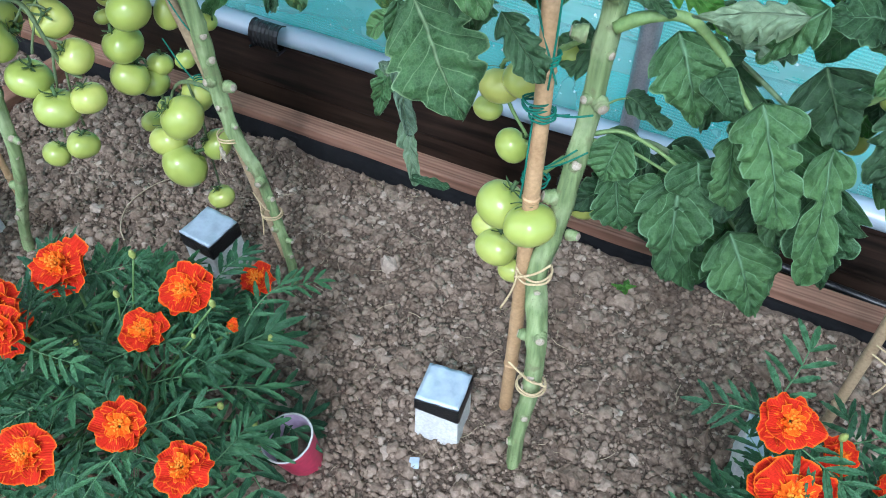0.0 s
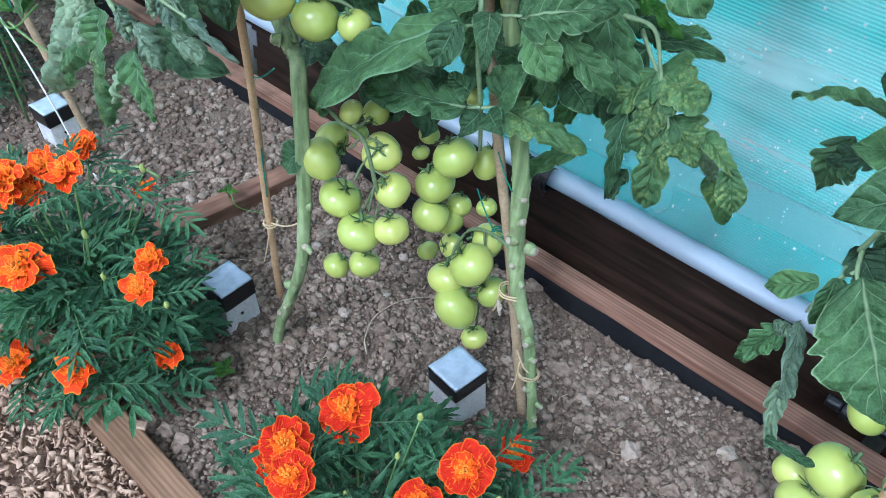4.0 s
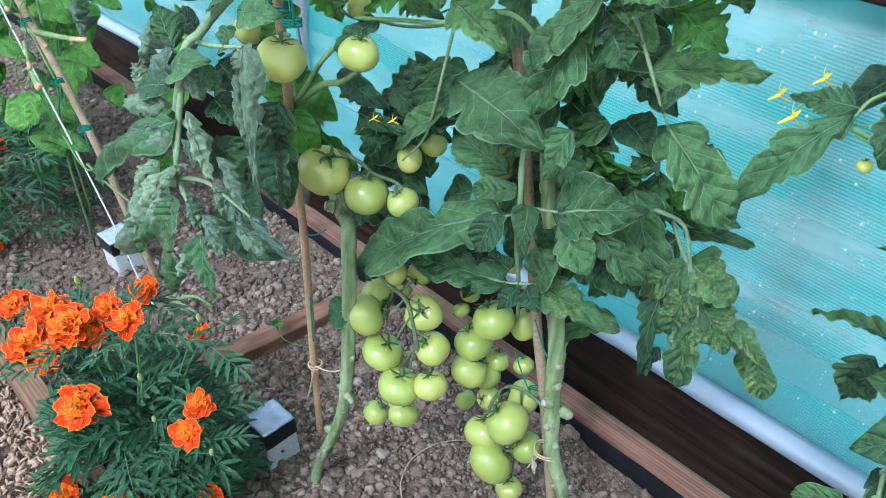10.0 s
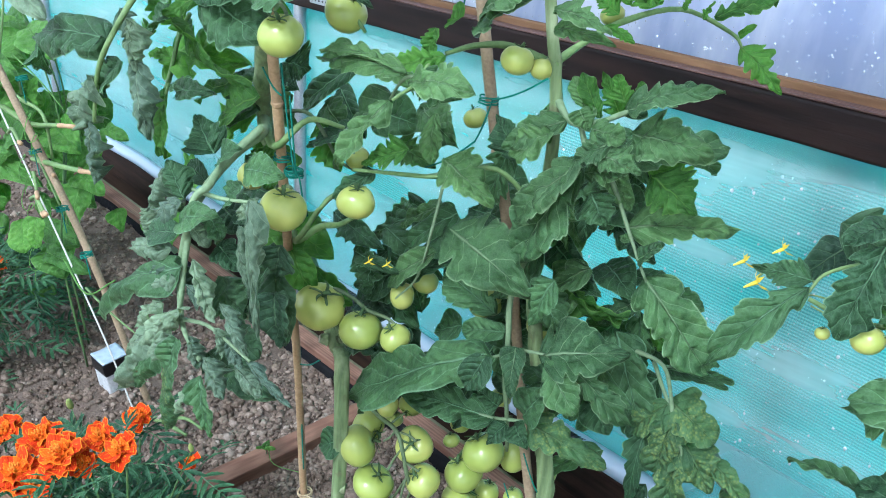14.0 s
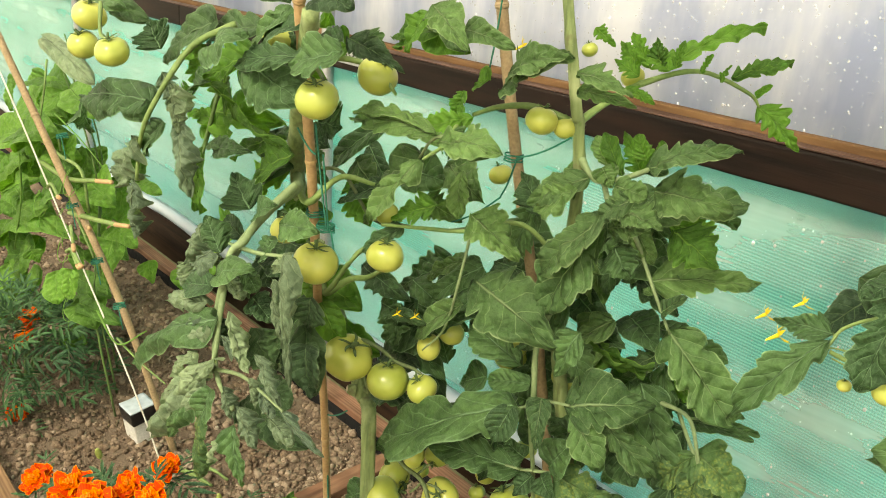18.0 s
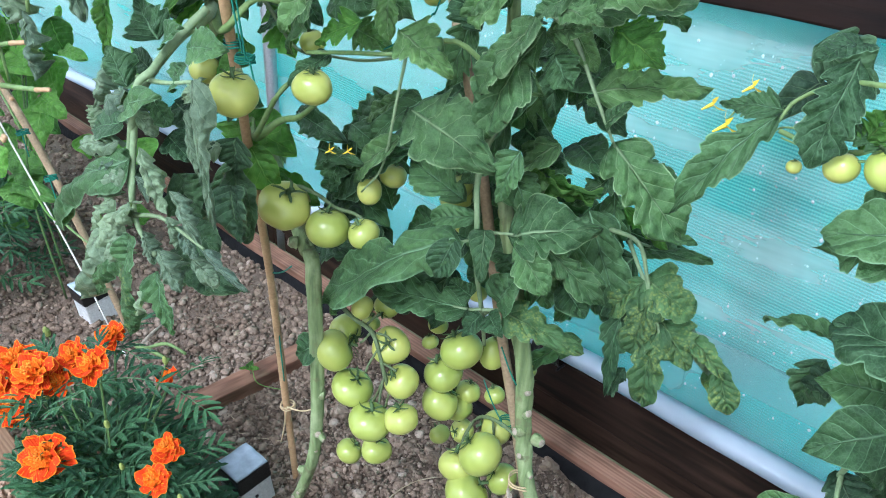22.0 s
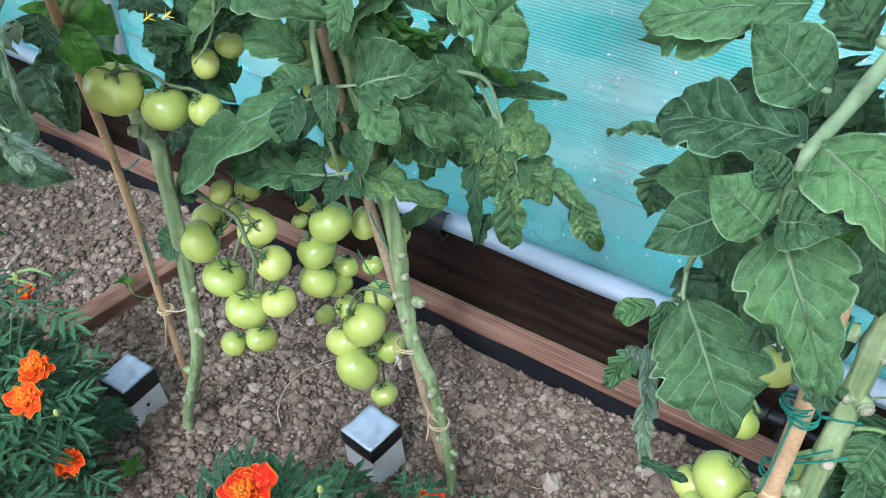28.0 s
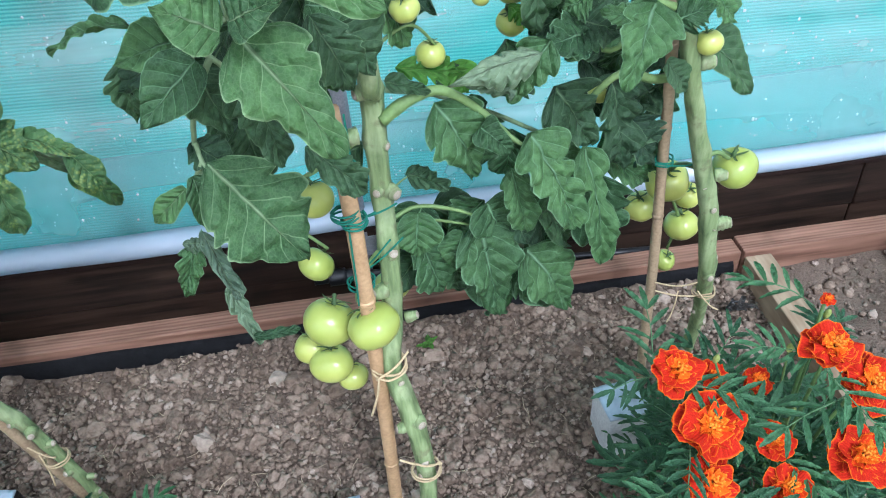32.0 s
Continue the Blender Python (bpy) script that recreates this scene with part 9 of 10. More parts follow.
tomato(plant_a, (-1.071, 0.585, 1.190), 0.054, up=(0.53, 0.07, 0.85), flat=0.94)
tomato(plant_a, (-1.259, 0.560, 0.924), 0.044, up=(0.19, -0.10, 0.98), flat=1.10)
stalk(plant_a, 0.0025, 0.0022, (-1.291, 0.642, 0.850), (-1.229, 0.572, 0.853), (-1.157, 0.542, 0.927), (-1.093, 0.512, 0.969), (-1.064, 0.500, 0.979), mat=STEM_TRUSS, name="truss_stalk")
stalk(plant_a, 0.0030, 0.0022, (-1.194, 0.562, 1.037), (-1.141, 0.582, 1.044), (-1.115, 0.612, 0.982), (-1.082, 0.622, 0.973), (-1.057, 0.612, 0.965), mat=STEM_TRUSS, name="truss_stalk")
stalk(plant_a, 0.0027, 0.0022, (-1.097, 0.502, 1.205), (-1.059, 0.487, 1.202), (-1.021, 0.467, 1.200), mat=STEM_TRUSS, name="truss_stalk")
tomato(plant_c, (-0.411, 0.600, 1.044), 0.026, up=(-0.34, 0.20, 0.92), flat=0.94)
tomato(plant_c, (-0.379, 0.600, 1.054), 0.037, up=(-0.46, -0.21, 0.86), flat=0.94)
stalk(plant_c, 0.0034, 0.0020, (-0.378, 0.620, 1.076), (-0.389, 0.610, 1.069), (-0.406, 0.610, 1.055), (-0.434, 0.610, 1.050), (-0.462, 0.600, 1.058), mat=STEM_THIN, name="truss_stalk")
tomato(plant_a, (-1.095, 0.630, 0.987), 0.036)
tomato(plant_a, (-1.204, 0.520, 1.218), 0.046)
tomato(plant_a, (-1.183, 0.290, 1.216), 0.039)
tomato(plant_a, (-1.305, 0.300, 1.207), 0.038)
tomato(plant_a, (-1.304, 0.310, 1.243), 0.041)
tomato(plant_b, (-0.873, 0.685, 1.163), 0.039)
tomato(plant_b, (-0.855, 0.710, 1.155), 0.031)
tomato(plant_b, (-1.019, 0.780, 1.044), 0.035)
tomato(plant_b, (-0.953, 0.780, 0.785), 0.039)
tomato(plant_b, (-0.985, 0.800, 0.745), 0.041)
tomato(plant_b, (-0.863, 0.800, 0.770), 0.049)
tomato(plant_b, (-0.857, 0.740, 1.248), 0.020)
tomato(plant_b, (-0.831, 0.800, 1.216), 0.030)
tomato(plant_b, (-0.965, 0.800, 0.758), 0.039)
tomato(plant_b, (-0.954, 0.800, 0.713), 0.036)
tomato(plant_b, (-0.867, 0.800, 0.769), 0.038)
tomato(plant_b, (-0.854, 0.800, 0.811), 0.033)
tomato(plant_c, (-0.131, 0.720, 0.832), 0.031)
tomato(plant_c, (-0.103, 0.780, 0.753), 0.034)
tomato(plant_d, (0.348, 0.890, 0.461), 0.067)
tomato(plant_d, (0.279, 0.965, 0.399), 0.071)
tomato(plant_d, (0.333, 1.000, 0.273), 0.061)
tomato(plant_d, (0.252, 0.990, 0.334), 0.057)
tomato(plant_d, (0.350, 1.030, 0.314), 0.049)
tomato(plant_d, (0.321, 1.020, 0.178), 0.042)
tomato(plant_d, (0.245, 0.830, 0.700), 0.035)
tomato(plant_d, (0.139, 1.000, 0.314), 0.035)
tomato(plant_d, (0.120, 0.860, 0.632), 0.029)
tomato(plant_d, (0.112, 0.950, 0.516), 0.037)
tomato(plant_d, (0.204, 0.900, 0.542), 0.040)
tomato(plant_d, (0.010, 0.885, 0.733), 0.039)
tomato(plant_d, (-0.030, 0.870, 0.774), 0.023)
tomato(plant_d, (0.009, 0.880, 0.780), 0.047)
tomato(plant_c, (-0.444, 0.600, 1.034), 0.012)
tomato(plant_c, (-0.357, 0.620, 1.065), 0.019)
stalk(plant_d, 0.0027, 0.0016, (0.063, 0.880, 0.850), (0.027, 0.885, 0.817), (0.014, 0.885, 0.794), (0.006, 0.885, 0.757), (0.004, 0.885, 0.732), name="truss_stalk")
tomato(plant_d, (0.042, 0.895, 0.774), 0.049)
stalk(plant_a, 0.0051, 0.0027, (-1.290, 0.650, 0.828), (-1.190, 0.590, 0.835), (-1.118, 0.580, 0.911), (-1.106, 0.600, 0.936), (-1.063, 0.615, 0.963), name="truss_stalk")
stalk(plant_a, 0.0055, 0.0021, (-1.106, 0.490, 1.180), (-1.111, 0.530, 1.208), (-1.089, 0.570, 1.206), (-1.055, 0.580, 1.194), (-1.038, 0.590, 1.171), name="truss_stalk")
stalk(plant_a, 0.0026, 0.0016, (-1.260, 0.310, 1.263), (-1.242, 0.300, 1.227), (-1.185, 0.295, 1.231), name="truss_stalk")
stalk(plant_c, 0.0023, 0.0016, (-0.180, 0.730, 0.771), (-0.153, 0.740, 0.794), (-0.122, 0.750, 0.801), (-0.094, 0.780, 0.759), name="truss_stalk")
stalk(plant_d, 0.0045, 0.0026, (0.283, 0.860, 0.488), (0.281, 0.920, 0.459), (0.284, 0.960, 0.423), (0.300, 0.980, 0.351), (0.327, 1.000, 0.284), (0.319, 1.010, 0.214), name="truss_stalk")
stalk(plant_d, 0.0040, 0.0033, (0.280, 0.860, 0.508), (0.305, 0.870, 0.507), (0.330, 0.880, 0.487), name="truss_stalk")
stalk(plant_d, 0.0027, 0.0017, (0.043, 0.860, 0.745), (0.027, 0.880, 0.753), (0.006, 0.880, 0.752), name="truss_stalk")
def tomato_flower(plant, at, s, way):
    """A small yellow star of five bent-back petals with a cone."""
    way = Vector(way).normalized()
    a = way.orthogonal().normalized()
    b = way.cross(a)
    at = Vector(at)
    verts, faces = [], []
    for k in range(5):
        w = 2 * math.pi * k / 5
        d, e = a * math.cos(w) + b * math.sin(w), b * math.cos(w) - a * math.sin(w)
        q = len(verts)
        for t, h, g in ((0.1, 0.06, 0), (0.5, 0.16, -0.12), (1.0, 0.01, -0.5)):
            verts += [at + (d * t + e * h + way * g) * s, at + (d * t - e * h + way * g) * s]
        faces += [(q, q + 1, q + 3, q + 2), (q + 2, q + 3, q + 5, q + 4)]
    v, f = tube_data([at, at + way * s * 0.5, at + way * s * 0.9], s * 0.16, s * 0.05, 6, 2, 0, 1, len(verts))
    return merged("flower", [([np.array(x) for x in verts] + v, faces + f)], YELLOW, plant)
tomato_flower(plant_c, (-0.521, 0.640, 1.036), 0.014, (-0.6, -0.5, -0.5))
tomato_flower(plant_c, (-0.539, 0.645, 1.049), 0.012, (-0.6, -0.5, -0.5))
tomato_flower(plant_c, (-0.510, 0.650, 1.071), 0.011, (-0.6, -0.5, -0.5))
tomato_flower(plant_b, (-1.025, 0.600, 0.863), 0.009, (-0.6, -0.5, -0.5))
tomato_flower(plant_b, (-0.987, 0.600, 0.874), 0.009, (-0.6, -0.5, -0.5))
tomato_flower(plant_b, (-0.912, 0.680, 1.247), 0.012, (-0.6, -0.5, -0.5))
stalk(plant_c, 0.0011, 0.0008, (-0.460, 0.600, 1.072), (-0.488, 0.620, 1.076), (-0.512, 0.640, 1.056), (-0.521, 0.640, 1.041))
stalk(plant_c, 0.0009, 0.0007, (-0.441, 0.600, 1.065), (-0.465, 0.610, 1.057), (-0.471, 0.610, 1.047))

# ---- canes and twine ----
cane_a = cane("bamboo_cane", [(-1.297, 0.695, -0.050), (-1.311, 0.690, 0.192), (-1.288, 0.660, 0.523), (-1.222, 0.600, 0.777), (-1.145, 0.535, 1.028), (-1.089, 0.480, 1.254), (-1.067, 0.460, 1.327)], 0.0075, "thin bamboo cane beside the curled tomato plant", CANE, 5)
cane_b = cane("bamboo_cane", [(-0.735, 0.835, -0.050), (-0.831, 0.820, 0.372), (-0.865, 0.800, 0.555), (-0.913, 0.765, 0.878), (-0.955, 0.740, 1.086), (-0.980, 0.715, 1.264), (-0.987, 0.710, 1.323)], 0.0085, "brown cane tied to the middle tomato plant", CANE_OLD, 4)
cane_c = cane("wooden_stake", [(-0.223, 0.715, -0.040), (-0.215, 0.690, 0.264), (-0.213, 0.675, 0.498), (-0.213, 0.670, 0.643), (-0.217, 0.668, 0.762)], 0.0105, "round pale wooden stake tied to the thick-stemmed plant", CANE, 3)
cane_d = cane("bamboo_cane", [(0.252, 0.902, -0.040), (0.249, 0.905, 0.262), (0.238, 0.900, 0.479), (0.224, 0.880, 0.620), (0.208, 0.860, 0.746)], 0.0085, "brown cane leaning beside the tomato plant", CANE_OLD, 4)
tie("natural jute twine tied loosely round stem and cane", JUTE, 0.0016, twine_ring((-0.199, 0.683, 0.371), (0.05, 0.02, 1), 0.0220, 2.0, 1), [(-0.217, 0.660, 0.373), (-0.201, 0.660, 0.382), (-0.186, 0.660, 0.396), (-0.172, 0.660, 0.416)], [(-0.213, 0.660, 0.375), (-0.218, 0.660, 0.346), (-0.225, 0.660, 0.322), (-0.231, 0.660, 0.304)])
tie("natural jute twine tied loosely round stem and cane", JUTE, 0.0016, twine_ring((-0.168, 0.648, 0.185), (0.05, 0.02, 1), 0.0200, 2.0, 2), [(-0.203, 0.640, 0.225), (-0.183, 0.640, 0.210), (-0.164, 0.640, 0.203), (-0.145, 0.640, 0.203)], [(-0.182, 0.630, 0.225), (-0.170, 0.630, 0.216), (-0.158, 0.630, 0.215), (-0.148, 0.630, 0.221)])
tie("natural jute twine tied loosely round stem and cane", JUTE, 0.0015, twine_ring((-0.796, 0.800, 0.299), (0.05, 0.02, 1), 0.0200, 2.0, 3), [(-0.812, 0.790, 0.294), (-0.813, 0.790, 0.271), (-0.816, 0.790, 0.253), (-0.820, 0.790, 0.243)])
tie("natural jute twine tied loosely round stem and cane", JUTE, 0.0015, twine_ring((-0.732, 0.800, 0.149), (0.05, 0.02, 1), 0.0180, 2.0, 4), [(-0.748, 0.790, 0.173), (-0.748, 0.790, 0.140), (-0.750, 0.790, 0.113), (-0.753, 0.790, 0.094)], [(-0.754, 0.785, 0.200), (-0.743, 0.785, 0.182), (-0.733, 0.785, 0.171), (-0.724, 0.785, 0.168)])
tie("natural jute twine tied loosely round stem and cane", JUTE, 0.0015, twine_ring((-1.306, 0.690, 0.199), (0.05, 0.02, 1), 0.0140, 2.0, 5), [(-1.262, 0.660, 0.240), (-1.229, 0.660, 0.252), (-1.197, 0.660, 0.272), (-1.166, 0.660, 0.300)], [(-1.296, 0.680, 0.203), (-1.307, 0.680, 0.158), (-1.317, 0.680, 0.121), (-1.326, 0.680, 0.092)])
tie("natural jute twine tied loosely round stem and cane", JUTE, 0.0014, twine_ring((0.338, 0.890, 0.214), (0.05, 0.02, 1), 0.0180, 2.0, 6), [(0.247, 0.880, 0.241), (0.282, 0.880, 0.224), (0.315, 0.880, 0.216), (0.348, 0.880, 0.215)], [(0.245, 0.880, 0.260), (0.271, 0.880, 0.248), (0.295, 0.880, 0.243), (0.319, 0.880, 0.246)], [(0.316, 0.870, 0.236), (0.332, 0.870, 0.212), (0.346, 0.870, 0.195), (0.359, 0.870, 0.185)])
tie("natural jute twine tied loosely round stem and cane", JUTE, 0.0013, [(0.287, 0.880, 0.233), (0.285, 0.880, 0.202), (0.281, 0.880, 0.179), (0.276, 0.880, 0.163)])
tie("dark green twine wound round stem and cane", GREEN_TWINE, 0.0012, twine_ring((-0.211, 0.668, 0.623), (0.05, 0.02, 1), 0.0140, 3.0, 7), [(-0.225, 0.690, 0.609), (-0.203, 0.690, 0.609), (-0.182, 0.690, 0.614), (-0.162, 0.690, 0.623)], [(-0.229, 0.690, 0.519), (-0.205, 0.690, 0.534), (-0.182, 0.690, 0.552), (-0.160, 0.690, 0.574)], [(-0.218, 0.660, 0.626), (-0.219, 0.660, 0.584), (-0.220, 0.660, 0.544), (-0.222, 0.660, 0.505)])
tie("dark green twine wound round stem and cane", GREEN_TWINE, 0.0012, twine_ring((-0.216, 0.667, 0.691), (0.05, 0.02, 1), 0.0150, 4.0, 8), [(-0.229, 0.660, 0.751), (-0.219, 0.660, 0.721), (-0.208, 0.660, 0.693), (-0.198, 0.660, 0.667)], [(-0.204, 0.660, 0.758), (-0.204, 0.660, 0.723), (-0.205, 0.660, 0.689), (-0.206, 0.660, 0.658)])
tie("dark green twine wound round stem and cane", GREEN_TWINE, 0.0012, twine_ring((-0.220, 0.670, 0.632), (0.05, 0.02, 1), 0.0140, 3.0, 9), [(-0.228, 0.690, 0.614), (-0.215, 0.690, 0.610), (-0.201, 0.690, 0.610), (-0.187, 0.690, 0.615)])
tie("dark green twine wound round stem and cane", GREEN_TWINE, 0.0012, twine_ring((-0.216, 0.690, 0.514), (0.05, 0.02, 1), 0.0150, 2.0, 10), [(-0.229, 0.700, 0.513), (-0.212, 0.700, 0.525), (-0.194, 0.700, 0.543), (-0.175, 0.700, 0.565)])
tie("dark green twine wound round stem and cane", GREEN_TWINE, 0.0012, twine_ring((-0.849, 0.815, 0.381), (0.05, 0.02, 1), 0.0120, 2.5, 11), [(-0.848, 0.780, 0.553), (-0.835, 0.780, 0.530), (-0.823, 0.780, 0.512), (-0.812, 0.780, 0.500)], [(-0.885, 0.790, 0.462), (-0.869, 0.790, 0.436), (-0.854, 0.790, 0.416), (-0.840, 0.790, 0.402)])
tie("dark green twine wound round stem and cane", GREEN_TWINE, 0.0012, twine_ring((-1.160, 0.550, 0.983), (0.05, 0.02, 1), 0.0120, 3.0, 12), [(-1.101, 0.510, 1.129), (-1.092, 0.510, 1.082), (-1.083, 0.510, 1.037), (-1.073, 0.510, 0.995)], [(-1.088, 0.520, 0.997), (-1.082, 0.520, 0.989), (-1.076, 0.520, 0.986), (-1.069, 0.520, 0.987)], [(-1.127, 0.500, 1.119), (-1.113, 0.500, 1.106), (-1.099, 0.500, 1.097), (-1.085, 0.500, 1.093)])
tie("dark green twine wound round stem and cane", GREEN_TWINE, 0.0012, twine_ring((-1.134, 0.550, 0.969), (0.05, 0.02, 1), 0.0120, 4.0, 13), [(-1.090, 0.515, 1.090), (-1.085, 0.515, 1.052), (-1.080, 0.515, 1.017), (-1.075, 0.515, 0.986)], [(-1.091, 0.530, 0.979), (-1.085, 0.530, 0.958), (-1.079, 0.530, 0.941), (-1.072, 0.530, 0.930)])
tie("dark green twine wound round stem and cane", GREEN_TWINE, 0.0012, [(-0.919, 0.700, 1.103), (-0.890, 0.700, 1.115), (-0.863, 0.700, 1.130), (-0.837, 0.700, 1.148)], [(-0.937, 0.720, 1.096), (-0.944, 0.720, 1.073), (-0.952, 0.720, 1.052), (-0.960, 0.720, 1.036)], [(-1.032, 0.700, 0.980), (-1.000, 0.700, 0.998), (-0.970, 0.700, 1.019), (-0.941, 0.700, 1.044)])
tie("dark green twine wound round stem and cane", GREEN_TWINE, 0.0012, twine_ring((-0.956, 0.735, 1.090), (0.05, 0.02, 1), 0.0120, 3.0, 14), [(-0.983, 0.700, 1.209), (-0.978, 0.700, 1.238), (-0.974, 0.700, 1.270), (-0.971, 0.700, 1.305)])
tie("dark green twine wound round stem and cane", GREEN_TWINE, 0.0014, [(-1.303, 0.675, 0.522), (-1.299, 0.675, 0.438), (-1.295, 0.675, 0.356), (-1.290, 0.675, 0.278)], [(-1.295, 0.660, 0.531), (-1.270, 0.660, 0.539), (-1.244, 0.660, 0.554), (-1.219, 0.660, 0.576)])
tie("dark green twine wound round stem and cane", GREEN_TWINE, 0.0012, twine_ring((0.238, 0.895, 0.487), (0.05, 0.02, 1), 0.0130, 2.0, 15), [(0.214, 0.870, 0.502), (0.240, 0.870, 0.494), (0.266, 0.870, 0.491), (0.291, 0.870, 0.495)])

# ---- marigolds ----
marigold_front = marigold((-0.70, 0.39, 0.0), 0.215, 0.29, 135, 1, "bushy marigold with deep orange-red flowers and dark feathery leaves", 0.118, 0.95)
flower(marigold_front, (-0.763, 0.414, 0.351), 0.081)
flower(marigold_front, (-0.603, 0.470, 0.330), 0.071)
flower(marigold_front, (-0.618, 0.401, 0.313), 0.065)
flower(marigold_front, (-0.533, 0.275, 0.327), 0.068)
flower(marigold_front, (-0.449, 0.275, 0.304), 0.067)
flower(marigold_front, (-0.622, 0.206, 0.299), 0.072)
flower(marigold_front, (-0.623, 0.620, 0.199), 0.062)
flower(marigold_front, (-0.764, 0.314, 0.367), 0.072)
flower(marigold_front, (-0.722, 0.290, 0.372), 0.066)
flower(marigold_front, (-0.801, 0.330, 0.284), 0.082)
flower(marigold_front, (-0.534, 0.470, 0.296), 0.021, orange=True)
bud(marigold_front, (-0.676, 0.420, 0.334), 0.0066)
bud(marigold_front, (-0.537, 0.450, 0.360), 0.0071)
bud(marigold_front, (-0.520, 0.520, 0.222), 0.0089)
bud(marigold_front, (-0.707, 0.360, 0.280), 0.0067)
bud(marigold_front, (-0.491, 0.380, 0.259), 0.0072)
bud(marigold_front, (-0.718, 0.330, 0.231), 0.0068)
bud(marigold_front, (-0.687, 0.470, 0.358), 0.0075)
bud(marigold_front, (-0.485, 0.420, 0.166), 0.0070)
bud(marigold_front, (-0.552, 0.420, 0.320), 0.0050)
marigold_left = marigold((-1.40, 0.36, 0.0), 0.205, 0.275, 135, 2, "bushy marigold with orange-red flowers spilling over the timber edge", 0.118, 0.68)
flower(marigold_left, (-1.190, 0.380, 0.139), 0.053, orange=True)
flower(marigold_left, (-1.207, 0.365, 0.290), 0.059, orange=True)
flower(marigold_left, (-1.248, 0.410, 0.303), 0.056, orange=True)
flower(marigold_left, (-1.391, 0.260, 0.275), 0.097, orange=True)
flower(marigold_left, (-1.240, 0.250, 0.159), 0.074, orange=True)
flower(marigold_left, (-1.391, 0.200, 0.087), 0.077, orange=True)
flower(marigold_left, (-1.491, 0.440, 0.393), 0.058, orange=True)
flower(marigold_left, (-1.372, 0.360, 0.431), 0.069, orange=True)
flower(marigold_left, (-1.498, 0.370, 0.375), 0.064, orange=True)
flower(marigold_left, (-1.369, 0.480, 0.345), 0.041, orange=True)
flower(marigold_left, (-1.494, 0.300, 0.371), 0.095, orange=True)
flower(marigold_left, (-1.644, 0.310, 0.311), 0.087, orange=True)
flower(marigold_left, (-1.558, 0.270, 0.275), 0.091, orange=True)
flower(marigold_left, (-1.479, 0.330, 0.346), 0.061, orange=True)
flower(marigold_left, (-1.463, 0.140, -0.137), 0.093, orange=True)
flower(marigold_left, (-1.597, 0.250, 0.287), 0.100, orange=True)
flower(marigold_left, (-1.842, 0.290, 0.213), 0.072, orange=True)
bud(marigold_left, (-1.363, 0.360, 0.310), 0.0085)
bud(marigold_left, (-1.303, 0.350, 0.261), 0.0075)
bud(marigold_left, (-1.155, 0.380, 0.282), 0.0071)
bud(marigold_left, (-1.416, 0.240, 0.139), 0.0079)
bud(marigold_left, (-1.925, 0.450, 0.164), 0.0138)
bud(marigold_left, (-1.318, 0.460, 0.422), 0.0083)
bud(marigold_left, (-1.703, 0.360, 0.156), 0.0102)
marigold_right = marigold((0.295, 0.56, 0.0), 0.17, 0.28, 105, 3, "bushy marigold with large orange-red flowers by the pale board", 0.11, 0.95)
flower(marigold_right, (0.121, 0.534, 0.456), 0.060)
flower(marigold_right, (0.145, 0.483, 0.413), 0.081)
flower(marigold_right, (0.278, 0.500, 0.494), 0.064)
flower(marigold_right, (0.143, 0.450, 0.355), 0.069)
flower(marigold_right, (0.330, 0.460, 0.345), 0.073)
flower(marigold_right, (0.236, 0.490, 0.356), 0.046)
flower(marigold_right, (0.321, 0.480, 0.448), 0.074)
flower(marigold_right, (0.244, 0.560, 0.379), 0.041)
flower(marigold_right, (0.185, 0.560, 0.400), 0.041)
flower(marigold_right, (0.234, 0.440, 0.333), 0.058)
flower(marigold_right, (0.293, 0.550, 0.516), 0.019)
bud(marigold_right, (0.171, 0.540, 0.457), 0.0064)
bud(marigold_right, (0.259, 0.540, 0.457), 0.0071)
bud(marigold_right, (0.256, 0.500, 0.393), 0.0059)
bud(marigold_right, (0.299, 0.550, 0.493), 0.0064)
marigold_far = marigold((-2.62, 0.47, 0.0), 0.25, 0.30, 120, 4, "bushy marigold with orange flowers in the neighbouring bed", 0.11, 0.9)
flower(marigold_far, (-2.625, 0.510, 0.221), 0.071, orange=True)
flower(marigold_far, (-2.574, 0.470, 0.179), 0.080, orange=True)
flower(marigold_far, (-2.454, 0.400, 0.015), 0.074, orange=True)
marigold_beyond = marigold((1.0, 0.85, 0.0), 0.2, 0.22, 50, 5, "young marigold plant beyond the pale board", 0.1, 0.9)

# ---- small things ----
carton((-0.304, 0.646, 0.0), 8, 0.072, 0.088, 0.032, "white carton topped with black and silver tape near the thick-stemmed tomato")
carton((-0.848, 0.762, 0.0), -6, 0.076, 0.10, 0.04, "white carton topped with black and silver tape near the middle tomato", True, 6)
carton((-1.318, 0.592, 0.0), 2, 0.074, 0.105, 0.04, "white carton with a punched hole, topped with black and silver tape", True, 6, True)
carton((-2.165, 0.652, 0.0), 3, 0.074, 0.105, 0.045, "white carton topped with black and silver tape in the neighbouring bed", True, 8, True)
carton((0.172, 0.785, 0.0), 6, 0.074, 0.092, 0.002, "pale blue-grey taped carton half hidden by marigolds", False)
sheet_clip((-1.099, 1.297, 0.155), 0.08)
sheet_clip((-1.948, 1.297, 0.155), 0.09)
nail_plate((-2.1, 1.2885, 1.042))
FITTING, SCRAP, BIT = (-0.292, 1.255, 0.048), (-0.306, 0.551, 0.004), (-1.172, 0.298, 0.036)
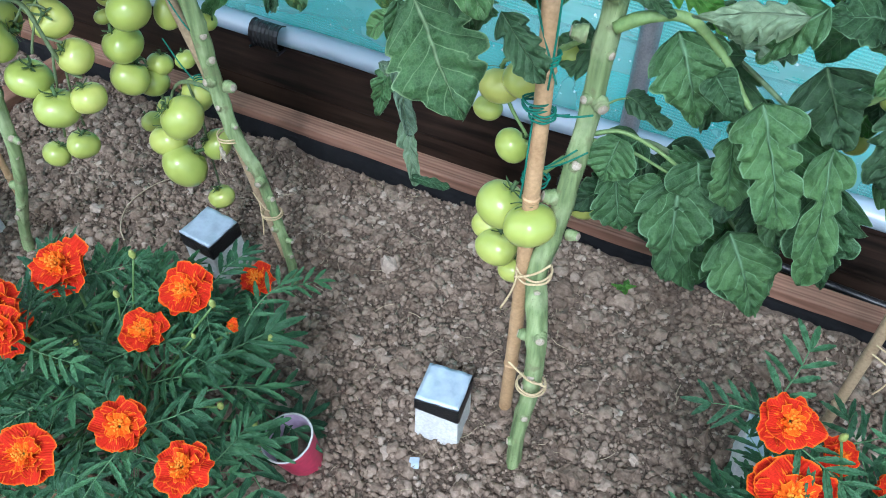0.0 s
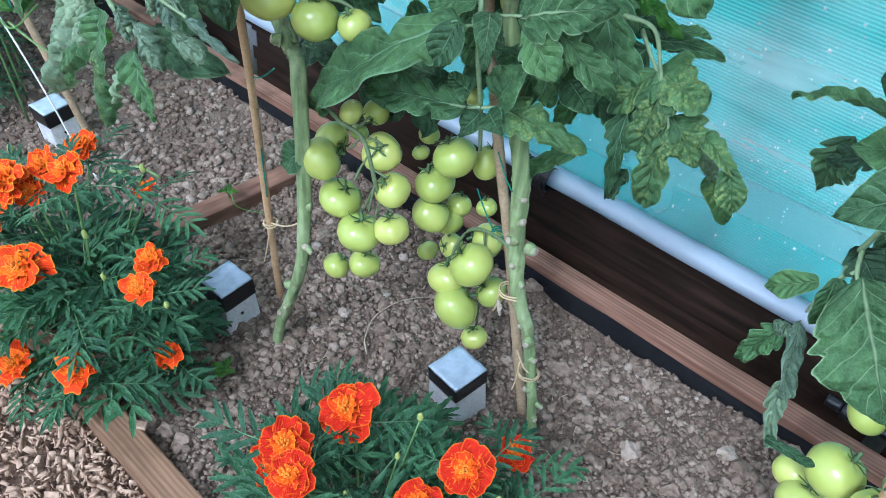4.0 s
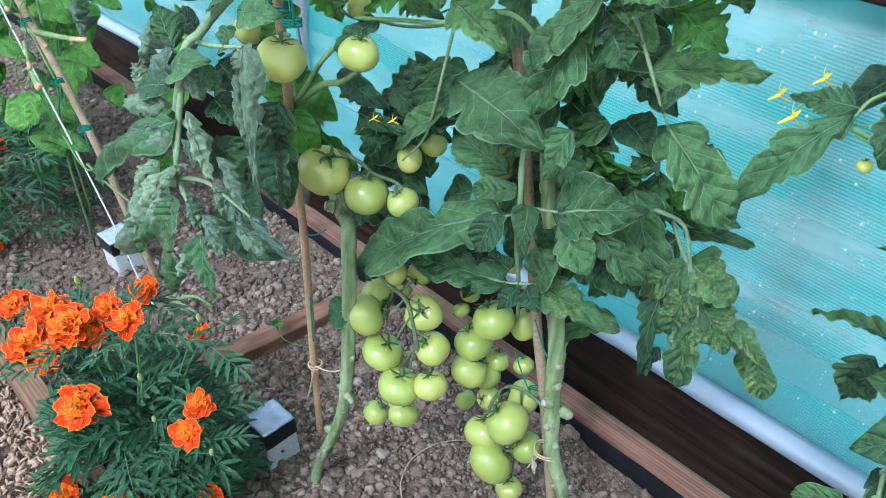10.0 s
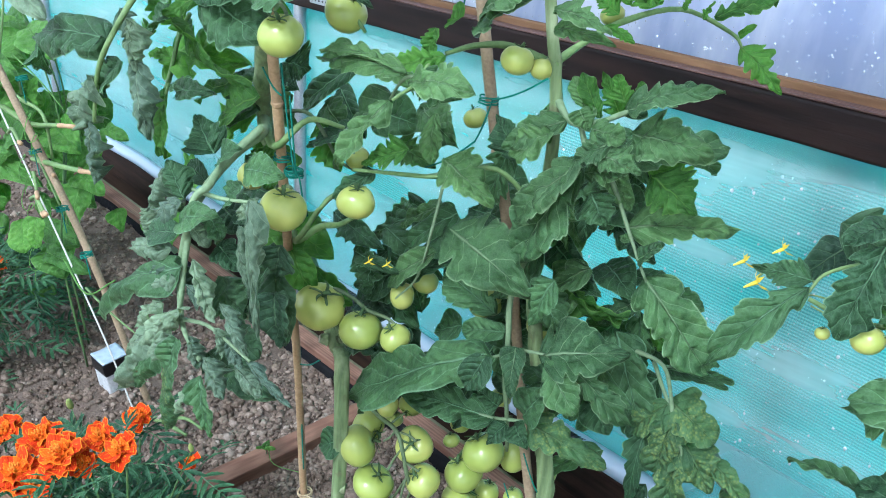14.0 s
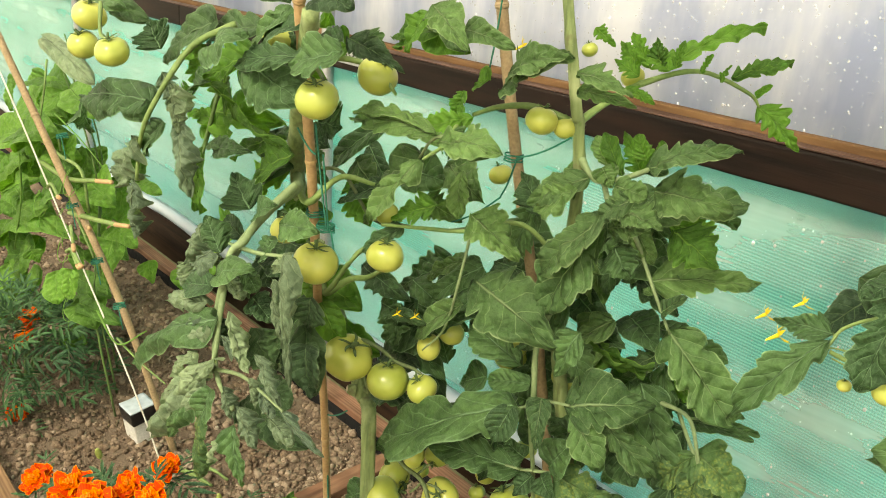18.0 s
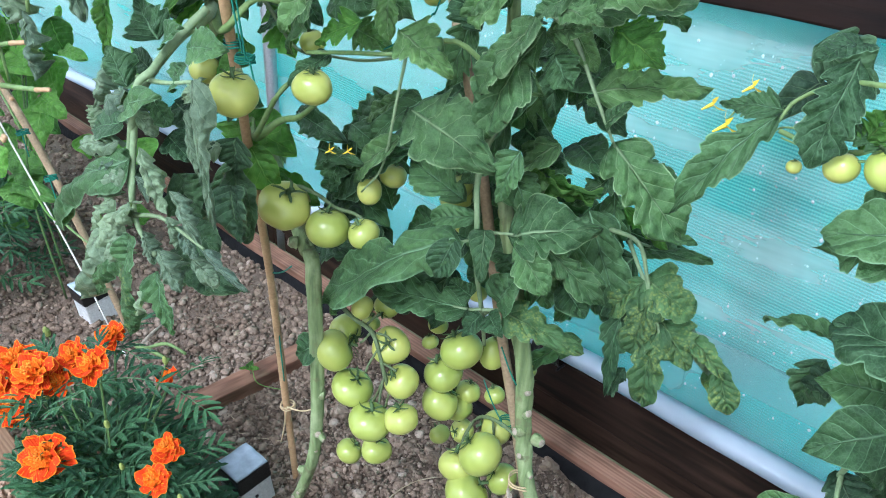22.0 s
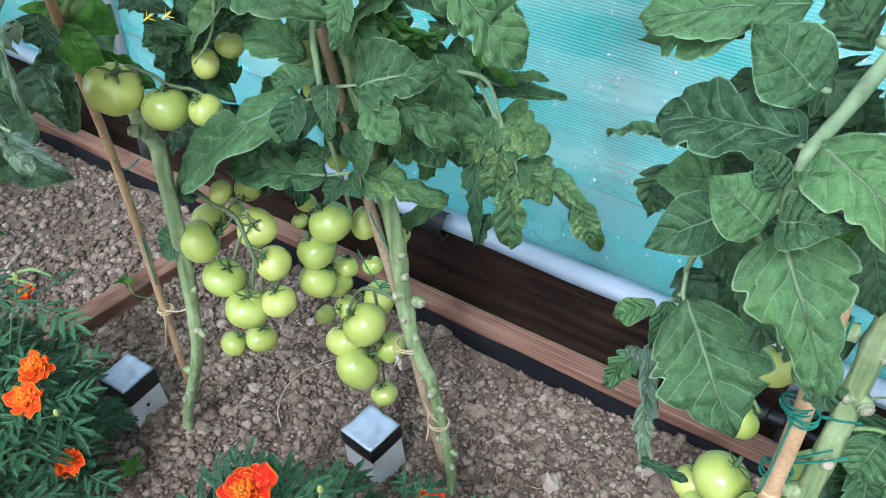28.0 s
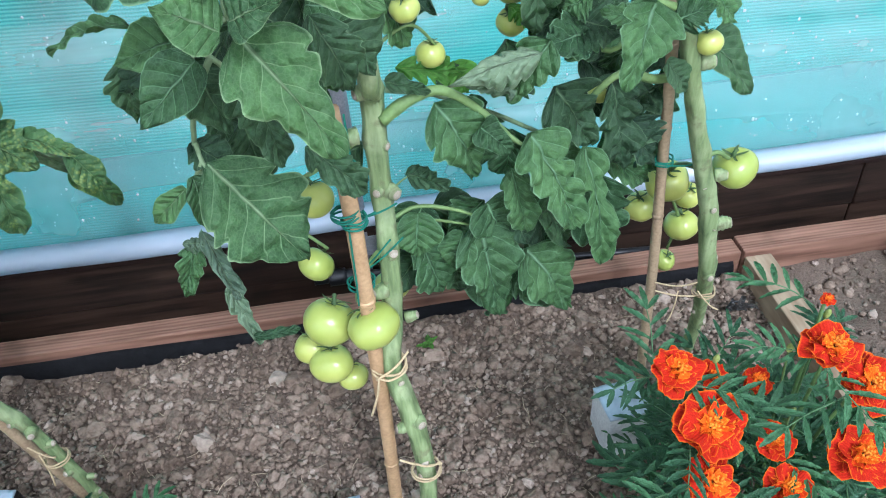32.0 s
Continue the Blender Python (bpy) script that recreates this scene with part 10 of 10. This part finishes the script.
SEED_BOARD, SEED_A, SEED_C = (-1.631, 0.798, 0.030), (-1.192, 0.486, -0.000), (-0.136, 1.057, 0.000)
PRUNED, TAG, DEBRIS = (-1.954, 0.659, 0.006), (-1.907, 0.609, 0.030), (0.477, 1.034, 0.004)
cup = thing("plastic_cup", (-0.453, 0.475, 0.0), "red plastic cup with white rim and lilac inside", "cup")


def cup_wall(r0, r1, z0, z1, n=28, ribs=0):
    verts, faces = [], []
    m = 14
    for i in range(m + 1):
        t = i / m
        r = r0 + (r1 - r0) * t + (0.0006 * math.sin(t * ribs * 6.283) if ribs else 0)
        for k in range(n):
            w = 2 * math.pi * k / n
            verts.append((r * math.cos(w), r * math.sin(w), z0 + (z1 - z0) * t))
    for i in range(m):
        for k in range(n):
            faces.append((i * n + k, i * n + (k + 1) % n, (i + 1) * n + (k + 1) % n, (i + 1) * n + k))
    return verts, faces


lean_cup = Matrix.Translation((-0.462, 0.482, -0.012)) @ pose(0, 0, 0, 12, -8, 0)
part("cup_body", mesh_of("cup_body", *cup_wall(0.028, 0.04, 0, 0.09), CUP_RED), cup, lean_cup)
part("cup_lining", mesh_of("cup_lining", *cup_wall(0.0265, 0.0385, 0.002, 0.0895, ribs=9), CUP_INNER), cup, lean_cup, "lilac ribbed inside")
ring = [(0.0395 * math.cos(w / 12 * 6.2832), 0.0395 * math.sin(w / 12 * 6.2832), 0.09) for w in range(13)]
v, f = tube_data(ring, 0.0018, None, 6, 4)
part("rim", mesh_of("rim", v, f, CARTON), cup, lean_cup, "white rim")
bm = bmesh.new()
bmesh.ops.create_circle(bm, segments=20, radius=0.034, cap_ends=True)
part("soil_fill", bm_mesh("soil_fill", bm, SOIL), cup, lean_cup @ Matrix.Translation((0, 0, 0.05)))

# ---- neighbouring bed: beans on a cane, with a cord ----
bean_cane = cane("bamboo_cane", [(-2.03, 0.69, -0.05), (-2.12, 0.6, 0.45), (-2.3, 0.54, 0.78), (-2.5, 0.49, 1.08), (-2.62, 0.47, 1.25)], 0.0095, "brown bamboo cane leaning over the neighbouring bed", CANE_OLD, 6)
cord = thing("cord", (-2.0, 0.63, 0.0), "taut white cord from the soil to the roof", "cord")
rod("strand", cord, [(-1.995, 0.632, -0.02), (-2.1, 0.605, 0.21), (-2.3, 0.56, 0.54), (-2.5, 0.52, 0.85), (-2.8, 0.46, 1.3)], 0.0024, None, WHITE_CORD, 6, 6)
bean = thing("bean_plant", (-2.55, 0.75, 0.0), "climbing bean plant with light green leaves and dry tendrils", "bean plant")
rngb = np.random.RandomState(5)
for k in range(3):
    x, y = -2.3 - 0.12 * k, 0.62 + 0.05 * (k % 3)
    rod("vine", bean, [(x, y, 0.0), (x - 0.02, y - 0.02, 0.35), (x - 0.05, y + 0.03, 0.7), (x - 0.08, y - 0.03, 1.05)], 0.0035, 0.002, STEM_MARI, 6, 5, 0.1, k)
for k in range(34):
    c = Vector((rngb.uniform(-3.4, -2.3), rngb.uniform(0.5, 0.95), rngb.uniform(0.15, 0.72)))
    if c.x > -2.42 and c.z > 0.75:
        continue
    tip = c + Vector((rngb.uniform(-0.07, 0.09), rngb.uniform(-0.07, 0.02), rngb.uniform(-0.1, -0.03)))
    leaf(bean, c, tip, (tip - c).length * 0.95, "bean", 0.4, 0.5, 0, LEAF_BEAN, face=(0.4, -0.6, 0.7))
for k in range(5):
    a = Vector((rngb.uniform(-2.35, -2.1), rngb.uniform(0.5, 0.6), rngb.uniform(0.25, 0.75)))
    b = a + Vector((rngb.uniform(0.05, 0.16), -0.02, rngb.uniform(-0.03, 0.04)))
    rod("dry_shoot", bean, [tuple(a), tuple((a + b) / 2 + Vector((0, 0, 0.02))), tuple(b)], 0.005, 0.004, STEM_THIN, 6, 4, 0.1, k)
    rod("cut_end", bean, [tuple(b), tuple(b + (b - a).normalized() * 0.025)], 0.0055, 0.005, CANE, 7, 2)
for k in range(5):
    a = Vector((rngb.uniform(-2.4, -2.15), rngb.uniform(0.48, 0.56), rngb.uniform(0.2, 0.8)))
    q = [tuple(a + Vector((0.02 * math.cos(w * 0.9) * (1 - w / 14) + 0.004 * w, 0.01 * math.sin(w), 0.02 * math.sin(w * 0.9) - 0.006 * w))) for w in range(12)]
    rod("tendril", bean, q, 0.0013, 0.0009, LEAF_BEAN, 5, 3)

# ---- on the soil ----
fitting = thing("hose_fitting", FITTING, "black plastic hose connector lying behind the timber edging", "hose connector")
for k, (dx, r0, ln) in enumerate(((-0.035, 0.012, 0.03), (0.0, 0.019, 0.035), (0.035, 0.014, 0.035))):
    a = Vector(FITTING) + Vector((dx - ln / 2, 0, 0))
    rod("connector_ring", fitting, [tuple(a), tuple(a + Vector((ln / 2, 0, 0))), tuple(a + Vector((ln, 0, 0)))], r0, r0 * 0.95, BLACK_PLASTIC, 12, 3, 0.03)
rod("hose", fitting, [tuple(Vector(FITTING) + Vector((0.04, 0, 0))), tuple(Vector(FITTING) + Vector((0.25, 0.01, -0.03))), tuple(Vector(FITTING) + Vector((0.7, 0.012, -0.06)))], 0.009, None, BLACK_PLASTIC, 10, 6)
scrap = tagged(part("plastic_scrap", bm_mesh("plastic_scrap", box_bm((0.016, 0.018, 0.0016), 0.0006), TAPE_SILVER), None, Matrix.Translation(SCRAP) @ pose(0, 0, 0, 14, -9, 20)), "small scrap of clear white plastic on the soil", "scrap")
chip_bit = tagged(part("wood_scrap", bm_mesh("wood_scrap", box_bm((0.024, 0.014, 0.008), 0.002), CHIP), None, Matrix.Translation(BIT) @ pose(0, 0, 0, 4, 3, 35)), "pale wood chip lying on the timber edging", "wood chip")


def seedling(at, size, label, n=4, seed=0):
    t = thing("seedling", at, label, "seedling", "seedlings")
    rng = np.random.RandomState(seed)
    top = Vector(at) + Vector((0.01, -0.01, size * 0.7))
    rod("stem", t, [tuple(at), tuple(Vector(at) * 0.5 + top * 0.5 + Vector((0.006, 0, 0))), tuple(top)], 0.0014, 0.001, STEM_MARI, 5, 4)
    for k in range(n):
        w = 2 * math.pi * k / n + rng.rand()
        d = Vector((math.cos(w), math.sin(w), 0.25))
        leaf(t, tuple(top), tuple(top + d * size * rng.uniform(0.5, 0.9)), size * 0.38, "round", 0.4, 0.6, 0, LEAF_FRESH, face=(0, -0.2, 1))
    return t


seedling(SEED_BOARD, 0.04, "thin pale seedling trailing over the cross board", 3, 1)
seedling(SEED_A, 0.045, "small green seedling in the soil", 4, 2)
seedling(SEED_C, 0.03, "tiny grey-green weed seedling in the soil", 5, 3)
rod("tendril", bean, [tuple(Vector(SEED_BOARD) + Vector((0.01, 0, 0.02))), tuple(Vector(SEED_BOARD) + Vector((0.05, -0.01, 0.005))), tuple(Vector(SEED_BOARD) + Vector((0.12, 0.02, 0.01)))], 0.0013, 0.001, LEAF_BEAN, 5, 4)


def dry_twig(name, pts, r, mat, label, category):
    t = thing(name, pts[0], label, category, "litter on the soil")
    rod("stalk", t, pts, r, r * 0.6, mat, 7, 5, 0.2, 4)
    return t


q = Vector(PRUNED)
pruned = dry_twig("pruned_stalk", [tuple(q), tuple(q + Vector((0.06, 0.01, 0.012))), tuple(q + Vector((0.12, 0.03, 0.006)))], 0.007, STEM_THIN, "pruned pale green stalks lying on the soil", "plant stalk")
rod("stalk", pruned, [tuple(q + Vector((0.04, 0.01, 0.01))), tuple(q + Vector((0.07, 0.05, 0.02))), tuple(q + Vector((0.13, 0.07, 0.012)))], 0.005, 0.004, STEM_THIN, 7, 4, 0.2)
rod("stalk", pruned, [tuple(q + Vector((0.02, 0, 0.01))), tuple(q + Vector((0.0, 0.05, 0.02))), tuple(q + Vector((-0.03, 0.09, 0.01)))], 0.005, 0.003, CUT, 7, 4, 0.2)
tag_tie = tagged(part("plant_tag", bm_mesh("plant_tag", box_bm((0.012, 0.003, 0.022), 0.001), CARTON), None, Matrix.Translation(TAG) @ pose(0, 0, 0, 20, 15, 10)), "small white plastic tag near the marigold", "plant tag")
dry_twig("dry_root", [(-1.047, 0.711, 0.012), (-1.080, 0.737, 0.014), (-1.109, 0.790, 0.016), (-1.111, 0.854, 0.014), (-1.091, 0.900, 0.014), (-1.074, 0.927, 0.010)], 0.0016, STRAW, "long thin pale root lying curved on the soil", "dry root")
leaf(plant_b, (-0.809, 0.785, 0.281), (-0.799, 0.783, 0.250), 0.014, "rolled", curl=-1.4, mat=CUT, label="withered papery leaf stub")
q = Vector(DEBRIS)
debris = dry_twig("dead_leaf", [tuple(q), tuple(q + Vector((0.02, 0.012, 0.01))), tuple(q + Vector((0.045, 0, 0.006)))], 0.004, BLACK_PLASTIC, "dark shrivelled leaf on the soil by the pale board", "dead leaf")
for k in range(4):
    leaf(debris, tuple(q + Vector((0.012 * k, 0, 0.006))), tuple(q + Vector((0.012 * k + 0.02, 0.02 * (-1) ** k, 0.012))), 0.02, "round", 1.4, 1.0, 1.0, DEAD)
leaf(bean, (-2.948, 0.620, 0.350), (-3.146, 0.590, 0.032), 0.202, "bean", roll=0, face=(0.4, -0.6, 0.7), mat=LEAF_BEAN)
leaf(bean, (-3.169, 0.630, 0.288), (-2.633, 0.600, 0.552), 0.168, "bean", roll=0, face=(0.4, -0.6, 0.7), mat=LEAF_BEAN)
leaf(bean, (-2.402, 0.600, 0.736), (-2.537, 0.570, 0.610), 0.158, "bean", roll=0, face=(0.4, -0.6, 0.7), mat=LEAF_BEAN)
leaf(bean, (-2.668, 0.620, 0.291), (-2.760, 0.590, 0.145), 0.123, "bean", roll=0, face=(0.4, -0.6, 0.7), mat=LEAF_BEAN)
leaf(bean, (-2.410, 0.620, 0.351), (-2.298, 0.590, 0.300), 0.127, "bean", roll=0, face=(0.4, -0.6, 0.7), mat=LEAF_BEAN)
leaf(bean, (-2.239, 0.640, 0.573), (-2.224, 0.610, 0.474), 0.102, "bean", roll=0, face=(0.4, -0.6, 0.7), mat=LEAF_BEAN)
leaf(bean, (-3.061, 0.600, 0.150), (-3.283, 0.570, -0.111), 0.188, "bean", roll=0, face=(0.4, -0.6, 0.7), mat=LEAF_BEAN)
leaf(bean, (-2.164, 0.550, 0.985), (-1.944, 0.520, 0.967), 0.098, "bean", roll=0, face=(0.4, -0.6, 0.7), mat=LEAF_BEAN)
leaf(bean, (-2.804, 0.600, 0.707), (-2.405, 0.570, 0.829), 0.144, "bean", roll=0, face=(0.4, -0.6, 0.7), mat=LEAF_BEAN)
leaf(bean, (-3.005, 0.600, 0.532), (-2.650, 0.570, 0.696), 0.138, "bean", roll=0, face=(0.4, -0.6, 0.7), mat=LEAF_BEAN)
leaf(bean, (-2.428, 0.660, 0.674), (-2.185, 0.630, 0.683), 0.119, "bean", roll=0, face=(0.4, -0.6, 0.7), mat=LEAF_BEAN)
leaf(bean, (-2.521, 0.647, 0.906), (-2.628, 0.611, 0.866), 0.096, "bean", mat=LEAF_BEAN)
leaf(bean, (-2.946, 0.732, 0.532), (-2.597, 0.719, 0.577), 0.107, "bean", mat=LEAF_BEAN)
leaf(bean, (-3.272, 0.736, 0.496), (-3.725, 0.732, 0.342), 0.155, "bean", mat=LEAF_BEAN)
leaf(bean, (-2.814, 0.694, 0.799), (-2.701, 0.719, 0.798), 0.113, "bean", mat=LEAF_BEAN)
leaf(bean, (-2.749, 0.663, 0.903), (-2.475, 0.643, 0.926), 0.120, "bean", mat=LEAF_BEAN)
leaf(bean, (-2.933, 0.707, 0.733), (-3.232, 0.675, 0.620), 0.125, "bean", mat=LEAF_BEAN)
leaf(bean, (-2.749, 0.629, 0.720), (-2.810, 0.610, 0.600), 0.100, "bean", mat=LEAF_BEAN)
leaf(bean, (-3.186, 0.738, 0.691), (-2.654, 0.699, 0.735), 0.130, "bean", mat=LEAF_BEAN)
leaf(bean, (-3.227, 0.706, 0.836), (-3.239, 0.687, 0.714), 0.117, "bean", mat=LEAF_BEAN)
leaf(bean, (-2.802, 0.685, 0.905), (-2.876, 0.672, 0.789), 0.101, "bean", mat=LEAF_BEAN)
leaf(bean, (-2.724, 0.697, 0.639), (-2.517, 0.697, 0.667), 0.122, "bean", mat=LEAF_BEAN)
leaf(bean, (-3.000, 0.679, 0.818), (-2.661, 0.682, 0.806), 0.130, "bean", mat=LEAF_BEAN)
leaf(bean, (-2.987, 0.647, 0.711), (-2.735, 0.643, 0.741), 0.139, "bean", mat=LEAF_BEAN)
leaf(bean, (-2.881, 0.655, 0.722), (-3.502, 0.667, 0.503), 0.113, "bean", mat=LEAF_BEAN)
leaf(bean, (-2.497, 0.623, 0.777), (-2.426, 0.607, 0.711), 0.116, "bean", mat=LEAF_BEAN)
leaf(bean, (-2.628, 0.712, 0.610), (-2.450, 0.728, 0.622), 0.130, "bean", mat=LEAF_BEAN)
leaf(bean, (-2.988, 0.717, 0.630), (-2.691, 0.726, 0.648), 0.103, "bean", mat=LEAF_BEAN)
leaf(bean, (-3.002, 0.710, 0.547), (-3.408, 0.670, 0.371), 0.134, "bean", mat=LEAF_BEAN)
leaf(bean, (-2.958, 0.620, 0.435), (-2.468, 0.620, 0.500), 0.127, "bean", curl=0.3, roll=0, face=(0.4, -0.6, 0.7), mat=LEAF_BEAN)
leaf(bean, (-2.862, 0.600, 0.356), (-3.079, 0.600, 0.116), 0.151, "bean", curl=0.3, roll=0, face=(0.4, -0.6, 0.7), mat=LEAF_BEAN)
leaf(bean, (-2.745, 0.630, 0.263), (-2.906, 0.630, 0.063), 0.126, "bean", curl=0.3, roll=0, face=(0.4, -0.6, 0.7), mat=LEAF_BEAN)
leaf(bean, (-2.487, 0.600, 0.303), (-2.136, 0.600, 0.381), 0.080, "bean", curl=0.3, roll=0, face=(0.4, -0.6, 0.7), mat=LEAF_BEAN)
leaf(bean, (-2.620, 0.640, 0.330), (-2.310, 0.640, 0.376), 0.093, "bean", curl=0.3, roll=0, face=(0.4, -0.6, 0.7), mat=LEAF_BEAN)
leaf(bean, (-2.280, 0.660, 0.593), (-2.132, 0.660, 0.582), 0.081, "bean", curl=0.3, roll=0, face=(0.4, -0.6, 0.7), mat=LEAF_BEAN)
leaf(bean, (-2.665, 0.680, 0.403), (-2.694, 0.680, 0.304), 0.087, "bean", curl=0.3, roll=0, face=(0.4, -0.6, 0.7), mat=LEAF_BEAN)
leaf(bean, (-2.616, 0.660, 0.752), (-2.643, 0.660, 0.655), 0.147, "bean", curl=0.3, roll=0, face=(0.4, -0.6, 0.7), mat=LEAF_BEAN)
leaf(bean, (-2.548, 0.660, 0.604), (-2.390, 0.660, 0.591), 0.083, "bean", curl=0.3, roll=0, face=(0.4, -0.6, 0.7), mat=LEAF_BEAN)
leaf(bean, (-2.376, 0.680, 0.508), (-2.258, 0.680, 0.498), 0.058, "bean", curl=0.3, roll=0, face=(0.4, -0.6, 0.7), mat=LEAF_BEAN)
leaf(bean, (-3.087, 0.660, 0.124), (-3.400, 0.660, -0.058), 0.120, "bean", curl=0.3, roll=0, face=(0.4, -0.6, 0.7), mat=LEAF_BEAN)
leaf(bean, (-2.324, 0.750, 0.688), (-2.175, 0.750, 0.695), 0.051, "bean", curl=0.3, roll=0, face=(0.4, -0.6, 0.7), mat=LEAF_BEAN)
leaf(bean, (-3.063, 0.620, 0.493), (-2.882, 0.620, 0.463), 0.121, "bean", curl=0.3, roll=0, face=(0.4, -0.6, 0.7), mat=LEAF_BEAN)
leaf(bean, (-2.935, 0.680, 0.570), (-3.053, 0.680, 0.633), 0.121, "bean", curl=0.3, roll=0, face=(0.4, -0.6, 0.7), mat=LEAF_BEAN)
stalk(bean, 0.0075, 0.0052, (-2.517, 0.560, 0.728), (-2.298, 0.560, 0.735), (-2.077, 0.560, 0.787))
stalk(bean, 0.0058, 0.0050, (-2.084, 0.560, 0.785), (-1.988, 0.560, 0.807), mat=CANE, name="cut_end")
stalk(bean, 0.0053, 0.0035, (-2.570, 0.570, 0.791), (-2.376, 0.570, 0.776), (-2.218, 0.570, 0.773), (-2.224, 0.580, 0.661))
stalk(bean, 0.0020, 0.0012, (-2.307, 0.550, 0.900), (-2.145, 0.550, 0.875), (-2.011, 0.550, 0.841), mat=LEAF_BEAN, name="tendril")
stalk(bean, 0.0072, 0.0051, (-2.311, 0.560, 0.639), (-2.088, 0.560, 0.685), (-1.981, 0.560, 0.708))
stalk(bean, 0.0057, 0.0049, (-1.988, 0.560, 0.706), (-1.907, 0.560, 0.727), mat=CANE, name="cut_end")
stalk(bean, 0.0029, 0.0023, (-2.492, 0.600, 1.003), (-2.481, 0.580, 0.920), (-2.548, 0.570, 0.789), name="vine")
stalk(bean, 0.0039, 0.0030, (-2.651, 0.600, 0.842), (-2.480, 0.600, 0.808), (-2.448, 0.600, 0.654), (-2.285, 0.600, 0.514), name="vine")
stalk(bean, 0.0032, 0.0027, (-2.678, 0.550, 0.708), (-2.721, 0.550, 0.562), (-2.880, 0.550, 0.348), mat=LEAF_BEAN, name="tendril")
stalk(bean, 0.0034, 0.0019, (-2.046, 0.560, 0.388), (-1.917, 0.560, 0.384), (-1.766, 0.560, 0.395))
stalk(bean, 0.0028, 0.0018, (-2.146, 0.550, 0.427), (-2.021, 0.550, 0.386), (-1.829, 0.550, 0.504), mat=LEAF_BEAN, name="tendril")
tie("green twine wound round the leaning bean cane", GREEN_TWINE, 0.0014, twine_ring((-2.232, 0.545, 0.684), (-0.3, -0.1, 1), 0.013, 3.5, 75), [(-2.207, 0.535, 0.693), (-2.201, 0.535, 0.675), (-2.196, 0.535, 0.656), (-2.190, 0.535, 0.637)])
tie("green twine wound round the leaning bean cane", GREEN_TWINE, 0.0014, twine_ring((-2.092, 0.545, 0.582), (-0.3, -0.1, 1), 0.013, 3.5, 120), [(-2.068, 0.535, 0.593), (-2.062, 0.535, 0.574), (-2.057, 0.535, 0.556), (-2.051, 0.535, 0.538)])
tie("green twine wound round the leaning bean cane", GREEN_TWINE, 0.0014, twine_ring((-2.252, 0.545, 0.857), (-0.3, -0.1, 1), 0.013, 3.5, 55), [(-2.226, 0.535, 0.863), (-2.221, 0.535, 0.845), (-2.215, 0.535, 0.828), (-2.210, 0.535, 0.810)])
tie("green twine wound round the leaning bean cane", GREEN_TWINE, 0.0014, twine_ring((-1.970, 0.545, 0.511), (-0.3, -0.1, 1), 0.013, 3.5, 160), [(-1.948, 0.535, 0.522), (-1.942, 0.535, 0.504), (-1.936, 0.535, 0.486), (-1.930, 0.535, 0.468)])
